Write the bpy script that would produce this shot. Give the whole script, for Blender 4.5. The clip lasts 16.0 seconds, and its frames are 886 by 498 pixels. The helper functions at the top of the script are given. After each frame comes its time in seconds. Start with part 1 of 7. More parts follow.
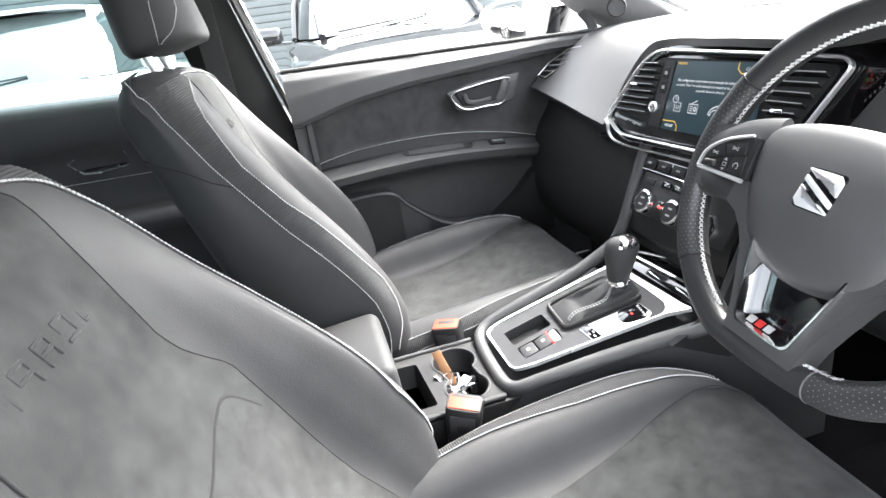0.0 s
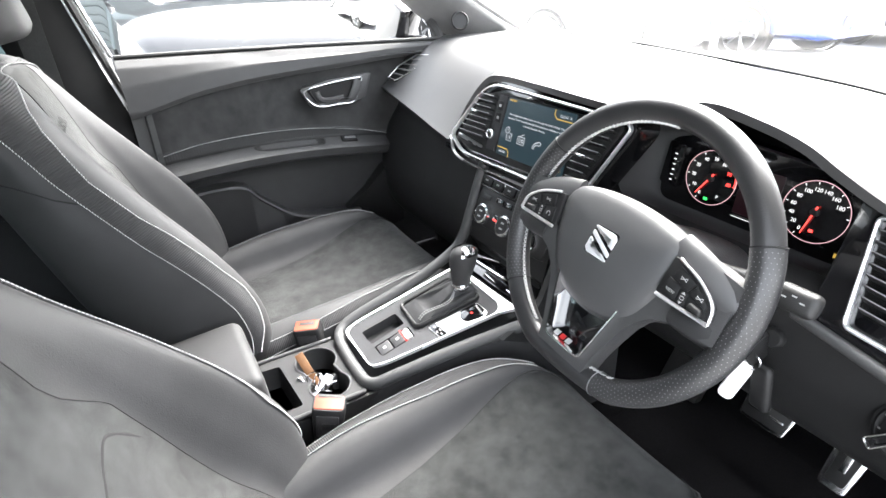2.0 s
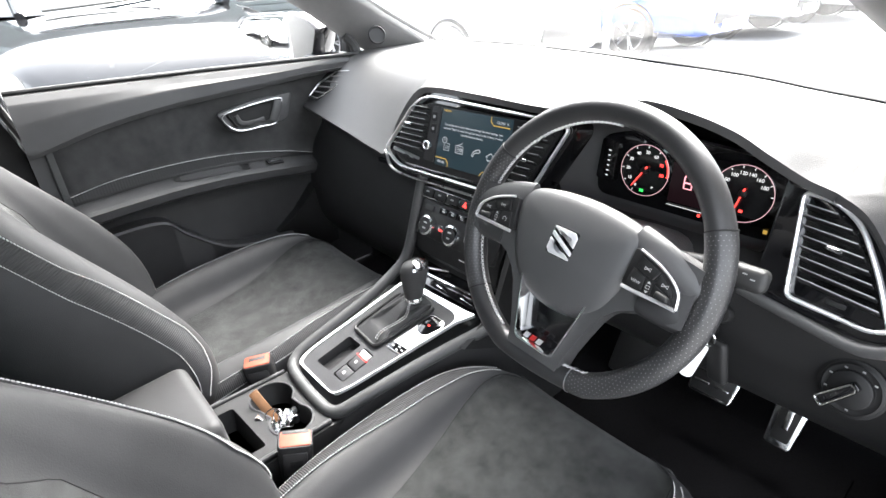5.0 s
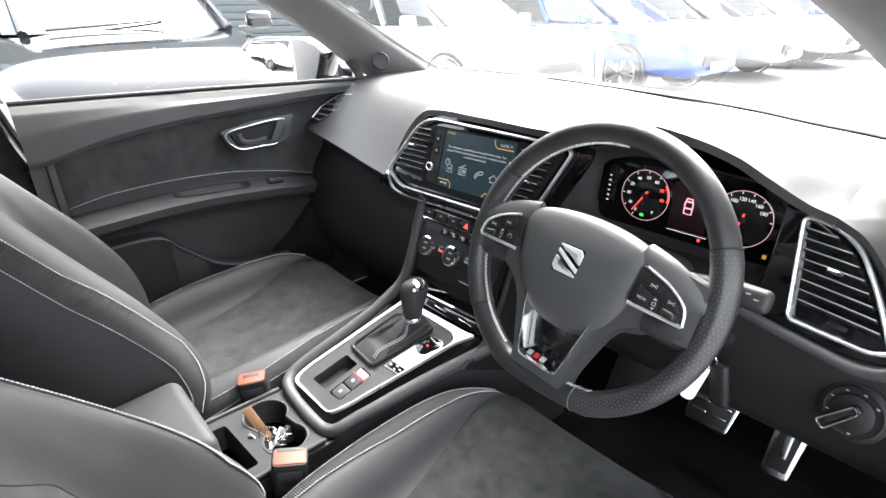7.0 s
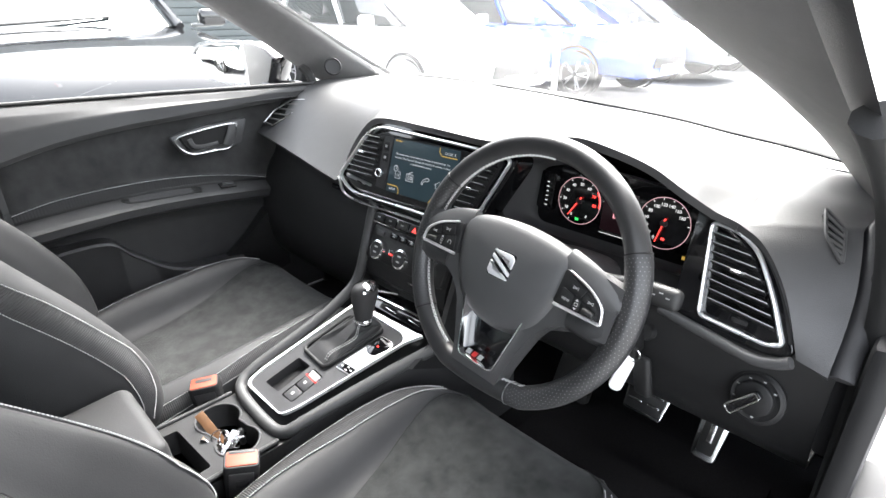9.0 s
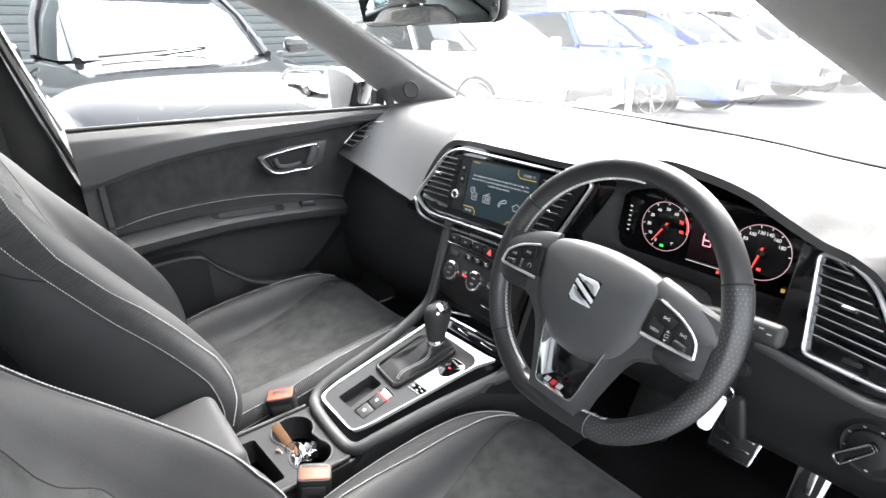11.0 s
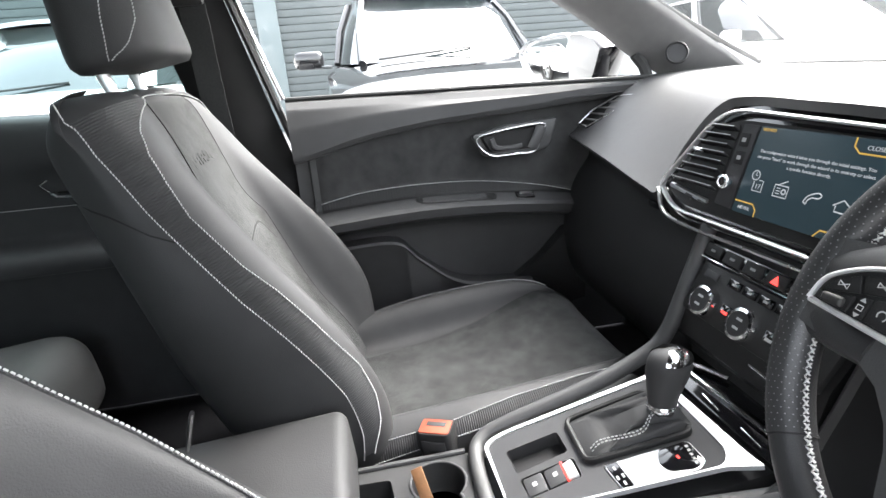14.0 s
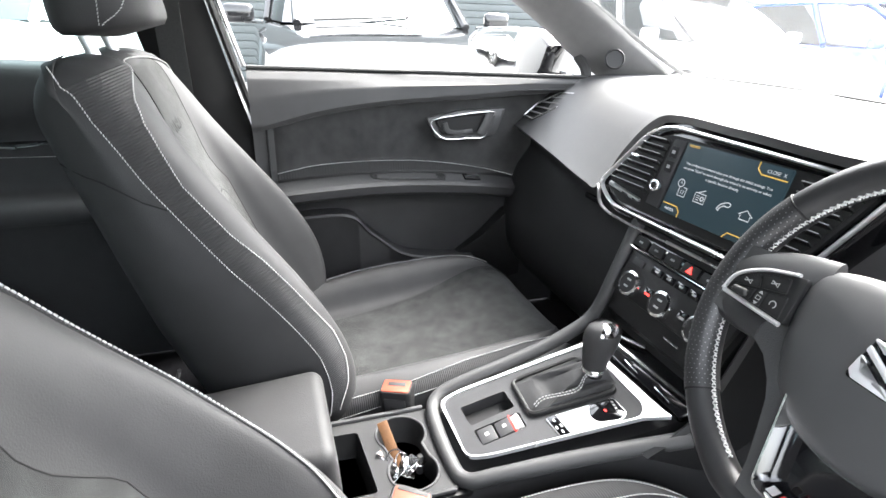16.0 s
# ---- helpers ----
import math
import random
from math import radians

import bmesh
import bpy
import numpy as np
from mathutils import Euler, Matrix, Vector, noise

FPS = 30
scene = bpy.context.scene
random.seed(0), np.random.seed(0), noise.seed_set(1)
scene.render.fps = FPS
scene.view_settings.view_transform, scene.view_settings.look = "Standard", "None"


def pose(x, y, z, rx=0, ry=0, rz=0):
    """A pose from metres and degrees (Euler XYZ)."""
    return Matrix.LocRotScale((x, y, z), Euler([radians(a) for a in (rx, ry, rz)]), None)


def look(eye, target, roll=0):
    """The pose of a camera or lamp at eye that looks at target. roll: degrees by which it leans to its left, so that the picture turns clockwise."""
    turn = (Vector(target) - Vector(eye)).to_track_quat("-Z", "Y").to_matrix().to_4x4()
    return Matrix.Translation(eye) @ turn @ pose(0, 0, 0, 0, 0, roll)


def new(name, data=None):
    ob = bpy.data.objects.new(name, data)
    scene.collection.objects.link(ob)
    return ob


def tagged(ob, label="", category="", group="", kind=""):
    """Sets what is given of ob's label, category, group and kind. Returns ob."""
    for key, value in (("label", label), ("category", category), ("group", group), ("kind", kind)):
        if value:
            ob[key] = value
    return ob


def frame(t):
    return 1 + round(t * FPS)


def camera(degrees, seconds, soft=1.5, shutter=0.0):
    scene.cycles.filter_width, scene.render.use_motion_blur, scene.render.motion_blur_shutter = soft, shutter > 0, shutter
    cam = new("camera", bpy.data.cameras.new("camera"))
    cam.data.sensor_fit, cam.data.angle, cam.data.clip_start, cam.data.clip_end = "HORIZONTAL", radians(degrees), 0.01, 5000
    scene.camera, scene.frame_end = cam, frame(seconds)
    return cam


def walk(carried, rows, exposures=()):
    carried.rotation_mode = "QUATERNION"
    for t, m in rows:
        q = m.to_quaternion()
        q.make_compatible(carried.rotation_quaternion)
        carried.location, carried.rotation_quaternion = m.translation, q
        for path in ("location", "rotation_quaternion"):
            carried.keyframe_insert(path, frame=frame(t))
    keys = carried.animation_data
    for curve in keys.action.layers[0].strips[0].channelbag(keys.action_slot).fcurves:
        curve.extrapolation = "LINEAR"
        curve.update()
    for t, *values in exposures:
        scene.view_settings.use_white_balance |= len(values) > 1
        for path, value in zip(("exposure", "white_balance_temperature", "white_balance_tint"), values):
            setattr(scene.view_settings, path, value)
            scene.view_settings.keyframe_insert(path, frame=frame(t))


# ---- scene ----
cam = camera(79.3, 16.0)
PATH = [
    (0, (0.686, -0.457, 1.011), (-1.111, -0.054, 0.232), -8.4),
    (0.5, (0.731, -0.461, 1.038), (-1.004, 0.117, 0.229), -4.5),
    (1, (0.755, -0.487, 1.072), (-0.905, 0.186, 0.183), -3.1),
    (1.5, (0.759, -0.483, 1.105), (-0.832, 0.306, 0.185), -3.2),
    (2, (0.727, -0.485, 1.122), (-0.796, 0.407, 0.181), -1.2),
    (2.5, (0.696, -0.504, 1.123), (-0.767, 0.45, 0.148), -1.0),
    (3, (0.688, -0.509, 1.126), (-0.761, 0.492, 0.178), -2.7),
    (3.5, (0.692, -0.518, 1.118), (-0.727, 0.533, 0.18), -2.2),
    (3.7, (0.698, -0.512, 1.122), (-0.705, 0.555, 0.177), -1.4),
    (5.8, (0.69, -0.523, 1.124), (-0.666, 0.662, 0.256), -3.4),
    (6, (0.689, -0.526, 1.124), (-0.705, 0.651, 0.305), -3.6),
    (6.5, (0.675, -0.549, 1.114), (-0.757, 0.604, 0.326), -1.8),
    (7, (0.688, -0.541, 1.109), (-0.693, 0.655, 0.295), -1.0),
    (7.5, (0.713, -0.516, 1.103), (-0.524, 0.785, 0.222), -1.0),
    (8, (0.712, -0.517, 1.103), (-0.495, 0.772, 0.163), -0.9),
    (8.5, (0.718, -0.529, 1.116), (-0.533, 0.754, 0.228), -1.2),
    (9, (0.731, -0.541, 1.134), (-0.555, 0.752, 0.313), 0.0),
    (9.5, (0.722, -0.548, 1.131), (-0.616, 0.721, 0.356), -0.8),
    (10, (0.71, -0.551, 1.127), (-0.684, 0.656, 0.352), -2.5),
    (10.2, (0.716, -0.556, 1.135), (-0.706, 0.629, 0.376), -2.0),
    (12.5, (0.643, -0.455, 1.073), (-0.908, 0.57, 0.334), -1.9),
    (13, (0.566, -0.374, 1.024), (-1.205, 0.29, 0.375), -1.3),
    (13.5, (0.537, -0.349, 0.999), (-1.305, 0.085, 0.352), -4.0),
    (14, (0.499, -0.361, 1.007), (-1.361, -0.052, 0.339), -4.5),
    (14.5, (0.5, -0.379, 1.017), (-1.38, -0.152, 0.376), -5.1),
    (15, (0.501, -0.412, 1.026), (-1.332, -0.023, 0.328), -0.3),
    (15.5, (0.522, -0.435, 1.039), (-1.278, 0.049, 0.315), 2.3),
    (16, (0.551, -0.453, 1.053), (-1.19, 0.145, 0.271), 1.9),
]
walk(cam, [(t, look(eye, target, roll)) for t, eye, target, roll in PATH], [(0, 4.18), (1.5, 4.12), (3.5, 3.98), (6.0, 3.7), (7.5, 3.6), (9, 3.65), (14, 3.65), (15, 3.86), (16, 3.96)])

# ---- world, sun and exposure ----
world = bpy.data.worlds.new("overcast_sky")
scene.world = world
world.use_nodes = True
wn, wl = world.node_tree.nodes, world.node_tree.links
sky = wn.new("ShaderNodeTexSky")
sky.sky_type, sky.sun_disc = "NISHITA", False
sky.sun_elevation, sky.sun_rotation = radians(49), radians(-28)
sky.air_density, sky.dust_density = 1.0, 4.0
grey = wn.new("ShaderNodeHueSaturation")
grey.inputs["Saturation"].default_value = 0.25
wl.new(sky.outputs[0], grey.inputs["Color"])
wl.new(grey.outputs[0], wn["Background"].inputs["Color"])
wn["Background"].inputs["Strength"].default_value = 0.15
sun = new("sun", bpy.data.lights.new("sun", "SUN"))
sun.data.energy, sun.data.angle, sun.data.color = 2.2, radians(50), (1.0, 0.98, 0.95)
sun.matrix_basis = look((0, 0, 20), (4.33, -8.14, 9.5))


# ---- mesh helpers ----
PLACED = {}


def thing(name, at, label, category, group="", kind=""):
    """An empty at a thing's base, under which its parts are hung."""
    ob = new(name)
    ob.empty_display_size = 0.05
    ob.matrix_basis = Matrix.Translation(at)
    PLACED[ob.name] = Matrix.Translation(at)
    return tagged(ob, label, category, group, kind)


def part(name, bm, material, parent=None, label="", sharp=38, keep=False):
    """Links a bmesh, laid out in the world, as one mesh object under a thing or a part."""
    me = bpy.data.meshes.new(name)
    if not keep:
        bmesh.ops.recalc_face_normals(bm, faces=bm.faces)
    bm.to_mesh(me)
    bm.free()
    me.materials.append(material)
    me.polygons.foreach_set("use_smooth", [True] * len(me.polygons))
    me.set_sharp_from_angle(angle=radians(sharp))
    ob = new(name, me)
    if parent:
        ob.parent = parent
        if parent.name in PLACED:
            ob.matrix_parent_inverse = PLACED[parent.name].inverted()
    if label:
        ob["label"] = label
    return ob


def V(*a):
    return Vector(a)


def cr(pts, n=6, closed=False):
    """A smooth curve through points."""
    pts = [Vector(p) for p in pts]
    out, m = [], len(pts)
    for i in range(m if closed else m - 1):
        if closed:
            a, b, c, d = (pts[(i + k) % m] for k in (-1, 0, 1, 2))
        else:
            b, c = pts[i], pts[i + 1]
            a = pts[i - 1] if i else b * 2 - c
            d = pts[i + 2] if i + 2 < m else c * 2 - b
        for k in range(n):
            t = k / n
            out.append(0.5 * (2 * b + (c - a) * t + (2 * a - 5 * b + 4 * c - d) * t * t + (3 * b - a - 3 * c + d) * t ** 3))
    if not closed:
        out.append(pts[-1])
    return out


def at(table, x):
    """Linear look-up in rows of (x, values...)."""
    if x <= table[0][0]:
        return table[0][1:]
    for a, b in zip(table, table[1:]):
        if x <= b[0]:
            k = (x - a[0]) / (b[0] - a[0])
            return tuple(p + (q - p) * k for p, q in zip(a[1:], b[1:]))
    return table[-1][1:]


def soft(table, x):
    """Smooth look-up in rows of (x, values...)."""
    xs = [r[0] for r in table]
    x = min(max(x, xs[0]), xs[-1])
    i = max(0, min(len(xs) - 2, sum(1 for v in xs[1:-1] if x > v)))
    b, c = table[i], table[i + 1]
    a = table[i - 1] if i else b
    d = table[i + 2] if i + 2 < len(table) else c
    t = (x - b[0]) / (c[0] - b[0])
    out = []
    for p0, p1, p2, p3 in zip(a[1:], b[1:], c[1:], d[1:]):
        h = c[0] - b[0]
        m1 = (p2 - p0) / max(c[0] - a[0], 1e-6) * h
        m2 = (p3 - p1) / max(d[0] - b[0], 1e-6) * h
        out.append((2 * t ** 3 - 3 * t * t + 1) * p1 + (t ** 3 - 2 * t * t + t) * m1 + (-2 * t ** 3 + 3 * t * t) * p2 + (t ** 3 - t * t) * m2)
    return tuple(out)


def rings(loops, caps=(True, True), closed=True, bm=None):
    """Skins a row of point loops of one length."""
    bm = bm or bmesh.new()
    vs = [[bm.verts.new(p) for p in loop] for loop in loops]
    n = len(vs[0])
    for a, b in zip(vs, vs[1:]):
        for i in range(n if closed else n - 1):
            j = (i + 1) % n
            bm.faces.new((a[i], a[j], b[j], b[i]))
    if closed and caps[0]:
        bm.faces.new(vs[0][::-1])
    if closed and caps[1]:
        bm.faces.new(vs[-1])
    return bm


def sheet(fn, nu, nv, thick=0.0):
    """A surface fn(u, v), u and v from 0 to 1, given thickness behind it."""
    bm = bmesh.new()
    g = [[Vector(fn(i / nu, j / nv)) for j in range(nv + 1)] for i in range(nu + 1)]
    vs = [[bm.verts.new(p) for p in row] for row in g]
    for i in range(nu):
        for j in range(nv):
            bm.faces.new((vs[i][j], vs[i + 1][j], vs[i + 1][j + 1], vs[i][j + 1]))
    if thick:
        bm.normal_update()
        low = [[bm.verts.new(v.co - v.normal * thick) for v in row] for row in vs]
        for i in range(nu):
            for j in range(nv):
                bm.faces.new((low[i][j + 1], low[i + 1][j + 1], low[i + 1][j], low[i][j]))
        rim = [(i, 0) for i in range(nu)] + [(nu, j) for j in range(nv)] + [(i, nv) for i in range(nu, 0, -1)] + [(0, j) for j in range(nv, 0, -1)]
        for a, b in zip(rim, rim[1:] + rim[:1]):
            bm.faces.new((vs[b[0]][b[1]], vs[a[0]][a[1]], low[a[0]][a[1]], low[b[0]][b[1]]))
    return bm


def sweep(pts, rx, ry=None, hint=(0, 0, 1), closed=False, sides=8, bm=None, square=False):
    """A bar along a curve; rx across, ry along the hint."""
    ry = rx if ry is None else ry
    pts = [Vector(p) for p in pts]
    m = len(pts)
    loops = []
    for i, p in enumerate(pts):
        a = pts[(i - 1) % m] if closed or i else p
        b = pts[(i + 1) % m] if closed or i < m - 1 else p
        t = (b - a).normalized()
        s = t.cross(Vector(hint))
        s = s.normalized() if s.length > 1e-6 else t.orthogonal().normalized()
        up = s.cross(t).normalized()
        k = rx(i / (m - 1)) if callable(rx) else rx
        kk = ry(i / (m - 1)) if callable(ry) else ry
        ring = []
        for q in range(sides):
            w = 2 * math.pi * (q + (0.5 if square else 0)) / sides
            f = math.sqrt(2) if square and sides == 4 else 1
            ring.append(p + s * (k * f * math.cos(w)) + up * (kk * f * math.sin(w)))
        loops.append(ring)
    if closed:
        loops.append(loops[0])
        bm = bm or bmesh.new()
        vs = [[bm.verts.new(q) for q in loop] for loop in loops[:-1]]
        for i in range(m):
            a, b = vs[i], vs[(i + 1) % m]
            for q in range(sides):
                bm.faces.new((a[q], a[(q + 1) % sides], b[(q + 1) % sides], b[q]))
        return bm
    return rings(loops, bm=bm)


def rbox(size, m=Matrix(), r=0.004, seg=2, bm=None):
    """A box with rounded edges, centred on m."""
    bm2 = bmesh.new()
    bmesh.ops.create_cube(bm2, size=1.0)
    bmesh.ops.scale(bm2, vec=size, verts=bm2.verts)
    if r:
        bmesh.ops.bevel(bm2, geom=bm2.edges[:], offset=min(r, min(size) * 0.49), segments=seg, profile=0.5, affect="EDGES")
    bmesh.ops.transform(bm2, matrix=m, verts=bm2.verts)
    return join(bm, bm2)


def join(bm, other):
    if bm is None:
        return other
    me = bpy.data.meshes.new("joined")
    other.to_mesh(me)
    other.free()
    bm.from_mesh(me)
    bpy.data.meshes.remove(me)
    return bm


def round_poly(pts, r, seg=4):
    """A closed 2D outline with its corners rounded; r one radius or one a corner."""
    out, n = [], len(pts)
    for i in range(n):
        a, b, c = (Vector(pts[(i + k) % n]) for k in (-1, 0, 1))
        rr = r[i] if isinstance(r, (list, tuple)) else r
        d1, d2 = (a - b), (c - b)
        k = min(rr, d1.length * 0.48, d2.length * 0.48)
        p, q = b + d1.normalized() * k, b + d2.normalized() * k
        for s in range(seg + 1):
            t = s / seg
            out.append(p * (1 - t) ** 2 + b * 2 * t * (1 - t) + q * t * t)
    return out


def prism(outline, depth, m, edge=0.0, bm=None):
    """An outline in the xy plane of m, with depth behind it and a rounded front edge."""
    c = sum((Vector(p) for p in outline), Vector((0, 0))) / len(outline)
    loops = [[m @ V(p[0], p[1], -depth) for p in outline]]
    if edge:
        n = len(outline)

        def inset(k):
            res = []
            for i in range(n):
                a, b, d = Vector(outline[i - 1]), Vector(outline[i]), Vector(outline[(i + 1) % n])
                t = (d - a).normalized()
                nrm = V(-t.y, t.x)
                if nrm.dot(c - b) < 0:
                    nrm = -nrm
                res.append(b + nrm * k)
            return res
        for k, z in ((0, -edge), (edge * 0.3, -edge * 0.3), (edge, 0)):
            loops.append([m @ V(p[0], p[1], z) for p in inset(k)])
    else:
        loops.append([m @ V(p[0], p[1], 0) for p in outline])
    return rings(loops, bm=bm)


def lathe(profile, m, seg=28, bm=None, caps=True):
    """A turned body; profile of (radius, z) along m's z."""
    loops = [[m @ V(max(r, 1e-4) * math.cos(2 * math.pi * k / seg), max(r, 1e-4) * math.sin(2 * math.pi * k / seg), z) for k in range(seg)] for r, z in profile]
    return rings(loops, caps=(caps, caps), bm=bm)


def basis(o, ex, ey):
    """A pose from an origin and two directions; z is their cross product."""
    ex = Vector(ex).normalized()
    ez = ex.cross(Vector(ey)).normalized()
    ey = ez.cross(ex)
    return Matrix(((ex.x, ey.x, ez.x, o[0]), (ex.y, ey.y, ez.y, o[1]), (ex.z, ey.z, ez.z, o[2]), (0, 0, 0, 1)))


def stitches(pts, normals, length=0.0045, gap=0.0025, width=0.0012, rise=0.0008, skew=0.0):
    """Thread laid along a line in short raised dashes."""
    bm = bmesh.new()
    left, on = 0.0, True
    for (p, q), (n1, n2) in zip(zip(pts, pts[1:]), zip(normals, normals[1:])):
        d = (q - p).length
        if d < 1e-6:
            continue
        t = (q - p) / d
        s = left
        while s < d:
            a = p + t * s
            n = n1.lerp(n2, s / d).normalized()
            side = t.cross(n).normalized()
            b = a + t * length + side * skew
            w = side * width
            c = [a - w, a + w, b + w, b - w]
            vs = [bm.verts.new(x - n * 0.0006) for x in c] + [bm.verts.new(x.lerp((a + b) / 2, 0.22) + n * rise) for x in c]
            bm.faces.new(vs[4:])
            for k in range(4):
                bm.faces.new((vs[k], vs[(k + 1) % 4], vs[4 + (k + 1) % 4], vs[4 + k]))
            s += length + gap
        left = s - d
    return bm


def holed(outline, holes, depth, m):
    """A plate with openings through it."""
    bm = bmesh.new()
    edges = []
    for loop in [outline] + holes:
        vs = [bm.verts.new(m @ V(p[0], p[1], 0)) for p in loop]
        edges += [bm.edges.new((a, b)) for a, b in zip(vs, vs[1:] + vs[:1])]
    bmesh.ops.triangle_fill(bm, use_beauty=True, edges=edges)
    g = bmesh.ops.extrude_face_region(bm, geom=bm.faces[:])
    nz = (m.to_3x3() @ V(0, 0, 1)).normalized()
    for v in [e for e in g["geom"] if isinstance(e, bmesh.types.BMVert)]:
        v.co -= nz * depth
    return bm


def bowl(outline, depth, m, shrink=0.92):
    """An open tray below an outline."""
    c = sum((Vector(p) for p in outline), Vector((0, 0))) / len(outline)
    loops = [[m @ V(*(c + (Vector(p) - c) * k), z) for p in outline] for k, z in ((1.0, 0.0), (0.985, -0.003), (shrink, -depth + 0.004), (shrink - 0.05, -depth))]
    return rings(loops, caps=(False, True))


def lettering(text, size, m, material, parent, name="lettering", align="CENTER"):
    """Raised writing in the built-in font, as a mesh."""
    cu = bpy.data.curves.new(name, "FONT")
    cu.body, cu.size, cu.extrude, cu.align_x, cu.align_y = text, size, 0.0002, align, "CENTER"
    tmp = bpy.data.objects.new(name, cu)
    scene.collection.objects.link(tmp)
    bpy.context.view_layer.update()
    me = bpy.data.meshes.new_from_object(tmp)
    bpy.data.objects.remove(tmp)
    bm = bmesh.new()
    bm.from_mesh(me)
    bpy.data.meshes.remove(me)
    bmesh.ops.transform(bm, matrix=m, verts=bm.verts)
    return part(name, bm, material, parent)


# ---- materials ----
def surface(name, base, rough, metal=0.0, vary=0.15, scale=40.0, bump=0.1, grain=900.0, sheen=0.0, coat=0.0, spec=0.5, blotch=4.0, wear=0.08):
    """A surface with colour and gloss that vary at two scales, and fine relief."""
    m = bpy.data.materials.new(name)
    m.use_nodes = True
    n, l = m.node_tree.nodes, m.node_tree.links
    b = n["Principled BSDF"]
    b.inputs["Metallic"].default_value = metal
    b.inputs["Specular IOR Level"].default_value = spec
    b.inputs["Coat Weight"].default_value = coat
    b.inputs["Sheen Weight"].default_value = sheen
    b.inputs["Sheen Roughness"].default_value = 0.5
    co = n.new("ShaderNodeTexCoord")
    n1, n2, n3 = (n.new("ShaderNodeTexNoise") for _ in range(3))
    n1.inputs["Scale"].default_value, n1.inputs["Detail"].default_value = scale, 5.0
    n2.inputs["Scale"].default_value, n2.inputs["Detail"].default_value = blotch, 3.0
    n3.inputs["Scale"].default_value, n3.inputs["Detail"].default_value = grain, 2.0
    for q in (n1, n2, n3):
        l.new(co.outputs["Object"], q.inputs["Vector"])
    add = n.new("ShaderNodeMath")
    add.operation = "ADD"
    l.new(n1.outputs["Fac"], add.inputs[0])
    l.new(n2.outputs["Fac"], add.inputs[1])
    tone = n.new("ShaderNodeMapRange")
    tone.inputs["From Min"].default_value, tone.inputs["From Max"].default_value = 0.7, 1.3
    tone.inputs["To Min"].default_value, tone.inputs["To Max"].default_value = 1 - vary, 1 + vary
    l.new(add.outputs[0], tone.inputs["Value"])
    mul = n.new("ShaderNodeVectorMath")
    mul.operation = "SCALE"
    mul.inputs[0].default_value = base
    l.new(tone.outputs["Result"], mul.inputs["Scale"])
    l.new(mul.outputs[0], b.inputs["Base Color"])
    gl = n.new("ShaderNodeMapRange")
    gl.inputs["From Min"].default_value, gl.inputs["From Max"].default_value = 0.3, 0.7
    gl.inputs["To Min"].default_value, gl.inputs["To Max"].default_value = max(rough - wear, 0.02), min(rough + wear, 1)
    l.new(n2.outputs["Fac"], gl.inputs["Value"])
    l.new(gl.outputs["Result"], b.inputs["Roughness"])
    if bump:
        bp = n.new("ShaderNodeBump")
        bp.inputs["Strength"].default_value, bp.inputs["Distance"].default_value = bump, 0.001
        l.new(n3.outputs["Fac"], bp.inputs["Height"])
        l.new(bp.outputs[0], b.inputs["Normal"])
    return m


def glowing(name, colour, strength):
    m = bpy.data.materials.new(name)
    m.use_nodes = True
    b = m.node_tree.nodes["Principled BSDF"]
    b.inputs["Base Color"].default_value = (*[0.3 * c for c in colour], 1)
    b.inputs["Emission Color"].default_value = (*colour, 1)
    b.inputs["Emission Strength"].default_value = strength
    b.inputs["Roughness"].default_value = 0.4
    return m


def pane(name, tint, ior=1.45, haze=0.0):
    """Thin glass: clear, tinted, with the gloss of its surface and an optional milky film imitating glare."""
    m = bpy.data.materials.new(name)
    m.use_nodes = True
    n, l = m.node_tree.nodes, m.node_tree.links
    n.remove(n["Principled BSDF"])
    tr, go, mix, fr = n.new("ShaderNodeBsdfTransparent"), n.new("ShaderNodeBsdfGlossy"), n.new("ShaderNodeMixShader"), n.new("ShaderNodeFresnel")
    tr.inputs["Color"].default_value = (*tint, 1)
    go.inputs["Roughness"].default_value = 0.01
    fr.inputs["IOR"].default_value = ior
    l.new(fr.outputs[0], mix.inputs["Fac"])
    l.new(tr.outputs[0], mix.inputs[1])
    l.new(go.outputs[0], mix.inputs[2])
    film, veil = n.new("ShaderNodeBsdfTranslucent"), n.new("ShaderNodeMixShader")
    film.inputs["Color"].default_value = (0.8, 0.8, 0.8, 1)
    veil.inputs["Fac"].default_value = haze
    l.new(mix.outputs[0], veil.inputs[1])
    l.new(film.outputs[0], veil.inputs[2])
    l.new((veil if haze else mix).outputs[0], n["Material Output"].inputs["Surface"])
    return m


LEATHER = surface("black_leather", (0.035, 0.035, 0.036), 0.6, vary=0.14, scale=14, bump=0.3, grain=650, blotch=5, spec=0.3)
WHEEL_LEATHER = surface("wheel_leather", (0.027, 0.027, 0.028), 0.35, vary=0.14, scale=30, bump=0.25, grain=800, blotch=8, spec=0.5)
RIBBED = surface("ribbed_leather", (0.037, 0.037, 0.038), 0.6, vary=0.12, scale=60, bump=0.3, grain=700, spec=0.25)
CARBON = surface("carbon_look_strip", (0.013, 0.013, 0.0135), 0.5, vary=0.1, scale=60, bump=0.3, grain=700, spec=0.3)
SUEDE = surface("grey_suede", (0.030, 0.031, 0.0305), 0.95, vary=0.45, scale=40, bump=0.5, grain=1500, sheen=0.12, blotch=15, spec=0.2, wear=0.03)
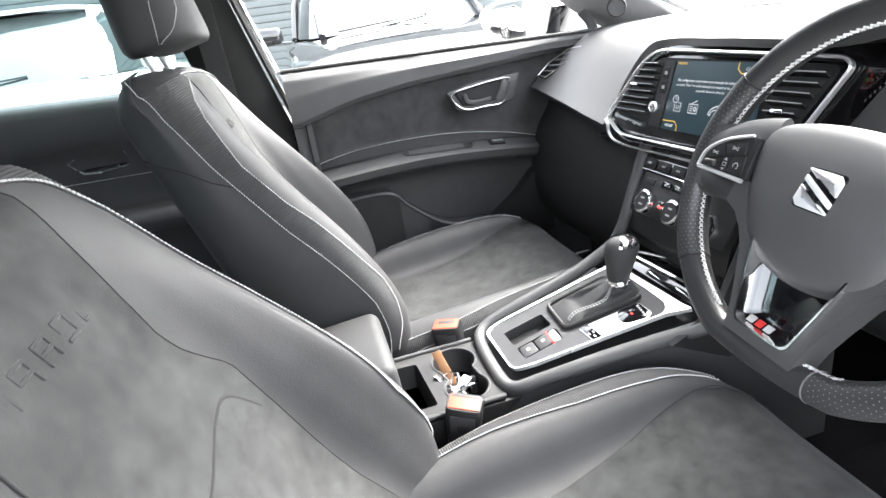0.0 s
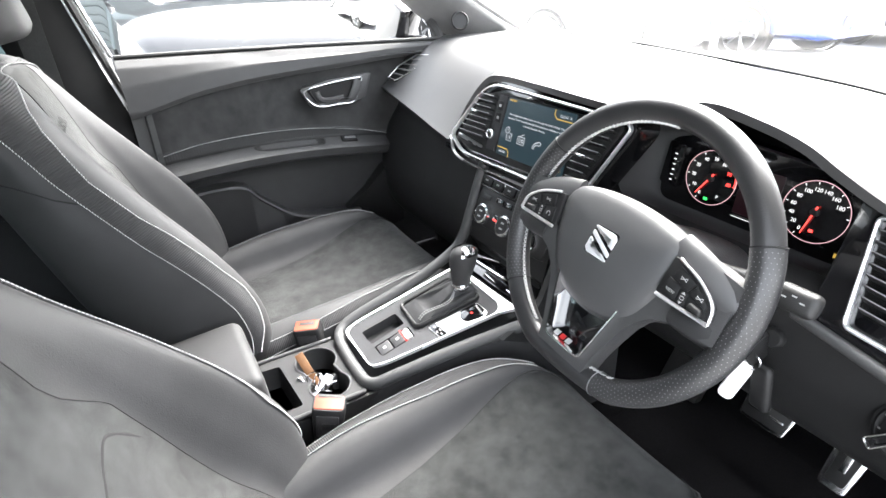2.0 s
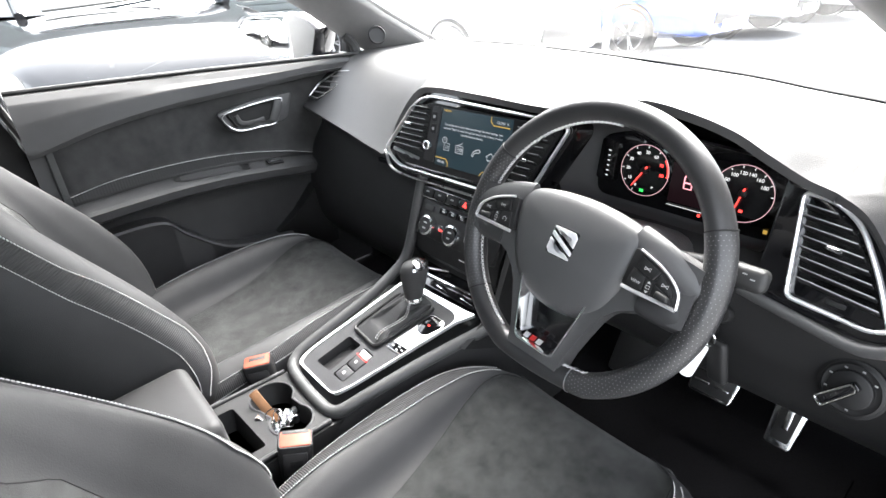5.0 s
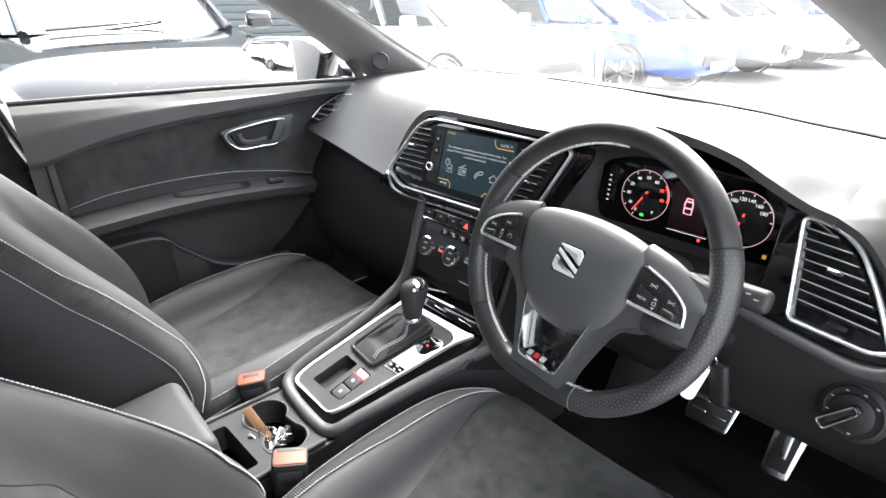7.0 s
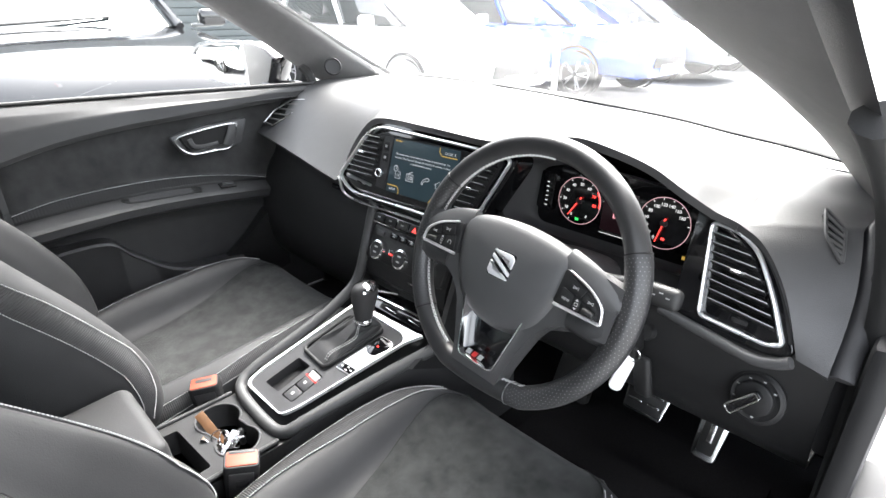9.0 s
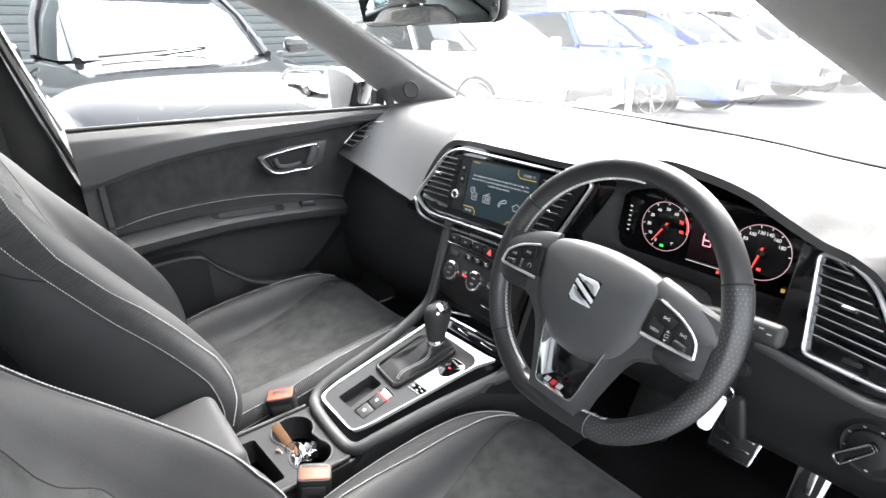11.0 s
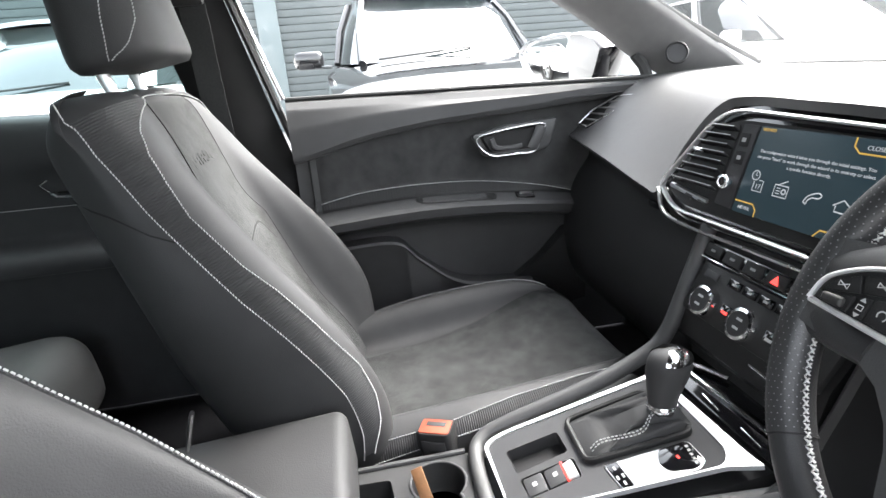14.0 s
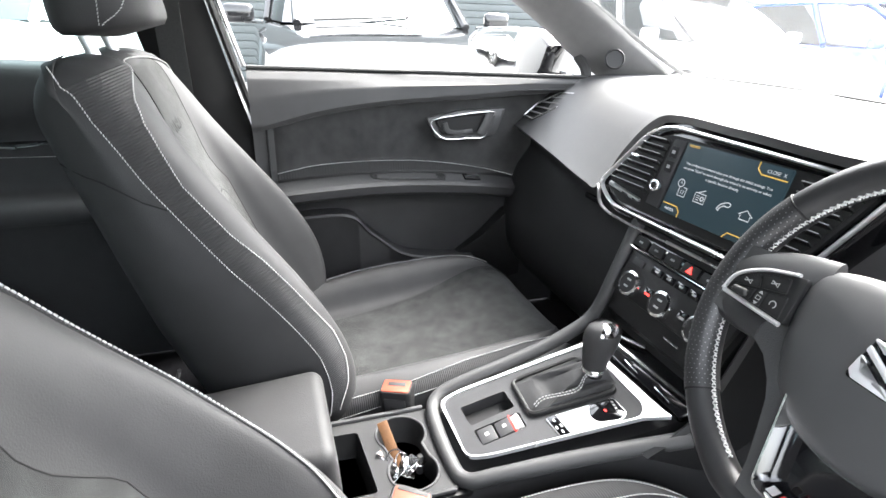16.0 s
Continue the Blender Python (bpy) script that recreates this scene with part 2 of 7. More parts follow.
DOOR_SUEDE = surface("door_suede", (0.037, 0.037, 0.0375), 0.95, vary=0.32, scale=30, bump=0.4, grain=1500, sheen=0.2, blotch=7, spec=0.2, wear=0.03)
SOFT = surface("soft_black_plastic", (0.052, 0.052, 0.053), 0.5, vary=0.08, scale=30, bump=0.45, grain=800)
DOORPL = surface("door_trim_plastic", (0.052, 0.052, 0.053), 0.55, vary=0.08, scale=30, bump=0.45, grain=800, spec=0.35)
HARD = surface("hard_black_plastic", (0.012, 0.012, 0.0125), 0.5, vary=0.1, scale=30, bump=0.35, grain=1000, spec=0.35)
GLOVEBOX = surface("glovebox_plastic", (0.018, 0.018, 0.0185), 0.5, vary=0.1, scale=30, bump=0.35, grain=1000, spec=0.35)
# Darker copy of the door trim: shadow under the armrest put into colour.
LOWER_SHADED = surface("shaded_door_plastic", (0.036, 0.036, 0.037), 0.5, vary=0.1, scale=30, bump=0.4, grain=900, spec=0.4)
GREYPL = surface("grey_console_plastic", (0.040, 0.040, 0.042), 0.55, vary=0.08, scale=30, bump=0.3, grain=1000, spec=0.3)
CONSOLE = surface("matt_console_plastic", (0.028, 0.028, 0.029), 0.65, vary=0.08, scale=30, bump=0.3, grain=1000, spec=0.22)
GLOSS = surface("piano_black", (0.006, 0.006, 0.007), 0.08, vary=0.1, scale=20, bump=0.0, coat=0.5, wear=0.03)
CHROME = surface("chrome", (0.86, 0.86, 0.87), 0.09, 1.0, vary=0.04, scale=12, bump=0.03, grain=300, wear=0.04)
SATIN = surface("satin_aluminium", (0.62, 0.62, 0.63), 0.28, 1.0, vary=0.06, scale=60, bump=0.08, grain=900)
HUB = surface("hub_cover_plastic", (0.064, 0.064, 0.066), 0.5, vary=0.06, scale=30, bump=0.12, grain=1400)
BRIGHT = surface("polished_silver", (0.88, 0.88, 0.89), 0.28, 0.72, vary=0.04, scale=40, bump=0.04, grain=600)
EMBLEM = surface("emblem_silver", (0.78, 0.78, 0.8), 0.3, 0.35, vary=0.05, bump=0)
# Pale tone for slat edges that catch the light; the slats are black.
SLAT_LIT = surface("lit_slat_plastic", (0.22, 0.22, 0.223), 0.4, vary=0.05, bump=0.2)
PILLAR = surface("pillar_trim", (0.14, 0.138, 0.136), 0.62, vary=0.08, scale=50, bump=0.4, grain=1200)
# Lining of the unseen roof, set black to cut bounced light.
HEADLINING = surface("black_headlining", (0.025, 0.025, 0.026), 0.95, vary=0.1, scale=60, bump=0.4, grain=1200, spec=0.1)
PILLAR_BLACK = surface("matt_black_trim", (0.011, 0.011, 0.0112), 0.85, vary=0.1, scale=40, bump=0.4, grain=1100, spec=0.12)
RUBBER = surface("black_rubber", (0.014, 0.014, 0.014), 0.6, vary=0.15, scale=60, bump=0.3, grain=700)
CARPET = surface("black_carpet", (0.0045, 0.0045, 0.005), 1.0, vary=0.5, scale=300, bump=1.0, grain=700, spec=0.0)
THREAD = surface("white_thread", (0.46, 0.46, 0.455), 0.8, vary=0.1, scale=500, bump=0.2, grain=2500)
LACE = surface("pale_lacing", (0.6, 0.6, 0.59), 0.7, vary=0.1, scale=500, bump=0.1)
SEAM = surface("dark_seam", (0.012, 0.012, 0.012), 0.9, vary=0.1, bump=0.1)
WEBBING = surface("belt_webbing", (0.034, 0.035, 0.035), 0.8, spec=0.2, vary=0.2, scale=300, bump=0.6, grain=1400)
WHITE_GLOW = glowing("white_legend", (0.8, 0.8, 0.8), 0.10)
RED_GLOW = glowing("red_legend", (1.0, 0.06, 0.05), 0.22)
GREEN_GLOW = glowing("green_legend", (0.05, 0.9, 0.15), 0.12)
AMBER_GLOW = glowing("amber_legend", (0.8, 0.5, 0.1), 0.05)
SCREEN = glowing("lit_screen", (0.016, 0.032, 0.041), 0.085)
SCREEN_TEXT = glowing("screen_text", (0.7, 0.72, 0.75), 0.042)
LEGEND = surface("printed_legend", (0.36, 0.36, 0.36), 0.6, vary=0.05, bump=0)
ORANGE = surface("orange_red_plastic", (0.26, 0.048, 0.024), 0.5, spec=0.3, vary=0.1, scale=60, bump=0.1)
BUCKLE = surface("grey_buckle_plastic", (0.03, 0.029, 0.03), 0.5, vary=0.1, bump=0.35)
RED_PAINT = surface("red_badge_paint", (0.5, 0.03, 0.03), 0.3, bump=0, vary=0.03)
TAN = surface("tan_leather_tag", (0.10, 0.044, 0.014), 0.55, vary=0.3, scale=90, bump=0.4, grain=600)
TAGWHITE = surface("white_plastic_tag", (0.8, 0.8, 0.8), 0.4, vary=0.03, bump=0.05)
MIRROR = surface("mirror_glass", (0.92, 0.93, 0.93), 0.015, 1.0, vary=0.01, bump=0, wear=0.01)
CLEAR = pane("clear_glass", (0.95, 0.965, 0.96))
# The last figure puts veiling glare into the windscreen as a milky film.
SCREEN_GLASS = pane("windscreen_glass", (0.95, 0.965, 0.96), 1.6, 0.010)
TINT = pane("tinted_glass", (0.52, 0.66, 0.66))
TARMAC = surface("tarmac", (0.17, 0.17, 0.172), 0.75, vary=0.3, scale=30, bump=0.8, grain=160, blotch=0.5)
CLADDING = surface("grey_green_cladding", (0.095, 0.108, 0.108), 0.5, vary=0.08, scale=8, bump=0.15, grain=60, blotch=0.6)

# ---- ground and surroundings ----
bm = bmesh.new()
bmesh.ops.create_grid(bm, x_segments=8, y_segments=8, size=300)
tagged(part("ground", bm, TARMAC), "grey tarmac of a car park", "ground", kind="structure")


# ---- car shell ----
FLOOR = 0.26
shell = thing("car_shell", (0, 0, 0.2), "dark trimmed cabin shell of a hatchback with pillars and roof", "car body", kind="structure")
part("floor_pan", rbox((1.56, 2.64, 0.06), pose(0, -0.62, FLOOR - 0.03), 0.01), CARPET, shell, "black carpeted cabin floor")


def roof_fn(u, v):
    x = -0.60 + 1.20 * u
    y = -1.95 + 1.90 * v
    return V(x, y + 0.10 * (1 - (x / 0.6) ** 2) * v, 1.395 - 0.05 * (x / 0.6) ** 2 - 0.12 * max(0, v - 0.6) ** 2)


# Out of view; added so the cabin is closed against light from above.
part("roof", sheet(roof_fn, 16, 16, 0.05), HEADLINING, shell, "unseen roof with black headlining, added to shade the cabin")


def band(inner, outer, bulge, ref):
    """A rounded pillar cover between two lines."""
    a, b = cr(inner, 6), cr(outer, 6)
    m = min(len(a), len(b))
    ref = Vector(ref)
    loops = []
    for i in range(m):
        p, q = a[i], b[i]
        loop = [p.lerp(q, k / 10) + ref * bulge * math.sin(math.pi * k / 10) ** 0.8 for k in range(11)]
        loop += [q.lerp(p, k / 10) - ref * 0.02 * math.sin(math.pi * k / 10) for k in range(1, 10)]
        loops.append(loop)
    return rings(loops)


part("a_pillar", band([(-0.675, 0.64, 0.90), (-0.645, 0.54, 0.962), (-0.632, 0.42, 1.032), (-0.622, 0.345, 1.074), (-0.606, 0.21, 1.146), (-0.575, 0.015, 1.255), (-0.548, -0.16, 1.335)],
                      [(-0.715, 0.50, 0.88), (-0.72, 0.37, 0.948), (-0.72, 0.291, 0.998), (-0.715, 0.22, 1.048), (-0.71, 0.07, 1.14), (-0.67, -0.14, 1.25), (-0.63, -0.30, 1.315)], 0.022, (0.8, -0.4, 0.2)), PILLAR, shell, "grey trimmed windscreen pillar")
part("a_pillar", band([(0.64, 0.58, 0.87), (0.591, 0.511, 0.921), (0.55, 0.334, 1.013), (0.525, 0.164, 1.075), (0.509, -0.039, 1.136), (0.491, -0.21, 1.211), (0.474, -0.387, 1.356)],
                      [(0.72, 0.36, 0.84), (0.715, 0.28, 0.883), (0.697, 0.178, 0.947), (0.678, 0.028, 1.022), (0.661, -0.114, 1.096), (0.638, -0.274, 1.198), (0.604, -0.439, 1.356)], 0.018, (-0.7, -0.5, 0.1)), PILLAR, shell, "grey trimmed windscreen pillar")
part("door_flange", band([(0.722, 0.36, 0.831), (0.717, 0.28, 0.874), (0.699, 0.178, 0.938), (0.68, 0.028, 1.013), (0.663, -0.114, 1.087), (0.64, -0.274, 1.189), (0.606, -0.439, 1.347)],
                          [(0.755, 0.33, 0.81), (0.747, 0.248, 0.85), (0.729, 0.142, 0.917), (0.706, -0.003, 0.997), (0.69, -0.139, 1.077), (0.666, -0.293, 1.185), (0.63, -0.446, 1.356)], 0.008, (-0.2, -0.9, 0.3)), GREYPL, shell, "grey seal and flange of the open door")
part("screen_seal", sweep(cr([(-0.628, 0.589, 0.948), (-0.640, 0.51, 0.991), (-0.645, 0.42, 1.042), (-0.640, 0.336, 1.088), (-0.630, 0.248, 1.136), (-0.60, 0.06, 1.235), (-0.56, -0.12, 1.318)], 5), 0.004, 0.005, sides=8), RUBBER, shell, "black edge of the windscreen")
part("tweeter_grille", lathe([(0.024, -0.004), (0.025, 0.002), (0.022, 0.004), (0.020, 0.001), (0.002, 0.0005)], basis((-0.628, 0.378, 0.982), (0.35, 0.9, -0.1), (-0.25, 0.15, 0.95)), 24), HARD, shell, "round speaker grille")
for s in (-1, 1):
    pts = cr([(s * 0.60, -0.30, 1.345), (s * 0.605, -0.8, 1.355), (s * 0.60, -1.5, 1.33)], 5)
    part("roof_rail", sweep(pts, 0.04, 0.03, sides=10), HEADLINING, shell)
part("b_pillar", band([(-0.70, -0.56, 0.27), (-0.715, -0.60, 0.65), (-0.71, -0.655, 0.95), (-0.67, -0.70, 1.16), (-0.60, -0.74, 1.34)], [(-0.75, -0.36, 0.27), (-0.755, -0.432, 0.65), (-0.747, -0.505, 0.93), (-0.71, -0.560, 1.16), (-0.64, -0.60, 1.34)], 0.012, (1, 0.05, 0.1)), PILLAR_BLACK, shell, "black plastic door pillar")
part("door_seal", sweep(cr([(-0.758, -0.36, 0.30), (-0.758, -0.425, 0.68), (-0.752, -0.492, 0.93), (-0.715, -0.548, 1.15), (-0.645, -0.59, 1.33)], 6), 0.009, 0.011, hint=(1, 0, 0), sides=8), RUBBER, shell, "black rubber door seal")
# Bright strip that paints the sky-lit edge of the dark door frame.
part("lit_window_edge", sweep(cr([(-0.757, -0.480, 0.95), (-0.716, -0.534, 1.15), (-0.645, -0.575, 1.33)], 6), 0.005, 0.006, hint=(1, 0, 0), sides=8), SATIN, shell, "window frame edge coloured bright as if lit by the sky")
part("sill", rbox((0.10, 1.3, 0.10), pose(0.80, -0.05, 0.29), 0.02), HARD, shell)
part("door_aperture", sweep(cr([(0.735, 0.06, 0.34), (0.733, 0.08, 0.50), (0.730, 0.11, 0.68), (0.724, 0.13, 0.80), (0.714, 0.10, 0.90), (0.702, 0.0, 1.0), (0.69, -0.14, 1.075)], 5), 0.012, 0.016, hint=(1, 0, 0), sides=10), RUBBER, shell, "black rubber seal round the open door")
part("kick_panel", rbox((0.03, 0.50, 0.55), pose(0.735, 0.33, 0.55), 0.01), HARD, shell)
part("door_hinge_face", rbox((0.06, 0.30, 0.47), pose(0.83, 0.18, 0.385), 0.02), surface("silver_paint", (0.45, 0.45, 0.47), 0.35, 0.4, vary=0.04, bump=0.05, coat=0.4), shell, "silver painted metal of the door opening")
part("kick_panel", rbox((0.03, 0.34, 0.70), pose(-0.752, 0.52, 0.58), 0.01), HARD, shell)
part("firewall", rbox((1.5, 0.05, 0.62), pose(0, 0.66, 0.55), 0.02), CARPET, shell)
part("tail", rbox((1.5, 0.05, 0.75), pose(0, -1.92, 0.58), 0.02), CARPET, shell)
part("rear_side", rbox((0.05, 1.15, 0.72), pose(0.80, -1.38, 0.62), 0.02), CARPET, shell)
# Unseen pillars and tailgate, added to keep light out of the rear cabin.
part("b_pillar", band([(0.74, -0.93, 0.27), (0.745, -0.93, 0.65), (0.74, -0.95, 0.95), (0.68, -0.97, 1.16), (0.58, -0.99, 1.34)], [(0.79, -0.80, 0.27), (0.79, -0.80, 0.65), (0.78, -0.82, 0.95), (0.71, -0.86, 1.16), (0.62, -0.90, 1.34)], 0.03, (-1, 0.05, 0.1)), HARD, shell, "black plastic door pillar")
for s in (-1, 1):
    part("unseen_c_pillar", band([(s * 0.77, -1.40, 0.95), (s * 0.72, -1.45, 1.15), (s * 0.60, -1.50, 1.36)], [(s * 0.75, -1.95, 0.95), (s * 0.70, -1.95, 1.15), (s * 0.60, -1.95, 1.36)], 0.02, (-s, 0, 0)), HEADLINING, shell)
part("unseen_tailgate", rbox((1.45, 0.05, 0.45), pose(0, -1.95, 1.16), 0.02), HEADLINING, shell)


def facing(bm, p=(0, -0.3, 1.0)):
    """Turns a single pane to face the cabin."""
    bm.normal_update()
    bm.faces.ensure_lookup_table()
    f = bm.faces[0]
    if f.normal.dot(Vector(p) - f.calc_center_median()) < 0:
        bmesh.ops.reverse_faces(bm, faces=bm.faces)
    return bm


def screen_fn(u, v):
    x = (-0.66 + 1.32 * u) * (1 - 0.2 * v)
    return V(x, 0.70 - 0.72 * v - 0.08 * (x / 0.6) ** 2, 0.918 + 0.375 * v)


ws = tagged(part("windscreen", facing(sheet(screen_fn, 12, 8)), SCREEN_GLASS, keep=True), "large clear raked windscreen", "windscreen", kind="structure")
ws.visible_shadow = False
cowl = cr([(-0.66, 0.650, 0.942), (-0.379, 0.662, 0.944), (-0.082, 0.645, 0.938), (0.114, 0.622, 0.934), (0.289, 0.598, 0.928), (0.407, 0.570, 0.921), (0.505, 0.55, 0.916), (0.60, 0.53, 0.908)], 8)
part("cowl_strip", sweep(cowl, 0.014, 0.006, sides=8), RUBBER, ws, "black rubber strip at the foot of the windscreen")
for nm, pts, mt, lb in (("window_1", [(-0.752, -0.47, 0.945), (-0.72, 0.345, 0.935), (-0.70, 0.05, 1.16), (-0.64, -0.30, 1.32), (-0.65, -0.575, 1.33)], CLEAR, "closed clear glass of the passenger door"),
                        ("window_2", [(-0.757, -1.45, 0.985), (-0.757, -0.60, 0.955), (-0.65, -0.70, 1.33), (-0.64, -1.35, 1.31)], TINT, "closed tinted glass of the rear door"),
                        # The third pane is out of view, added to dim the rear.
                        ("unseen_window", [(0.785, -1.45, 0.985), (0.785, -0.90, 0.965), (0.65, -0.95, 1.34), (0.64, -1.45, 1.34)], TINT, "unseen tinted rear glass, added to dim the rear cabin")):
    bm = bmesh.new()
    bm.faces.new([bm.verts.new(p) for p in pts])
    g = tagged(part(nm, facing(bm), mt, keep=True), lb, "car window", kind="structure")
    g.visible_shadow = mt is TINT

# rear cabin
rdoor = thing("rear_door", (-0.75, -1.0, 0.3), "closed rear door with dark trim and handle", "door", kind="structure")


def rdoor_fn(u, v):
    y = -1.55 + 0.92 * u
    p = cr([(-0.755, 0.982 - 0.03 * u), (-0.72, 0.965 - 0.03 * u), (-0.715, 0.87), (-0.735, 0.82), (-0.74, 0.74), (-0.735, 0.70), (-0.69, 0.68), (-0.69, 0.64), (-0.735, 0.60), (-0.74, 0.27)], 4)
    k = v * (len(p) - 1)
    i = min(int(k), len(p) - 2)
    q = p[i].lerp(p[i + 1], k - i)
    return V(q[0], y, q[1])


part("door_panel", sheet(rdoor_fn, 12, 36, -0.02), GREYPL, rdoor)
part("handle_bowl", rbox((0.010, 0.12, 0.042), pose(-0.742, -0.925, 0.816), 0.005), GLOSS, rdoor)
part("handle_surround", sweep([V(-0.735, y, z) for y, z in ((-0.992, 0.822), (-0.955, 0.842), (-0.87, 0.840), (-0.86, 0.800), (-0.935, 0.792), (-0.968, 0.795))], 0.0022, 0.004, hint=(1, 0, 0), closed=True, sides=6), SATIN, rdoor, "thin silver handle surround")
part("stitching", stitches([V(-0.733, -1.5 + 0.86 * k / 30, 0.772 + 0.006 * math.sin(k / 10) - 0.006 * k / 30) for k in range(31)], [V(1, 0, 0)] * 31, 0.0042, 0.0012, 0.0008), THREAD, rdoor)
bench = thing("rear_bench", (0, -1.25, FLOOR), "dark leather rear bench seat", "rear seat")
for x in (-0.36, 0.36):
    part("cushion", rbox((0.68, 0.50, 0.20), pose(x, -1.20, 0.40) @ pose(0, 0, 0, 6), 0.07, 5), LEATHER, bench)
    part("backrest", rbox((0.68, 0.16, 0.62), pose(x, -1.52, 0.74) @ pose(0, 0, 0, -22 + 44), 0.06, 5), LEATHER, bench)

# seat belt on the door pillar
belt = thing("seat_belt", (-0.66, -0.64, 0.95), "black seat belt hanging on the door pillar", "seat belt")
part("webbing", rings([[V(x, y - 0.024, z), V(x, y + 0.024, z), V(x - 0.0015, y + 0.024, z), V(x - 0.0015, y - 0.024, z)] for x, y, z in ((-0.655, -0.605, 1.14), (-0.672, -0.606, 1.0), (-0.684, -0.603, 0.85), (-0.69, -0.57, 0.60), (-0.70, -0.50, 0.30))]), WEBBING, belt)
part("belt_guide", rbox((0.02, 0.07, 0.035), pose(-0.640, -0.615, 1.15) @ pose(0, 0, 0, 0, 15, 0), 0.008), HARD, belt, "black plastic belt guide")

# wing mirror outside the passenger window
wing = thing("wing_mirror", (-0.95, 0.22, 0.93), "wing mirror with glossy black housing and silver edge", "wing mirror")
MW = basis((-0.985, 0.225, 0.977), (0.985, 0.17, 0.0), (0.02, -0.05, 1))
face = [(-0.165, 0.028), (-0.13, 0.050), (-0.05, 0.062), (0.10, 0.066), (0.112, 0.058), (0.108, -0.050), (0.098, -0.058), (0.0, -0.057), (-0.09, -0.050), (-0.145, -0.010)]
face = round_poly(face, 0.012, 4)
loops = []
for k, z, dx in ((1.0, 0.0, 0), (1.05, -0.012, 0.002), (1.04, -0.045, 0.012), (0.90, -0.085, 0.022), (0.55, -0.115, 0.03), (0.1, -0.125, 0.03)):
    loops.append([MW @ V(p[0] * k + dx, p[1] * k, z) for p in face])
hs = part("housing", rings(loops), GLOSS, wing)
part("mirror_glass", prism([V(p[0] * 0.93, p[1] * 0.88 + 0.001) for p in face], 0.003, MW @ Matrix.Translation((0, 0, 0.0015)), 0.001), MIRROR, wing, "mirror glass")
part("edge_trim", sweep([MW @ V(p[0] * 0.985, p[1] * 0.985, 0.002) for p in face], 0.006, 0.005, hint=MW.to_3x3() @ V(0, 0, 1), closed=True, sides=8), SATIN, hs)
side_ = [(0.0, 0.068), (0.045, 0.068), (0.10, 0.050), (0.128, 0.028), (0.100, -0.030), (0.080, -0.056), (0.0, -0.060)]
part("inner_cheek", rings([[MW @ V(0.112 + x * k, y * k2, z) for x, y in side_] for k, k2, z in ((0.96, 0.94, 0.006), (1.0, 1.0, -0.004), (1.0, 1.0, -0.05), (0.8, 0.8, -0.09))]), GLOSS, wing, "dark inner cheek of the mirror")
part("mirror_foot", sweep([MW @ V(0.13, -0.052, -0.04), (-0.80, 0.27, 0.925), (-0.735, 0.33, 0.925)], 0.03, 0.014, sides=10), GLOSS, wing)

# rear-view mirror
rvm = thing("rear_view_mirror", (-0.02, 0.02, 1.29), "black rear-view mirror hung from the windscreen", "mirror")
MM = basis((-0.03, 0.0, 1.178), (0.93, 0.34, 0.0), (0.02, -0.12, 1))
face = round_poly([(-0.14, 0.036), (0.14, 0.036), (0.135, -0.032), (-0.135, -0.032)], 0.022, 5)
part("housing", rings([[MM @ V(p[0] * k, p[1] * k, z) for p in face] for k, z in ((0.97, 0.006), (1.0, 0.0), (1.0, -0.012), (0.9, -0.03), (0.4, -0.042))]), HARD, rvm)
part("mirror_glass", prism([p * 0.95 for p in face], 0.002, MM @ Matrix.Translation((0, 0, 0.0085)), 0.001), MIRROR, rvm)
part("arm", sweep([MM @ V(0, 0.0, -0.03), (0.0, 0.09, 1.245)], 0.012, sides=10, hint=(1, 0, 0)), HARD, rvm)

# ---- seats ----
SX, CZ = -0.39, 0.0
EH, ED, B0 = V(0, -0.3907, 0.9205), V(0, 0.9205, 0.3907), V(SX, -0.42, 0.45)
# height: half width, insert half width, insert depth, crest depth
BACK = [(-0.03, 0.235, 0.155, 0.03, 0.07), (0.05, 0.252, 0.16, 0.02, 0.10), (0.12, 0.256, 0.16, 0.005, 0.108), (0.22, 0.252, 0.155, 0.0, 0.098), (0.34, 0.240, 0.14, 0.008, 0.072), (0.43, 0.226, 0.12, 0.018, 0.052),
        (0.50, 0.216, 0.105, 0.022, 0.040), (0.545, 0.209, 0.10, 0.022, 0.030), (0.57, 0.205, 0.09, 0.016, 0.020), (0.588, 0.196, 0.08, 0.004, 0.005), (0.600, 0.181, 0.07, -0.014, -0.013), (0.607, 0.155, 0.06, -0.034, -0.034), (0.609, 0.11, 0.05, -0.045, -0.045)]


def back_ctrl(h):
    w, i, c, b = soft(BACK, h)
    thin = 1.0 if h < 0.25 else 1 - 0.22 * min(1.0, (h - 0.25) / 0.30) - (0.35 * ((h - 0.54) / 0.065) ** 2 if h > 0.54 else 0.0)
    xc = w - 0.042
    k = max(0.05, min(1.0, (b + 0.12 * thin) / 0.10))
    return [(0, c), (0.6 * i, c + 0.002), (i, c + 0.010 * k), ((i + xc) / 2, (c + b) / 2 + 0.008 * k), (xc, b), (w - 0.012, b - 0.018 * k), (w, b - 0.058 * k), (w - 0.003, -0.05 * thin), (w - 0.035, -0.105 * thin), (0.5 * w, -0.12 * thin), (0, -0.122 * thin)]


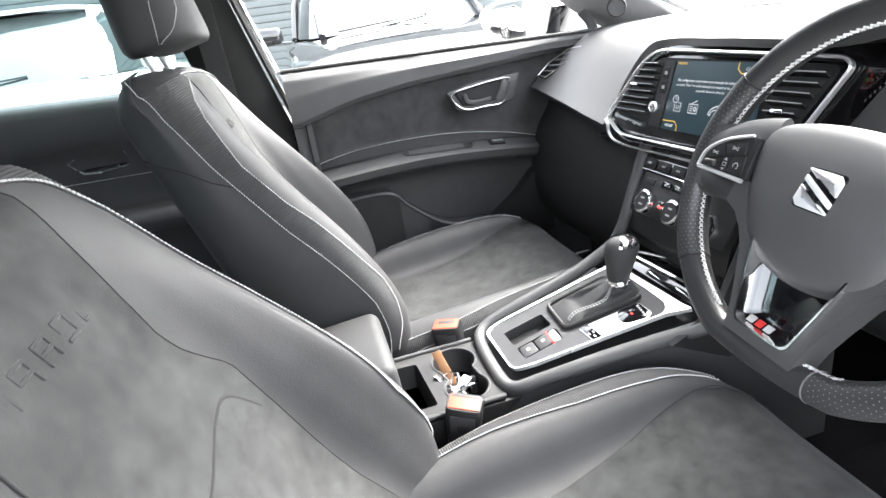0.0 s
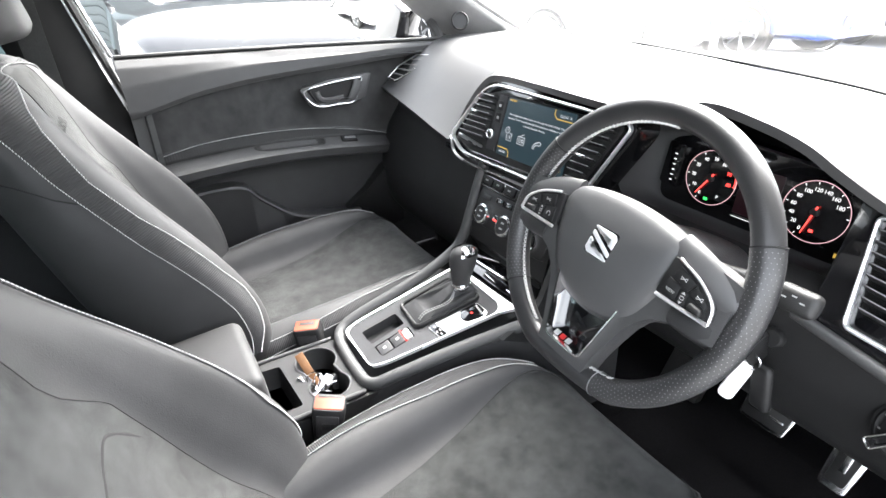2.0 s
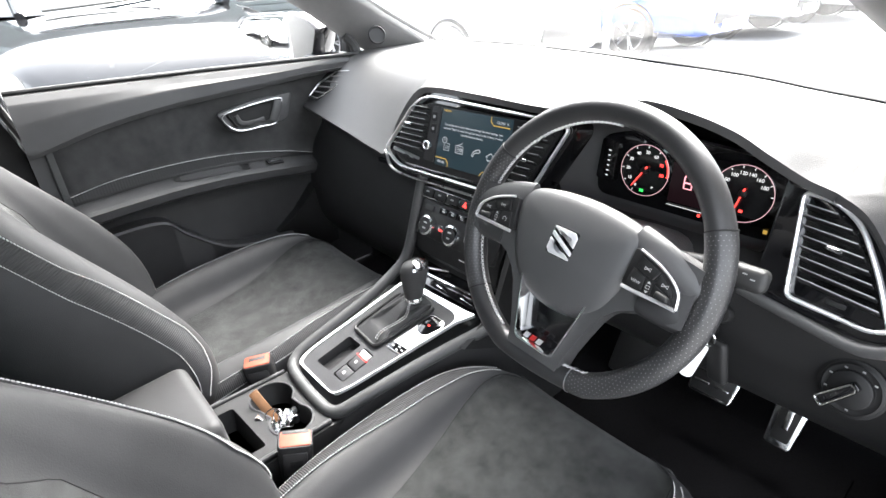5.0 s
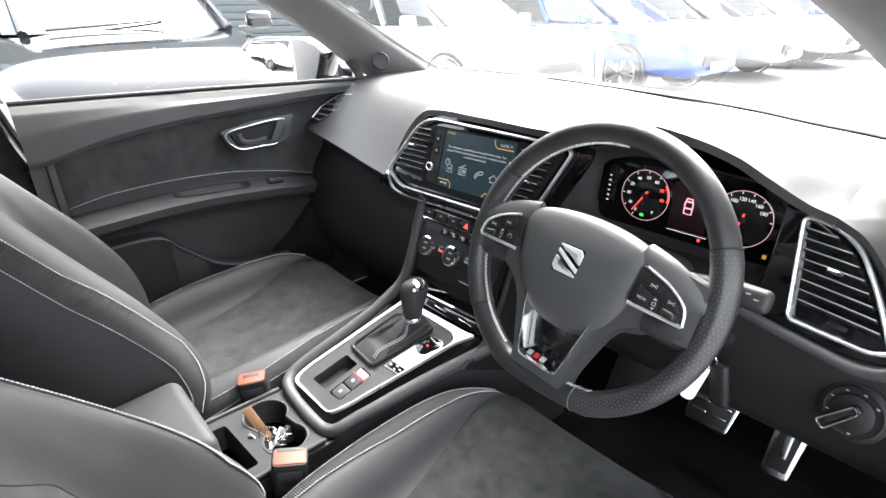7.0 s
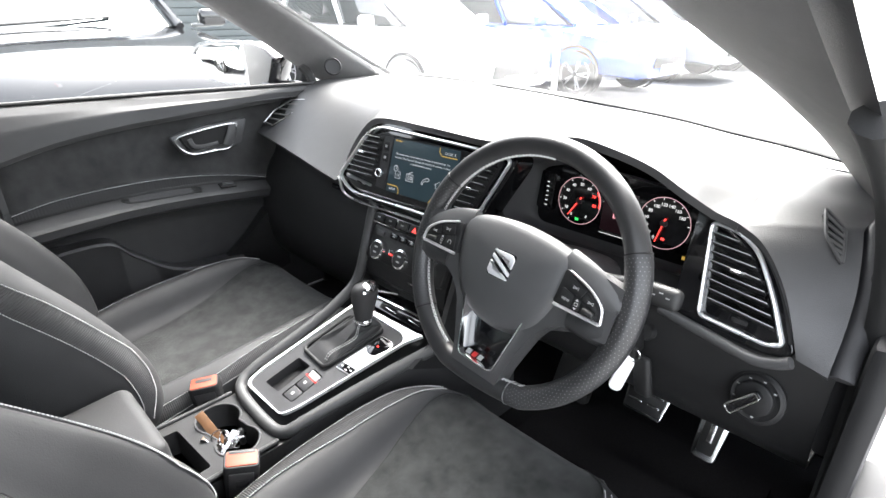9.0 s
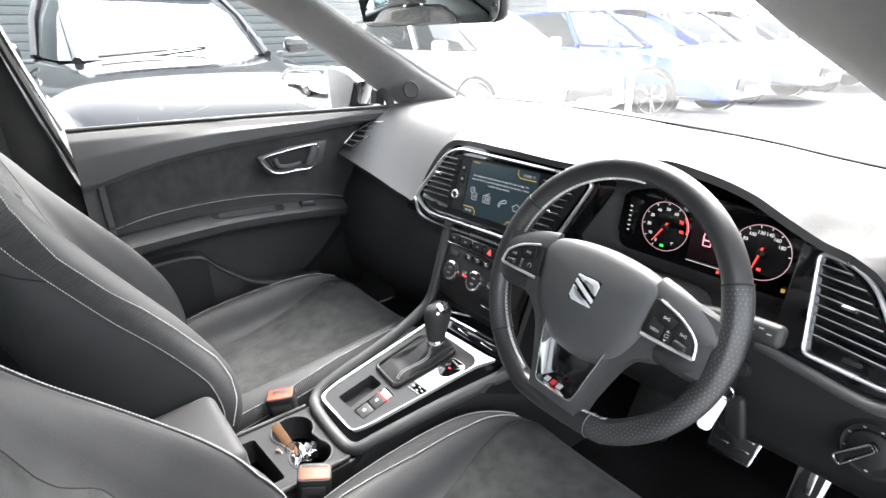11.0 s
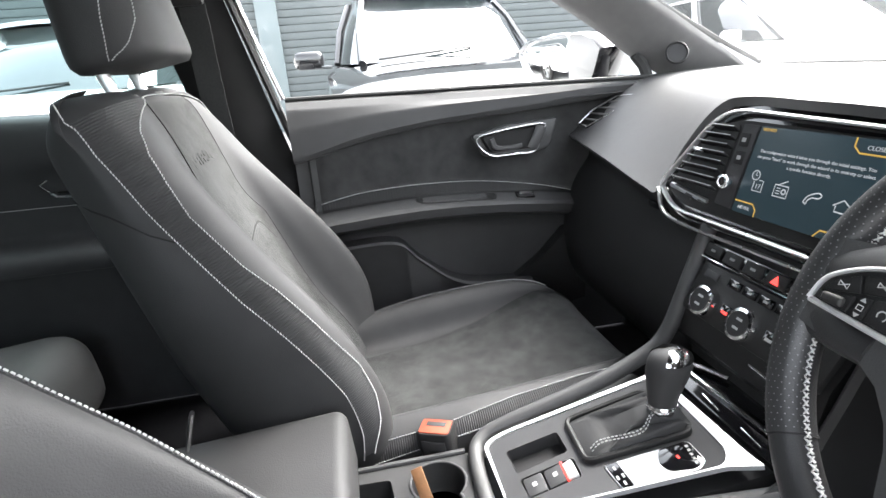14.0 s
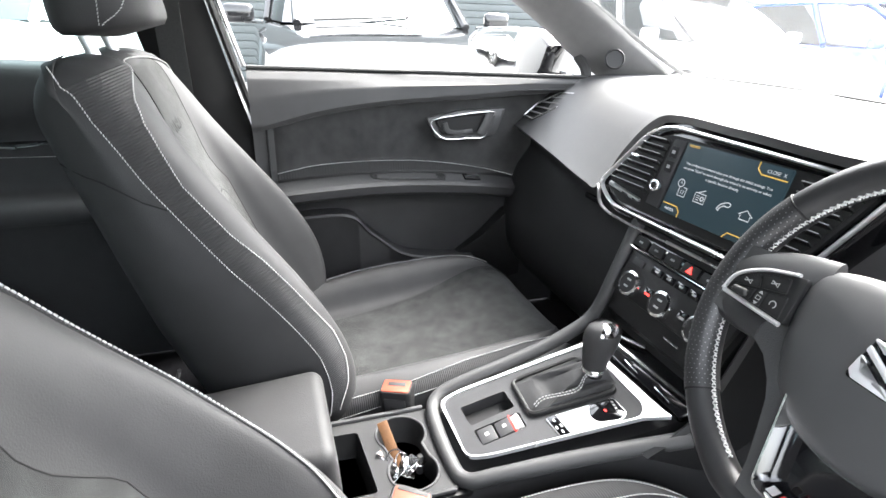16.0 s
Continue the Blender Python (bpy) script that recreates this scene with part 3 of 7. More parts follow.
def back_pt(h, u):
    """A point on the backrest; u from 0 at the middle to 10 at the back, minus on the other side."""
    c = back_ctrl(h)
    a = min(abs(u), 9.999)
    i = int(a)
    t = a - i
    g = lambda k: Vector(c[k]) if 0 <= k <= 10 else (V(-c[1][0], c[1][1]) if k < 0 else V(-c[9][0], c[9][1]))
    p0, p1, p2, p3 = g(i - 1), g(i), g(i + 1), g(i + 2)
    q = 0.5 * (2 * p1 + (p2 - p0) * t + (2 * p0 - 5 * p1 + 4 * p2 - p3) * t * t + (3 * p1 - p0 - 3 * p2 + p3) * t ** 3)
    return B0 + V(math.copysign(q.x, u) if u else q.x, 0, 0) + EH * h + ED * q.y


CW = [(-0.44, 0.225, 0.135, 0.425, 0.045), (-0.30, 0.245, 0.14, 0.432, 0.062), (-0.15, 0.25, 0.145, 0.447, 0.062), (-0.03, 0.242, 0.15, 0.468, 0.048), (0.03, 0.222, 0.155, 0.479, 0.03), (0.07, 0.190, 0.15, 0.478, 0.014), (0.09, 0.155, 0.13, 0.468, 0.006), (0.103, 0.11, 0.10, 0.448, 0.0)]


def cush_ctrl(y):
    w, i, z, b = soft(CW, y)
    xc = w - 0.05
    low = 0.31 if y < 0.05 else 0.31 + (y - 0.05) * 1.8
    return [(0, z), (0.6 * i, z + 0.001), (i, z + 0.006), ((i + xc) / 2, z + b * 0.75), (xc, z + b), (w - 0.015, z + b - 0.014), (w, z + b - 0.05), (w - 0.002, (z + low) / 2), (w - 0.02, low), (0.5 * w, low - 0.01), (0, low - 0.01)]


def cush_pt(y, u):
    c = cush_ctrl(y)
    a = min(abs(u), 9.999)
    i = int(a)
    t = a - i
    g = lambda k: Vector(c[k]) if 0 <= k <= 10 else (V(-c[1][0], c[1][1]) if k < 0 else V(-c[9][0], c[9][1]))
    p0, p1, p2, p3 = g(i - 1), g(i), g(i + 1), g(i + 2)
    q = 0.5 * (2 * p1 + (p2 - p0) * t + (2 * p0 - 5 * p1 + 4 * p2 - p3) * t * t + (3 * p1 - p0 - 3 * p2 + p3) * t ** 3)
    return V(SX + (math.copysign(q.x, u) if u else q.x), y, q.y + CZ)


def normal_of(fn, a, b):
    e = 0.004
    d1, d2 = fn(a + e, b) - fn(a - e, b), fn(a, b + 0.05) - fn(a, b - 0.05)
    n = d1.cross(d2).normalized()
    return n


def outward(fn, a, b, ref):
    n = normal_of(fn, a, b)
    return n if n.dot(ref) > 0 else -n


def ring_of(fn, a, n=5):
    us = [k / n for k in range(-10 * n, 10 * n)]
    return [fn(a, u if abs(u) > 1e-9 else 0.0) for u in us]


def patch(fn, ref, a0, a1, lo, hi, na, nb, rise=0.0015, ribs=0, ribh=0.0):
    """A cover piece lying on a seat's surface between two lines, with turned-down edges and optional ribs along a."""
    bm = bmesh.new()
    rows = []
    for i in range(na + 1):
        a = a0 + (a1 - a0) * i / na
        row = []
        for j in range(-1, nb + 2):
            k = min(max(j, 0), nb) / nb
            u = lo(a) + (hi(a) - lo(a)) * k
            p = fn(a, u)
            n = outward(fn, a, u, ref(u))
            edge = j < 0 or j > nb or i in (0, na)
            r = -0.002 if edge else rise
            if ribs and not edge:
                r += ribh * (0.5 + 0.5 * math.cos(math.pi * i))
            row.append(bm.verts.new(p + n * r))
        rows.append(row)
    for r1, r2 in zip(rows, rows[1:]):
        for j in range(len(r1) - 1):
            bm.faces.new((r1[j], r1[j + 1], r2[j + 1], r2[j]))
    return bm


def seat_line(fn, ref, aus, rise=0.001):
    pts, ns = [], []
    for a, u in aus:
        n = outward(fn, a, u, ref(u))
        pts.append(fn(a, u) + n * rise)
        ns.append(n)
    return pts, ns


def head_base():
    return B0 + EH * 0.602 - ED * 0.028


def head_pt(t, q):
    """A point on the headrest; t from its foot to its top, q round it, 0 at the side and a quarter turn at the front."""
    e = max(0.0, 1 - abs(2 * t - 1) ** 13)
    w = 0.118 * e ** 0.34 * (1 - 0.08 * t) + 0.006
    d = 0.061 * e ** 0.45 * (1 - 0.22 * t) + 0.005
    c, n = math.cos(q), math.sin(q)
    return head_base() + V(0, -0.14, 0.99) * (0.020 + 0.198 * t) + V(w * math.copysign(abs(c) ** 0.48, c), 0, 0) + V(0, 0.99, 0.14) * (0.047 + d * math.copysign(abs(n) ** 0.7, n))


# two stitched lines on each side of the headrest, by height: they part upwards
HEADLINES = ([(0.0, 0.0), (0.09, 0.02), (0.33, 0.12), (0.54, 0.28), (1.0, 0.6)], [(0.0, 0.0), (0.09, 0.05), (0.12, 0.22), (0.16, 0.40), (0.29, 0.74), (0.48, 0.92), (1.0, 1.05)])


def build_seat(x, shift, drop, lean, label, tuck=0.0, lift=0.0):
    """A front seat at x, moved along and down, its backrest leaning by so many degrees; tuck draws the piping in, lift raises the cushion."""
    global SX, EH, ED, B0, CZ
    SX, CZ, lean = x, lift, radians(lean)
    EH, ED = V(0, -math.sin(lean), math.cos(lean)), V(0, math.cos(lean), math.sin(lean))
    B0 = V(SX, -0.42, 0.45)
    seat = thing("car_seat", (SX, -0.2, FLOOR), "front car seat in black leather and grey suede with white stitching", "car seat", "front seats")
    bref = lambda u: ED if abs(u) < 5 else V(math.copysign(1, u), 0, 0) + ED * 0.3
    cref = lambda u: V(0, 0, 1) if abs(u) < 5 else V(math.copysign(1, u), 0, 0.3)
    hs = [-0.03 + 0.639 * (1 - (1 - i / 60) ** 1.8) for i in range(61)]
    back = part("backrest", rings([ring_of(back_pt, h) for h in hs]), LEATHER, seat, "tall bolstered leather backrest", 60)
    ys = [-0.44 + 0.543 * (i / 34) for i in range(35)]
    cushion = part("cushion", rings([ring_of(cush_pt, y) for y in ys]), LEATHER, seat, "bolstered leather seat cushion", 60)
    # suede inserts
    ilo = lambda h: -at([(-0.02, 1.9), (0.1, 2.05), (0.25, 2.2), (0.33, 2.2), (0.36, 1.85), (0.385, 1.58), (0.41, 1.5), (0.45, 1.62), (0.50, 1.85), (0.56, 2.05), (0.566, 1.9), (0.572, 1.3), (0.576, 0.6)], h)[0]
    ihi = lambda h: -ilo(h)
    part("suede_insert", patch(back_pt, bref, -0.02, 0.5745, ilo, ihi, 54, 12, 0.0010), SUEDE, back, "mottled grey suede centre panel", 60)
    clo = lambda y: -at([(-0.44, 1.2), (-0.33, 1.35), (-0.2, 1.65), (-0.1, 2.0), (0.0, 2.55), (0.05, 2.9), (0.098, 2.6)], y)[0]
    part("suede_insert", patch(cush_pt, cref, -0.43, 0.098, clo, lambda y: -clo(y), 40, 14, 0.0018), SUEDE, cushion, "mottled grey suede centre panel", 60)
    # ribbed strips, stitched on both sides
    for s in (-1, 1):
        inner = lambda h, s=s: s * (at([(0.0, 5.6), (0.02, 5.45), (0.05, 5.0), (0.09, 4.75), (0.14, 4.65), (0.19, 4.8), (0.29, 4.95), (0.34, 5.15), (0.42, 5.2), (0.468, 5.0), (0.504, 4.8), (0.532, 4.4), (0.543, 4.0), (0.550, 3.6), (0.557, 3.0), (0.562, 2.4), (0.569, 1.7), (0.575, 0.9), (0.578, 0.05)], h)[0] - tuck * min(1.0, max(0.0, (0.562 - h) / 0.03)))
        outer = lambda h, s=s: s * at([(0.0, 5.95), (0.05, 5.8), (0.12, 5.7), (0.2, 5.8), (0.3, 5.92), (0.45, 5.92), (0.53, 5.82), (0.55, 5.7), (0.565, 5.6), (0.58, 5.6), (0.597, 5.6)], h)[0]
        n = 160
        part("ribbed_strip", patch(back_pt, bref, 0.005, 0.576, inner, outer, 330, 8, 0.0010, 1, 0.0009), RIBBED, back, "ribbed carbon-look leather strip", 12)
        for line, h1 in ((inner, 0.562), (outer, 0.597)):
            pts, ns = seat_line(back_pt, bref, [(0.005 + (h1 - 0.005) * k / n, line(0.005 + (h1 - 0.005) * k / n)) for k in range(n + 1)], 0.003)
            part("stitching", stitches(pts, ns, 0.0033, 0.0012, 0.0006, 0.0007, 0.0007), THREAD, back, "white contrast stitching")
        ci = lambda y, s=s: s * at([(-0.43, 5.0), (-0.27, 4.8), (-0.15, 4.4), (-0.04, 4.3), (0.03, 4.4)], y)[0] - s * 0.8 * tuck
        co = lambda y, s=s: s * at([(-0.43, 5.8), (-0.27, 5.45), (-0.15, 5.15), (-0.04, 4.9), (0.03, 4.5)], y)[0] - s * 0.35 * tuck
        part("ribbed_strip", patch(cush_pt, cref, -0.42, 0.02, ci, co, 260, 5, 0.0010, 1, 0.0010), RIBBED, cushion, "ribbed carbon-look leather strip", 12)
        for line in (ci, co):
            pts, ns = seat_line(cush_pt, cref, [(-0.43 + 0.475 * k / n, line(-0.43 + 0.475 * k / n)) for k in range(n + 1)], 0.0026)
            part("stitching", stitches(pts, ns, 0.0033, 0.0012, 0.00055, 0.0007, 0.0007), THREAD, cushion, "white contrast stitching")
    top = [(0.578 - 0.016 * (k / 30) ** 2, 2.4 * k / 30) for k in range(-30, 31)]
    pts, ns = seat_line(back_pt, bref, top, 0.0026)
    part("stitching", stitches(pts, ns, 0.0033, 0.0012, 0.0006, 0.0007, 0.0007), THREAD, back, "white contrast stitching")
    # seams
    def seam(fn, ref, aus, parent, wide=0.0014):
        pts, ns = seat_line(fn, ref, aus, 0.0010)
        part("seam", sweep(pts, wide, 0.0008, hint=ns[len(ns) // 2], sides=6), SEAM, parent)
    us = cr([(0.02, -1.5), (-0.09, -1.7), (-0.17, -1.45), (-0.215, -0.8), (-0.225, 0.0), (-0.215, 0.8), (-0.17, 1.45), (-0.09, 1.7), (0.02, 1.5)], 8)
    seam(cush_pt, cref, [(p[0], p[1]) for p in us], cushion, 0.0022)
    us = cr([(0.245, -2.1), (0.285, -1.85), (0.318, -1.45), (0.322, -0.9), (0.312, 0.0), (0.322, 0.9), (0.318, 1.45), (0.285, 1.85), (0.245, 2.1)], 8)
    seam(back_pt, bref, [(p[0], p[1]) for p in us], back, 0.0020)
    for s in (-1, 1):
        seam(back_pt, bref, [(h, s * u) for h, u in [(0.404, 5.95), (0.425, 6.35), (0.447, 6.75), (0.465, 7.15), (0.48, 7.5), (0.50, 8.0)]], back)
        seam(back_pt, bref, [(0.565 * k / 40, ihi(0.565 * k / 40) * s) for k in range(41)], back, 0.0008)
        seam(cush_pt, cref, [(-0.42 + 0.5 * k / 30, clo(-0.42 + 0.5 * k / 30) * s) for k in range(31)], cushion)
    # raised letters on the suede, kept as plain bars
    for k in range(5):
        bm = bmesh.new()
        m = basis(B0 + V((k - 2) * 0.030, 0, 0) + EH * 0.468 + ED * 0.0222, (1, 0, 0), EH)
        for w_, h_, x_, y_ in ((0.018, 0.0030, 0, 0.008), (0.0030, 0.018, -0.008, 0), (0.0030, 0.018 - 0.008 * (k % 2), 0.008, 0.004 * (k % 2)), (0.018, 0.0030, 0, 0.000 if k > 1 else -0.008)):
            rbox((w_, h_, 0.0014), m @ pose(x_, y_, 0), 0.0006, 1, bm)
        part("embossed_mark", bm, SUEDE, back, "raised mark on the suede")
    # headrest on two posts, more upright than the backrest
    hr = part("headrest", rings([[head_pt(k / 22, q) for q in [2 * math.pi * j / 56 for j in range(56)]] for k in range(23)]), LEATHER, seat, "padded leather headrest", 60)
    for s in (-1, 1):
        P0 = B0 + EH * 0.600 - ED * 0.012
        post = [P0 + V(s * 0.06, 0, 0) - EH * 0.03, P0 + V(s * 0.06, -0.006, 0.030), P0 + V(s * 0.06, -0.014, 0.080)]
        part("headrest_post", sweep(post, 0.0085, sides=14, hint=(0, 1, 0)), BRIGHT, seat, "chromed steel post")
        part("post_guide", lathe([(0.021, -0.012), (0.0225, -0.002), (0.021, 0.0015), (0.017, 0.0022), (0.013, 0.0010), (0.009, 0.001)], basis(P0 + V(s * 0.06, 0.008, 0) + EH * -0.0065, (1, 0, 0), ED - EH * 0.45), 32), DOORPL, seat, "flat oval plastic post guide")
        turn = lambda q: q if s > 0 else math.pi - q
        for tab in HEADLINES:
            aq = [(0.08 + 0.86 * k / 40, turn(at(tab, 0.08 + 0.86 * k / 40)[0])) for k in range(41)]
            pts, ns = seat_line(head_pt, lambda q: V(math.cos(q), math.sin(q), 0), aq, 0.0008)
            part("stitching", stitches(pts, ns, 0.0033, 0.0012, 0.00055, 0.0007, 0.0007), THREAD, hr, "white contrast stitching")
    # plastic base and rails
    part("seat_base", rbox((0.44, 0.44, 0.07), pose(SX, -0.2, 0.315), 0.02), HARD, seat, "black plastic seat base")
    for s in (-1, 1):
        part("seat_rail", rbox((0.035, 0.52, 0.03), pose(SX + s * 0.18, -0.18, FLOOR + 0.014), 0.006), HARD, seat)
    seat.matrix_basis = Matrix.Translation((SX, -0.2 + shift, FLOOR + drop))
    seat["label"] = label
    return seat


build_seat(-0.395, 0, 0, 23, "passenger seat in black leather and grey suede with white stitching")
build_seat(0.345, -0.032, -0.022, 26, "driver's seat in black leather and grey suede with white stitching, reclined", 0.75, 0.022)



# ---- steering wheel ----
WC = V(0.357, -0.033, 0.8246)
TILTW = radians(22)
WM = basis(WC, (1, 0, 0), (0, math.sin(TILTW), math.cos(TILTW)))
WN = WM.to_3x3() @ V(0, 0, 1)
wheel = thing("steering_wheel", WC, "flat-bottomed black leather steering wheel with silver trim", "steering wheel")
RW, FLAT = 0.163, 0.150


def rim_at(a, r=0.0, up=0.0):
    """A point by the rim; a in degrees from the top, clockwise to the driver; r outwards, up to the driver."""
    t = radians(a)
    x, y = RW * math.sin(t), RW * math.cos(t)
    if y < -FLAT:
        y = -FLAT - (abs(y) - FLAT) * 0.35
    d = V(x, y, 0).normalized()
    return WM @ (V(x, y, 0) + d * r + V(0, 0, up))


def rim_piece(a0, a1, fat=1.0):
    n = max(4, int(abs(a1 - a0) / 3))
    return sweep([rim_at(a0 + (a1 - a0) * k / n) for k in range(n + 1)], 0.0145 * fat, 0.0165 * fat, hint=WN, sides=20)


for a0, a1, name in ((-56, 66, "rim_top"), (66.5, 163, "rim_grip"), (-128, -56.5, "rim_grip"), (163.5, 231.5, "rim_bottom")):
    grip = part(name, rim_piece(a0, a1, 1.05 if "grip" in name else 1.0), WHEEL_LEATHER, wheel, "perforated leather grip" if "grip" in name else "smooth leather rim")
    if name == "rim_grip":
        bm = bmesh.new()
        for i in range(int(abs(a1 - a0) / 1.6)):
            a = a0 + 1.5 + 1.6 * i
            if a > a1 - 1:
                break
            for j in range(9):
                q = radians(20 + 17 * j + (8.5 if i % 2 else 0))
                p = rim_at(a, 0.0152 * 1.004 * math.cos(q), 0.0173 * 1.004 * math.sin(q))
                e1 = (rim_at(a + 0.4) - rim_at(a - 0.4)).normalized()
                nn = (p - rim_at(a)).normalized()
                e2 = nn.cross(e1).normalized()
                bm.faces.new([bm.verts.new(p + nn * 0.0004 + (e1 * math.cos(w) + e2 * math.sin(w)) * 0.0006) for w in (0, 1.26, 2.51, 3.77, 5.03)])
        tagged(part("perforation", bm, surface("pale_perforation", (0.2, 0.2, 0.205), 0.8, bump=0) if a0 > 0 else bpy.data.materials["pale_perforation"], grip, "fine rows of perforations"), kind="stuff")
for a0 in (-56.2, 66.2, 163.2, -128.2):
    part("rim_seam", sweep([rim_at(a0 - 0.25), rim_at(a0 + 0.25)], 0.0158, 0.0178, hint=WN, sides=20), SEAM if a0 != 163.2 else SATIN, wheel)
# crossed lacing on the inner side of the rim
for a0, a1 in ((-86, 4), (-152, -97), (-206, -184)):
    n = int((a1 - a0) * 2)
    pts = [rim_at(a0 + (a1 - a0) * k / n, -0.0145, 0.0035) for k in range(n + 1)]
    ns = [(rim_at(a0 + (a1 - a0) * k / n, -0.03, 0.007) - rim_at(a0 + (a1 - a0) * k / n)).normalized() for k in range(n + 1)]
    for sk in (0.0042, -0.0042):
        shift = []
        for k, (p, q) in enumerate(zip(pts, ns)):
            t = (pts[min(k + 1, n)] - pts[max(k - 1, 0)]).normalized()
            shift.append(p - t.cross(q).normalized() * (sk / 2))
        tagged(part("lacing", stitches(shift, ns, 0.0050, 0.0004, 0.0007, 0.0013, sk), LACE, wheel, "crossed white lacing"), kind="stuff")
# the wheel is turned a little to the right
WT = WM @ pose(0, 0, 0, 0, 0, -3.5)
# airbag cover: a domed shield, narrowing downwards
hub = [(-0.087, 0.030), (-0.080, 0.046), (-0.050, 0.056), (0.0, 0.060), (0.050, 0.056), (0.080, 0.046), (0.087, 0.030), (0.085, 0.004), (0.074, -0.036), (0.060, -0.061), (0.037, -0.076), (0.0, -0.082), (-0.037, -0.076), (-0.060, -0.061), (-0.074, -0.036), (-0.085, 0.004)]
hub = [p.to_2d() for p in cr([(x, y, 0) for x, y in hub], 5, True)]
cov = []
for k, z in ((0.95, -0.012), (1.0, 0.003), (1.0, 0.009), (0.988, 0.0145), (0.955, 0.0195), (0.90, 0.0230), (0.80, 0.0258), (0.66, 0.0280), (0.48, 0.0296), (0.30, 0.0305), (0.15, 0.0309)):
    cov.append([WT @ V(p[0] * k, p[1] * k + (1 - k) * 0.002, z - (0.13 * max(0.0, -0.018 - p[1] * k) + 0.10 * max(0.0, p[1] * k - 0.03)) * (1 if z > 0.012 else 0.3)) for p in hub])
cover = part("airbag_cover", rings(cov), HUB, wheel, "grey moulded airbag cover", 50)
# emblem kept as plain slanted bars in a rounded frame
shear = Matrix(((1, 0.10, 0, 0), (0, 1, 0, 0), (0, 0, 1, 0), (0, 0, 0, 1)))
EM = WT @ Matrix.Translation((-0.001, 0.004, 0.0300)) @ shear @ Matrix.Scale(0.90, 4)
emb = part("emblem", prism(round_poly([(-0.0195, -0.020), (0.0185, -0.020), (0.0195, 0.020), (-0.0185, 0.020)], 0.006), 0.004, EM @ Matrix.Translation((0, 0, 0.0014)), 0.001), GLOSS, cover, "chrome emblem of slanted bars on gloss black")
for pts in ([(-0.0185, 0.0185), (0.013, 0.0185), (0.0185, 0.013), (0.0185, -0.001), (0.012, 0.002), (0.012, 0.0115), (-0.009, 0.0115), (-0.0185, 0.0165)], [(-0.0185, 0.0120), (-0.0095, 0.0075), (0.0185, -0.0070), (0.0185, -0.0125), (0.009, -0.008), (-0.0185, 0.0065)], [(-0.0185, 0.002), (-0.012, -0.0012), (-0.012, -0.0115), (0.009, -0.0115), (0.0185, -0.0165), (0.0185, -0.0185), (-0.013, -0.0185), (-0.0185, -0.013)]):
    part("bar", prism(round_poly(pts, 0.0012, 2), 0.003, EM @ Matrix.Translation((0, 0, 0.0036)), 0.0008), EMBLEM, emb)
# one moulded plate carries the side and lower spokes
half = [(0.030, 0.045), (0.080, 0.044), (0.120, 0.040), (0.152, 0.034), (0.153, -0.030), (0.138, -0.0315), (0.120, -0.031), (0.103, -0.033), (0.085, -0.041), (0.070, -0.056), (0.0615, -0.070), (0.0520, -0.096), (0.0435, -0.122), (0.039, -0.146)]
window = round_poly([(-0.049, -0.050), (0.049, -0.050), (0.029, -0.132), (-0.029, -0.132)], [0.002, 0.002, 0.008, 0.008], 4)
plate = [V(x, y) for x, y in half] + [V(-x, y) for x, y in half[::-1]]
spokes = part("spoke_plate", holed(plate, [window], 0.030, WT @ Matrix.Translation((0, 0, 0.0155))), SOFT, wheel, "dark moulded plate of the three spokes")
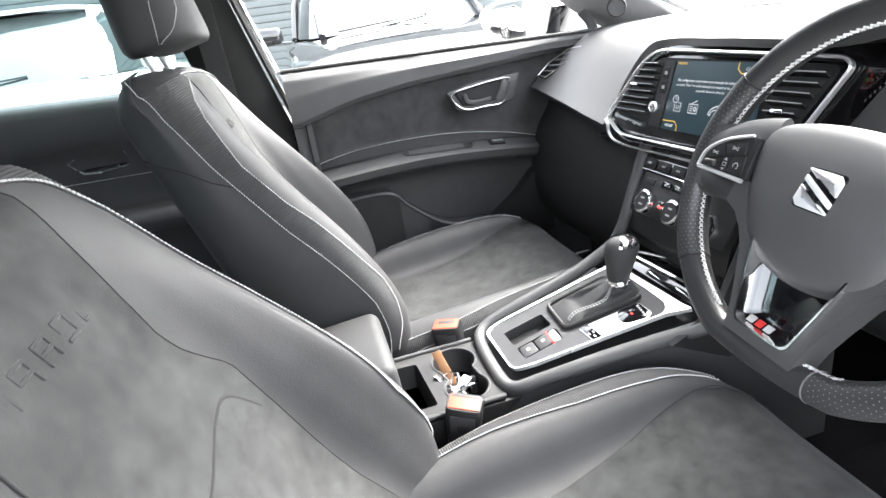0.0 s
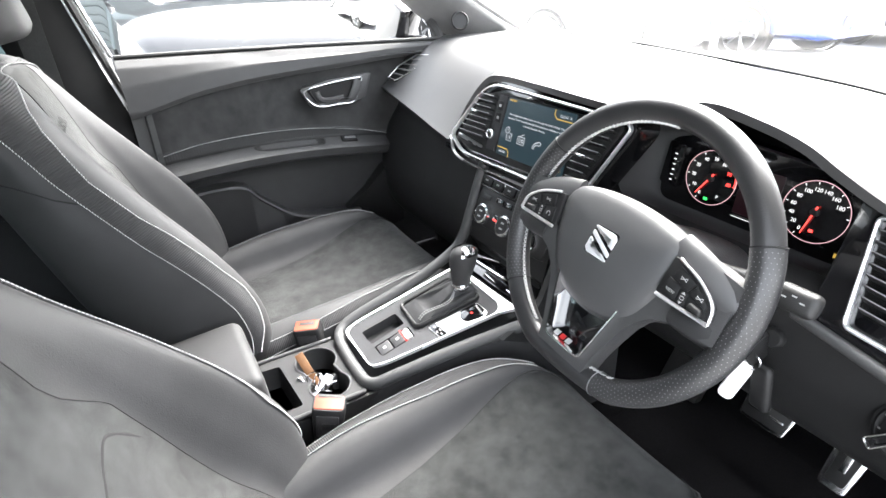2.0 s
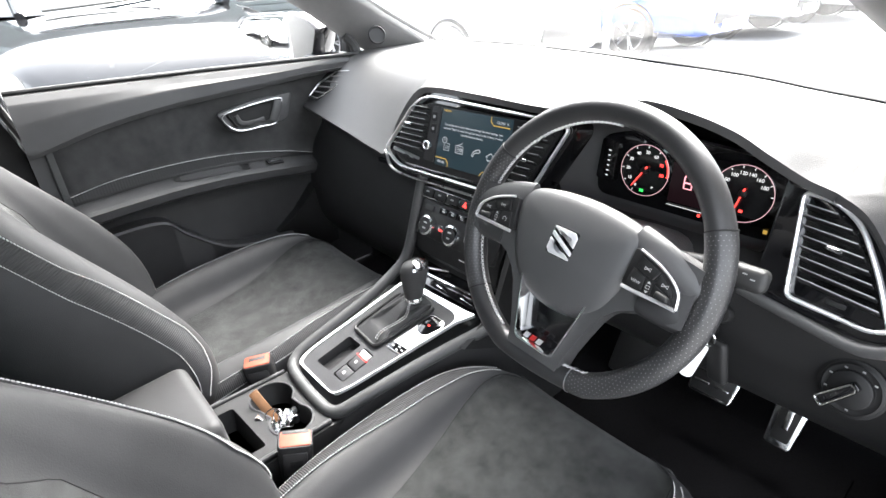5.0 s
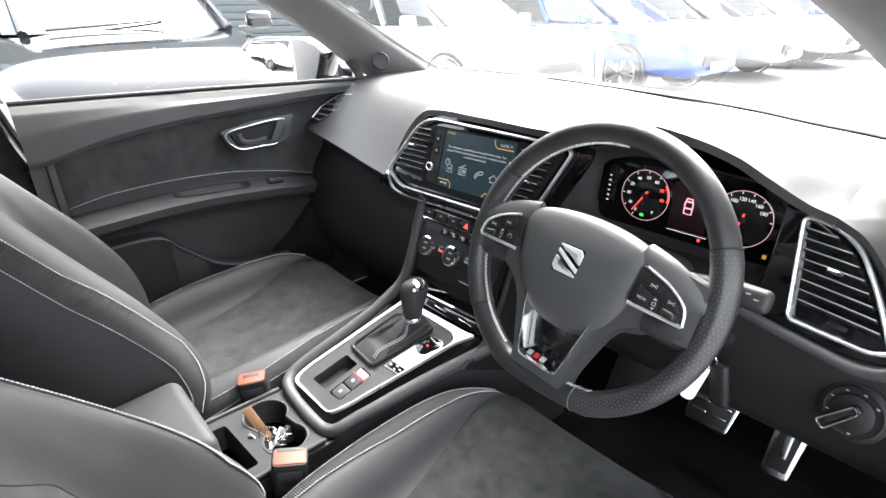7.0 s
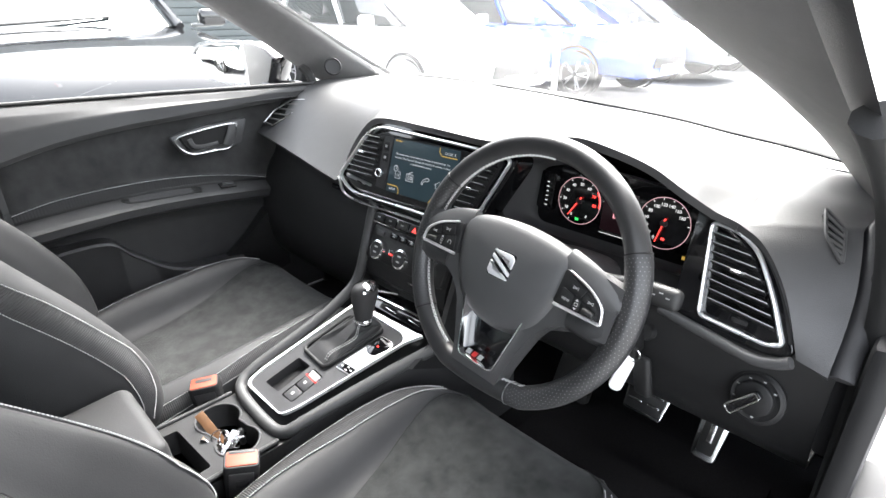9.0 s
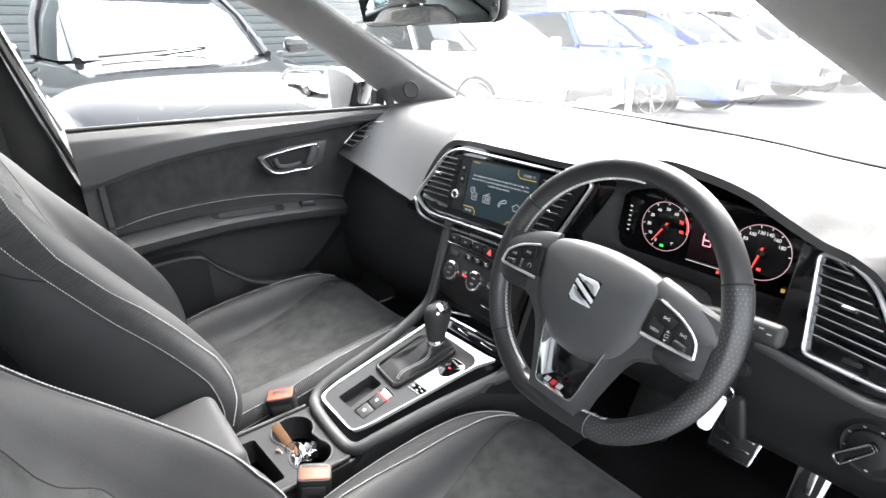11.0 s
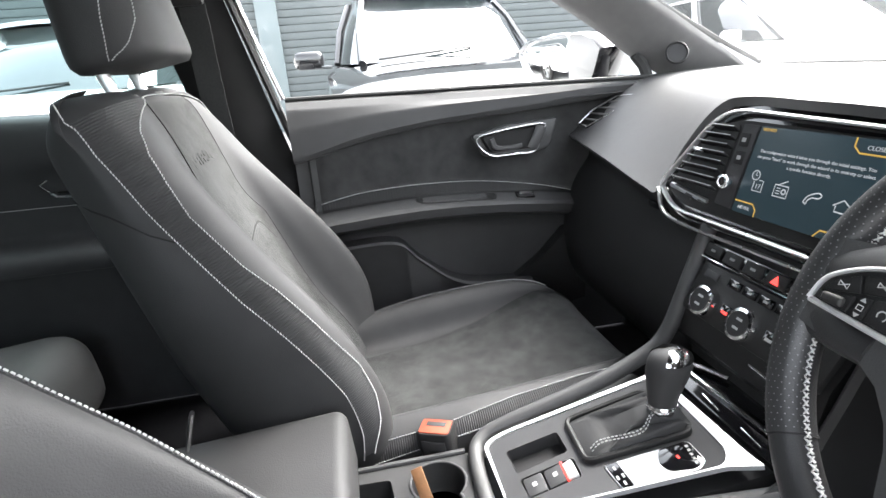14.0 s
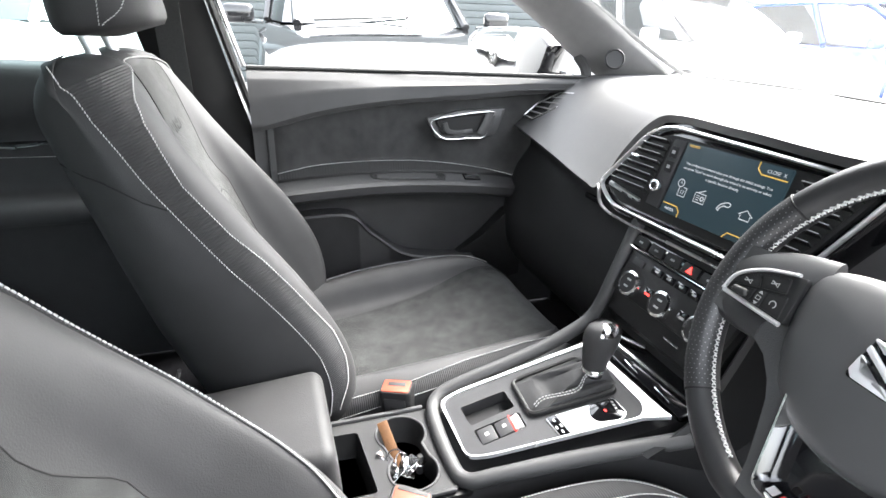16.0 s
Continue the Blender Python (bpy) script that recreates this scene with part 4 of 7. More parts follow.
for s in (-1, 1):
    sh = [WT @ V(s * x, y, z) for x, y, z in ((0.074, 0.036, 0.008), (0.105, 0.030, 0.011), (0.135, 0.018, 0.008), (0.156, 0.010, 0.002))]
    part("spoke_shoulder", sweep(cr(sh, 5), lambda k: 0.020 - 0.004 * k, 0.012, hint=WN, sides=16), HUB, wheel, "rounded grey shoulder of the side spoke")
    foot_ = [WT @ V(s * x, y, z) for x, y, z in ((0.100, -0.024, 0.006), (0.128, -0.022, 0.006), (0.156, -0.018, 0.000))]
    part("spoke_root", sweep(cr(foot_, 5), lambda k: 0.013 + 0.008 * k, 0.013, hint=WN, sides=14), WHEEL_LEATHER, wheel, "leather root of the side spoke")
    # switch pod
    PODM = WT @ Matrix.Translation((0, 0, 0.0265))
    out = [(s * x, y) for x, y in ((0.083, 0.033), (0.119, 0.0215), (0.138, 0.008), (0.143, -0.010), (0.080, -0.010))]
    out = round_poly(out if s > 0 else out[::-1], 0.004, 3)
    pod = part("switch_pod", prism(out, 0.016, PODM, 0.001), HARD, wheel, "multifunction switch pod")
    edge = [PODM @ V(s * x, y, 0.0008) for x, y in cr([(0.090, 0.0325), (0.119, 0.0225), (0.1395, 0.0075), (0.1445, -0.0105)], 5)]
    part("pod_trim", sweep(edge, 0.0016, 0.0022, hint=WN, sides=8), BRIGHT, pod, "silver outer edge")
    part("pod_chrome", sweep([PODM @ V(s * x, y, 0.0004) for x, y in ((0.082, -0.0112), (0.1435, -0.0112))], 0.0022, 0.0022, hint=WN, sides=8), BRIGHT, pod, "chrome lower edge")
    for row in ([(0.094, 0.0265), (0.117, 0.0185), (0.112, 0.0075), (0.091, 0.0135)], [(0.119, 0.0175), (0.135, 0.0065), (0.137, -0.0010), (0.114, 0.0068)]):
        q = [V(s * x, y) for x, y in row]
        b = part("button", prism(round_poly(q if s > 0 else q[::-1], 0.0012, 2), 0.003, PODM @ Matrix.Translation((0, 0, 0.0020)), 0.0006), HARD, pod)
        c = sum(q, V(0, 0)) / 4
        icon = [(-0.0035, -0.0015), (-0.0035, 0.0015), (0.0, 0.0), (0.0032, 0.0018), (0.0032, -0.0018), (0.0, 0.0)]
        part("legend", sweep([PODM @ V(c[0] + x, c[1] + y, 0.0021) for x, y in icon], 0.0005, 0.0003, hint=WN, closed=True, sides=4), LEGEND, b)
    for row in ([(0.088, 0.012), (0.104, 0.0075), (0.104, -0.0075), (0.085, -0.0075)], [(0.1055, 0.007), (0.1135, 0.0045), (0.1145, -0.0075), (0.1055, -0.0075)], [(0.116, 0.0040), (0.1375, -0.0035), (0.139, -0.0080), (0.117, -0.0080)]):
        q = [V(s * x, y) for x, y in row]
        part("button", prism(round_poly(q if s > 0 else q[::-1], 0.0012, 2), 0.003, PODM @ Matrix.Translation((0, 0, 0.0016)), 0.0006), HARD, pod)
    part("roller", rbox((0.015, 0.007, 0.006), PODM @ pose(s * 0.127, -0.0040, 0.0030, 0, 0, -6 * s), 0.0022, 3), RUBBER, pod, "small scroll roller")
    tri = [(0.0, 0.0016), (0.0022, -0.0012), (-0.0022, -0.0012)]
    for d in (-1, 1):
        part("legend", prism([V(x, y * d) for x, y in tri][::d], 0.0003, PODM @ Matrix.Translation((s * 0.1098, -0.001 + 0.0052 * d, 0.0020))), LEGEND, pod)
    part("legend", sweep([PODM @ V(s * 0.1098 + x, -0.001 + y, 0.0018) for x, y in ((-0.002, -0.0016), (0.002, -0.0016), (0.002, 0.0016), (-0.002, 0.0016))], 0.0004, 0.0003, hint=WN, closed=True, sides=4), LEGEND, pod)
    if s > 0:
        lettering("VIEW", 0.0046, PODM @ pose(0.0955, -0.0005, 0.0020, 0, 0, -4), LEGEND, pod)
    else:
        part("legend", sweep([PODM @ V(-0.0955 + 0.003 * math.cos(q), 0.0005 + 0.003 * math.sin(q), 0.0018) for q in [math.pi * (-0.3 + 1.5 * i / 10) for i in range(11)]], 0.0005, 0.0003, hint=WN, sides=4), LEGEND, pod)
# lower spoke: chromed funnel round a gloss black centre
inner = round_poly([(-0.0450, -0.050), (0.0450, -0.050), (0.0260, -0.1265), (-0.0260, -0.1265)], [0.002, 0.002, 0.007, 0.007], 4)
grow = lambda ps, k: [V(p[0] * (1 + k), (p[1] + 0.09) * (1 + k) - 0.09) for p in ps]
part("spoke_trim", rings([[WT @ V(p[0], p[1], z) for p in ps] for ps, z in ((grow(window, 0.005), 0.010), (grow(window, 0.035), 0.0160), (grow(window, 0.030), 0.0195), (grow(window, -0.015), 0.0195), (grow(inner, 0.05), 0.013), (grow(inner, 0.02), 0.010), (inner, 0.003))], caps=(False, False)), CHROME, wheel, "polished silver V-shaped trim", 30)
part("spoke_window", prism(grow(inner, 0.04), 0.004, WT @ Matrix.Translation((0, 0, 0.0040)), 0.0006), GLOSS, wheel, "gloss black centre of the lower spoke")
for x, m_ in ((-0.013, BRIGHT), (-0.003, RED_PAINT), (0.007, BRIGHT)):
    part("spoke_badge", prism([V(x - 0.006, -0.1275), V(x + 0.001, -0.1275), V(x + 0.004, -0.1205), V(x - 0.003, -0.1205)], 0.002, WT @ Matrix.Translation((0, 0, 0.0165)) @ pose(0, 0, 0, 0, 0, 0), 0), m_, wheel)
# column, stalks and paddles
column = thing("steering_column", WC + V(0, 0.1, -0.04), "black steering column shroud with stalks and paddles", "steering column")
part("shroud", rings([[WM @ V(w * math.copysign(abs(math.cos(q)) ** 0.6, math.cos(q)), -0.02 + h * math.copysign(abs(math.sin(q)) ** 0.6, math.sin(q)), z) for q in [2 * math.pi * i / 24 for i in range(24)]] for w, h, z in ((0.05, 0.045, -0.03), (0.06, 0.055, -0.05), (0.07, 0.06, -0.12), (0.07, 0.06, -0.2))]), DOORPL, column)
for s in (-1, 1):
    pts = [WM @ V(s * x, y, z) for x, y, z in ((0.05, 0.012, -0.085), (0.11, 0.020, -0.080), (0.150, 0.023, -0.076))]
    st = part("stalk", sweep(pts, lambda k: 0.009 + 0.004 * k, lambda k: 0.008 + 0.003 * k, hint=WN, sides=12), HARD, column, "black control stalk")
    part("stalk_head", rbox((0.044, 0.027, 0.022), WM @ pose(s * 0.165, 0.023, -0.075), 0.008, 4), RUBBER, st)
    for k in range(3):
        part("legend", rbox((0.005, 0.0014, 0.0006), WM @ pose(s * (0.156 + 0.009 * k), 0.023 + 0.004 * (k % 2), -0.0638, 0, 0, 0), 0), LEGEND, st)
    part("paddle", prism(round_poly([(s * 0.085, -0.01), (s * 0.118, -0.012), (s * 0.126, 0.012), (s * 0.112, 0.034), (s * 0.088, 0.03)][::s], 0.006), 0.005, WM @ Matrix.Translation((0, 0, -0.022)), 0.001), HARD, column, "shift paddle")
# ignition key with its tag
keyset = thing("ignition_key", (0.478, 0.09, 0.63), "car key with a white plastic tag in the ignition", "key")
part("lock_barrel", lathe([(0.013, -0.02), (0.013, 0.0), (0.010, 0.004), (0.003, 0.004)], basis((0.482, 0.118, 0.716), (1, 0, 0), (0, 0.25, 1)), 20), HARD, keyset)
part("key_head", rbox((0.012, 0.03, 0.045), pose(0.479, 0.096, 0.706) @ pose(0, 0, 0, 20), 0.005), HARD, keyset, "black key head")
part("white_tag", prism(round_poly([(-0.0095, -0.030), (0.0095, -0.030), (0.0095, 0.030), (-0.0095, 0.030)], 0.0095, 6), 0.006, pose(0.473, 0.080, 0.659) @ pose(0, 0, 0, 82, 0, 24) @ pose(0, 0, 0, 0, 0, -16), 0.002), TAGWHITE, keyset, "white plastic tag")
part("key_fob", rbox((0.028, 0.014, 0.065), pose(0.497, 0.094, 0.661) @ pose(0, 0, 0, 5, -8, -15), 0.007, 3), HARD, keyset, "black key fob")
part("key_ring", sweep([V(0.480 + 0.011 * math.cos(q), 0.088, 0.692 + 0.011 * math.sin(q)) for q in [2 * math.pi * i / 20 for i in range(20)]], 0.0012, hint=(0, 1, 0), closed=True, sides=6), CHROME, keyset)

# ---- dashboard ----
dash = thing("dashboard", (0, 0.35, 0.6), "black soft-touch dashboard with gloss black panels", "dashboard")
# x, then y and z of the rear edge, the brow, the flat top and the windscreen edge
PAD = [(-0.71, 0.165, 0.815, 0.30, 0.920, 0.46, 0.942, 0.62, 0.94), (-0.665, 0.158, 0.814, 0.30, 0.922, 0.46, 0.943, 0.64, 0.94), (-0.45, 0.130, 0.800, 0.28, 0.926, 0.46, 0.947, 0.66, 0.94), (-0.28, 0.110, 0.786, 0.26, 0.930, 0.45, 0.950, 0.66, 0.94),
       (-0.238, 0.106, 0.792, 0.25, 0.934, 0.45, 0.950, 0.66, 0.938), (-0.20, 0.118, 0.862, 0.23, 0.940, 0.45, 0.950, 0.655, 0.937), (-0.165, 0.132, 0.913, 0.215, 0.943, 0.45, 0.950, 0.65, 0.937), (-0.13, 0.139, 0.933, 0.21, 0.946, 0.45, 0.950, 0.65, 0.936), (0.0, 0.142, 0.935, 0.21, 0.948, 0.42, 0.950, 0.63, 0.933), (0.18, 0.135, 0.935, 0.21, 0.951, 0.40, 0.948, 0.60, 0.925),
       (0.27, 0.125, 0.952, 0.21, 0.964, 0.38, 0.950, 0.58, 0.920), (0.33, 0.125, 0.968, 0.20, 0.974, 0.38, 0.950, 0.57, 0.915), (0.40, 0.125, 0.960, 0.20, 0.970, 0.38, 0.945, 0.56, 0.910), (0.45, 0.13, 0.945, 0.21, 0.958, 0.38, 0.938, 0.55, 0.905), (0.49, 0.13, 0.926, 0.22, 0.945, 0.38, 0.930, 0.54, 0.90),
       (0.53, 0.140, 0.904, 0.23, 0.930, 0.38, 0.922, 0.53, 0.895), (0.56, 0.140, 0.896, 0.24, 0.918, 0.38, 0.915, 0.52, 0.892), (0.59, 0.131, 0.884, 0.24, 0.910, 0.38, 0.910, 0.52, 0.89), (0.615, 0.118, 0.862, 0.225, 0.897, 0.37, 0.904, 0.52, 0.889), (0.635, 0.104, 0.836, 0.21, 0.880, 0.365, 0.900, 0.52, 0.887), (0.65, 0.092, 0.808, 0.20, 0.866, 0.36, 0.897, 0.52, 0.886), (0.663, 0.082, 0.776, 0.195, 0.852, 0.355, 0.893, 0.52, 0.885), (0.675, 0.082, 0.750, 0.193, 0.844, 0.35, 0.890, 0.52, 0.885), (0.69, 0.090, 0.732, 0.195, 0.836, 0.35, 0.888, 0.52, 0.885), (0.715, 0.12, 0.730, 0.22, 0.82, 0.36, 0.885, 0.52, 0.884)]


def pad_at(x, v):
    r = soft(PAD, x)
    c = cr([V(r[0], r[1]), V(r[2], r[3]), V(r[4], r[5]), V(r[6], r[7])], 10)
    k = v * (len(c) - 1)
    i = min(int(k), len(c) - 2)
    q = c[i].lerp(c[i + 1], k - i)
    return V(x, q.x, q.y)


# the driver's end of the pad: a flat face between the side vent and a crisp edge at the door
END_REAR = cr([(0.663, 0.083, 0.778), (0.65, 0.092, 0.808), (0.635, 0.104, 0.836), (0.615, 0.118, 0.862), (0.59, 0.131, 0.884), (0.56, 0.140, 0.896)], 6)
END_EDGE = cr([(0.695, 0.077, 0.774), (0.694, 0.110, 0.810), (0.690, 0.145, 0.845), (0.681, 0.182, 0.877), (0.672, 0.215, 0.899)], 6)
END_TOP = cr([(0.672, 0.215, 0.899), (0.680, 0.275, 0.908), (0.70, 0.35, 0.902), (0.712, 0.43, 0.893), (0.715, 0.52, 0.884)], 6)


def along(c, k):
    k = min(max(k, 0.0), 1.0) * (len(c) - 1)
    i = min(int(k), len(c) - 2)
    return c[i].lerp(c[i + 1], k - i)


def end_fn(u, v):
    if v < 0.5:
        return along(END_REAR, 2 * v).lerp(along(END_EDGE, 2 * v), u)
    return pad_at(0.56, 2 * v - 1).lerp(along(END_TOP, 2 * v - 1), u)


pad_mesh = sheet(lambda u, v: pad_at(-0.71 + 1.27 * u, v), 134, 36, 0.012)
join(pad_mesh, sheet(end_fn, 20, 72, 0.012))
bmesh.ops.remove_doubles(pad_mesh, verts=pad_mesh.verts, dist=0.0002)
pad = part("dash_pad", pad_mesh, SOFT, dash, "grained soft-touch upper dashboard pad", 50)
part("end_trim", sweep([p + V(0.011, 0.012, -0.004) for p in END_EDGE + END_TOP[1:9]], 0.009, 0.012, hint=(1, 0, 0), sides=12), GREYPL, dash, "rounded grey trim beside the door seal")


def profile(rows, x0, x1):
    """A panel of one side profile of (y, z), drawn from x0 to x1."""
    c = cr(rows, 6)

    def fn(u, v):
        k = v * (len(c) - 1)
        i = min(int(k), len(c) - 2)
        q = c[i].lerp(c[i + 1], k - i)
        return V(x0 + (x1 - x0) * u, q[0], q[1])
    return fn


def low_fn(u, v):
    x = -0.71 + 0.575 * u
    r = soft(PAD, min(x, -0.26))
    c = cr([(r[0] + 0.006, r[1] - 0.003), (r[0] + 0.05, r[1] - 0.045), (0.175, 0.70), (0.15, 0.58), (0.18, 0.46), (0.30, 0.36)], 6)
    k = v * (len(c) - 1)
    i = min(int(k), len(c) - 2)
    q = c[i].lerp(c[i + 1], k - i)
    return V(x, q[0], q[1])


part("glovebox_panel", sheet(low_fn, 20, 30, -0.01), GLOVEBOX, dash, "black lower dashboard with glovebox")
part("glovebox_latch", rbox((0.06, 0.008, 0.012), pose(-0.33, 0.168, 0.735), 0.003), GLOSS, dash)
part("knee_panel", sheet(profile([(0.17, 0.79), (0.135, 0.765), (0.125, 0.72), (0.134, 0.65), (0.18, 0.57), (0.34, 0.50)], 0.125, 0.70), 20, 36, -0.01), HARD, dash, "black lower panel under the steering wheel")
part("dash_end", rbox((0.03, 0.30, 0.26), pose(0.708, 0.31, 0.74), 0.012, 3), GREYPL, dash, "grey end cap of the dashboard")
part("knee_drawer", rbox((0.13, 0.008, 0.05), pose(0.545, 0.141, 0.665) @ pose(0, 0, 0, 18, 0, 0), 0.004), SOFT, dash, "small drawer front")
part("socket_cover", rbox((0.035, 0.006, 0.035), pose(0.565, 0.134, 0.722) @ pose(0, 0, 0, 8, 0, 0), 0.003), SOFT, dash)
# gloss black face behind the instruments, from the screen to the side vent
part("face_panel", sheet(lambda u, v: V(0.12 + 0.52 * u, 0.262 - 0.08 * max(0, u - 0.7) / 0.3, 0.76 + (soft(PAD, 0.12 + 0.52 * u)[1] - 0.765) * v), 30, 6, 0.006), GLOSS, dash, "gloss black panel round the instruments")


def hood_fn(u, v):
    x = 0.175 + 0.48 * u
    r = soft(PAD, x)
    return V(x, r[0] + 0.004 + (0.262 - r[0]) * v, r[1] - 0.006 - 0.012 * v)


part("hood_lining", sheet(hood_fn, 40, 5, 0.004), HARD, dash, "dark lining under the instrument hood")

# centre screen unit
FACE = basis((-0.02, 0.122, 0.85), (1, 0.06, 0), (0, 0.25, 1))
FN = FACE.to_3x3() @ V(0, 0, 1)
unit = part("screen_surround", prism(round_poly([(-0.212, -0.046), (-0.165, -0.085), (0.165, -0.085), (0.238, 0.058), (0.215, 0.084), (-0.10, 0.084)], [0.02, 0.03, 0.02, 0.02, 0.015, 0.04], 6), 0.05, FACE @ Matrix.Translation((0, 0, -0.006)), 0.006), GLOSS, dash, "gloss black surround of the centre screen")
outer = round_poly([(-0.200, -0.046), (-0.157, -0.073), (0.165, -0.073), (0.226, 0.055), (0.212, 0.064), (-0.115, 0.072)], [0.016, 0.022, 0.012, 0.012, 0.006, 0.045], 6)
part("silver_frame", sweep([FACE @ V(p[0], p[1], 0.002) for p in outer], 0.0026, 0.005, hint=FN, closed=True, sides=8), BRIGHT, unit, "silver trim round screen and vents")
part("silver_line", sweep([FACE @ V(x, y, -0.002) for x, y in cr([(-0.208, -0.052), (-0.165, -0.088), (0.0, -0.090), (0.16, -0.090)], 6)], 0.0025, 0.004, hint=FN, sides=6), SATIN, unit)
part("inner_panel", prism(round_poly([(-0.186, -0.044), (-0.150, -0.064), (0.158, -0.064), (0.212, 0.050), (0.203, 0.056), (-0.110, 0.060)], [0.014, 0.018, 0.01, 0.01, 0.006, 0.04], 5), 0.010, FACE @ Matrix.Translation((0, 0, 0.0005)), 0.001), HARD, unit)
screen = part("screen_glass", prism(round_poly([(-0.052, -0.050), (0.118, -0.050), (0.118, 0.055), (-0.046, 0.055)], 0.002, 2), 0.004, FACE @ Matrix.Translation((0, 0, 0.0045)), 0.0005), SCREEN, unit, "lit touch screen with a setup message")
SC = FACE @ Matrix.Translation((0.034, 0.002, 0.0058))
for k, line in enumerate(("The configuration wizard takes you through the initial settings. You", "can press \"Start\" to work through the wizard in its entirety or select", "a specific function directly.")):
    lettering(line, 0.0051, SC @ Matrix.Translation((0.0, 0.0245 - 0.0068 * k, 0)), SCREEN_TEXT, screen)
lettering("CLOSE  X", 0.0062, SC @ Matrix.Translation((0.066, 0.044, 0)), SCREEN_TEXT, screen)
lettering("NEVER", 0.0058, SC @ Matrix.Translation((-0.068, -0.045, 0)), SCREEN_TEXT, screen)
lettering("WIZARD", 0.0048, SC @ Matrix.Translation((-0.066, 0.049, 0)), AMBER_GLOW, screen)


def line2d(pts, m, w, material, parent, closed=False, name="icon"):
    return part(name, sweep([m @ V(p[0], p[1], 0.0002) for p in pts], w, 0.0003, hint=m.to_3x3() @ V(0, 0, 1), closed=closed, sides=4), material, parent)


line2d([(0.040, 0.053), (0.040, 0.044), (0.047, 0.038), (0.083, 0.038)], SC, 0.0009, AMBER_GLOW, screen, name="border")
line2d([(-0.083, -0.038), (-0.056, -0.038), (-0.050, -0.044), (-0.050, -0.052)], SC, 0.0009, AMBER_GLOW, screen, name="border")
line2d([(0.03, -0.052), (0.036, -0.044), (0.08, -0.044)], SC, 0.0009, AMBER_GLOW, screen, name="border")
circ = lambda cx, cy, r, n=18, a0=0, a1=360: [(cx + r * math.cos(radians(a0 + (a1 - a0) * i / n)), cy + r * math.sin(radians(a0 + (a1 - a0) * i / n))) for i in range(n)]
line2d(circ(-0.064, -0.004, 0.0055), SC, 0.0007, SCREEN_TEXT, screen, True)
line2d([(-0.064, 0.0), (-0.064, -0.004), (-0.0615, -0.004)], SC, 0.0006, SCREEN_TEXT, screen)
line2d([(-0.064, -0.011), (-0.064, -0.022), (-0.051, -0.022), (-0.051, -0.009), (-0.057, -0.009)], SC, 0.0007, SCREEN_TEXT, screen)
lettering("17", 0.008, SC @ Matrix.Translation((-0.0575, -0.0165, 0)), SCREEN_TEXT, screen)
line2d([(-0.034, -0.022), (-0.016, -0.022), (-0.016, -0.009), (-0.034, -0.009)], SC, 0.0008, SCREEN_TEXT, screen, True)
line2d([(-0.030, -0.009), (-0.019, -0.003)], SC, 0.0007, SCREEN_TEXT, screen)
line2d(circ(-0.021, -0.0155, 0.0026, 12), SC, 0.0010, SCREEN_TEXT, screen, True)
for k in range(3):
    line2d([(-0.031, -0.0125 - 0.003 * k), (-0.026, -0.0125 - 0.003 * k)], SC, 0.0006, SCREEN_TEXT, screen)
line2d(cr([(0.006, -0.020), (0.010, -0.013), (0.020, -0.008), (0.025, -0.010), (0.022, -0.0135), (0.015, -0.014), (0.0105, -0.018), (0.010, -0.022)], 4), SC, 0.0008, SCREEN_TEXT, screen, True)
line2d([(0.040, -0.016), (0.050, -0.009), (0.060, -0.016), (0.057, -0.016), (0.057, -0.022), (0.043, -0.022), (0.043, -0.016)], SC, 0.0008, SCREEN_TEXT, screen, True)
# side keys and knob beside the screen
strip = part("key_strip", prism(round_poly([(-0.085, -0.048), (-0.058, -0.049), (-0.051, 0.055), (-0.074, 0.055)], 0.002, 2), 0.004, FACE @ Matrix.Translation((0, 0, 0.0032)), 0.0006), GREYPL, unit, "grey strip of keys")
for yy in (0.036, 0.014):
    part("key", rbox((0.014, 0.017, 0.002), FACE @ pose(-0.066, yy, 0.0035), 0.0008), HARD, strip)
    part("legend", rbox((0.006, 0.005, 0.0004), FACE @ pose(-0.066, yy, 0.0048), 0), LEGEND, strip)
knob = part("volume_knob", lathe([(0.0098, 0.0), (0.0098, 0.009), (0.0085, 0.011), (0.006, 0.0115), (0.0055, 0.0105), (0.001, 0.0105)], FACE @ pose(-0.0715, -0.018, 0.0035), 28), CHROME, strip, "chrome volume knob")


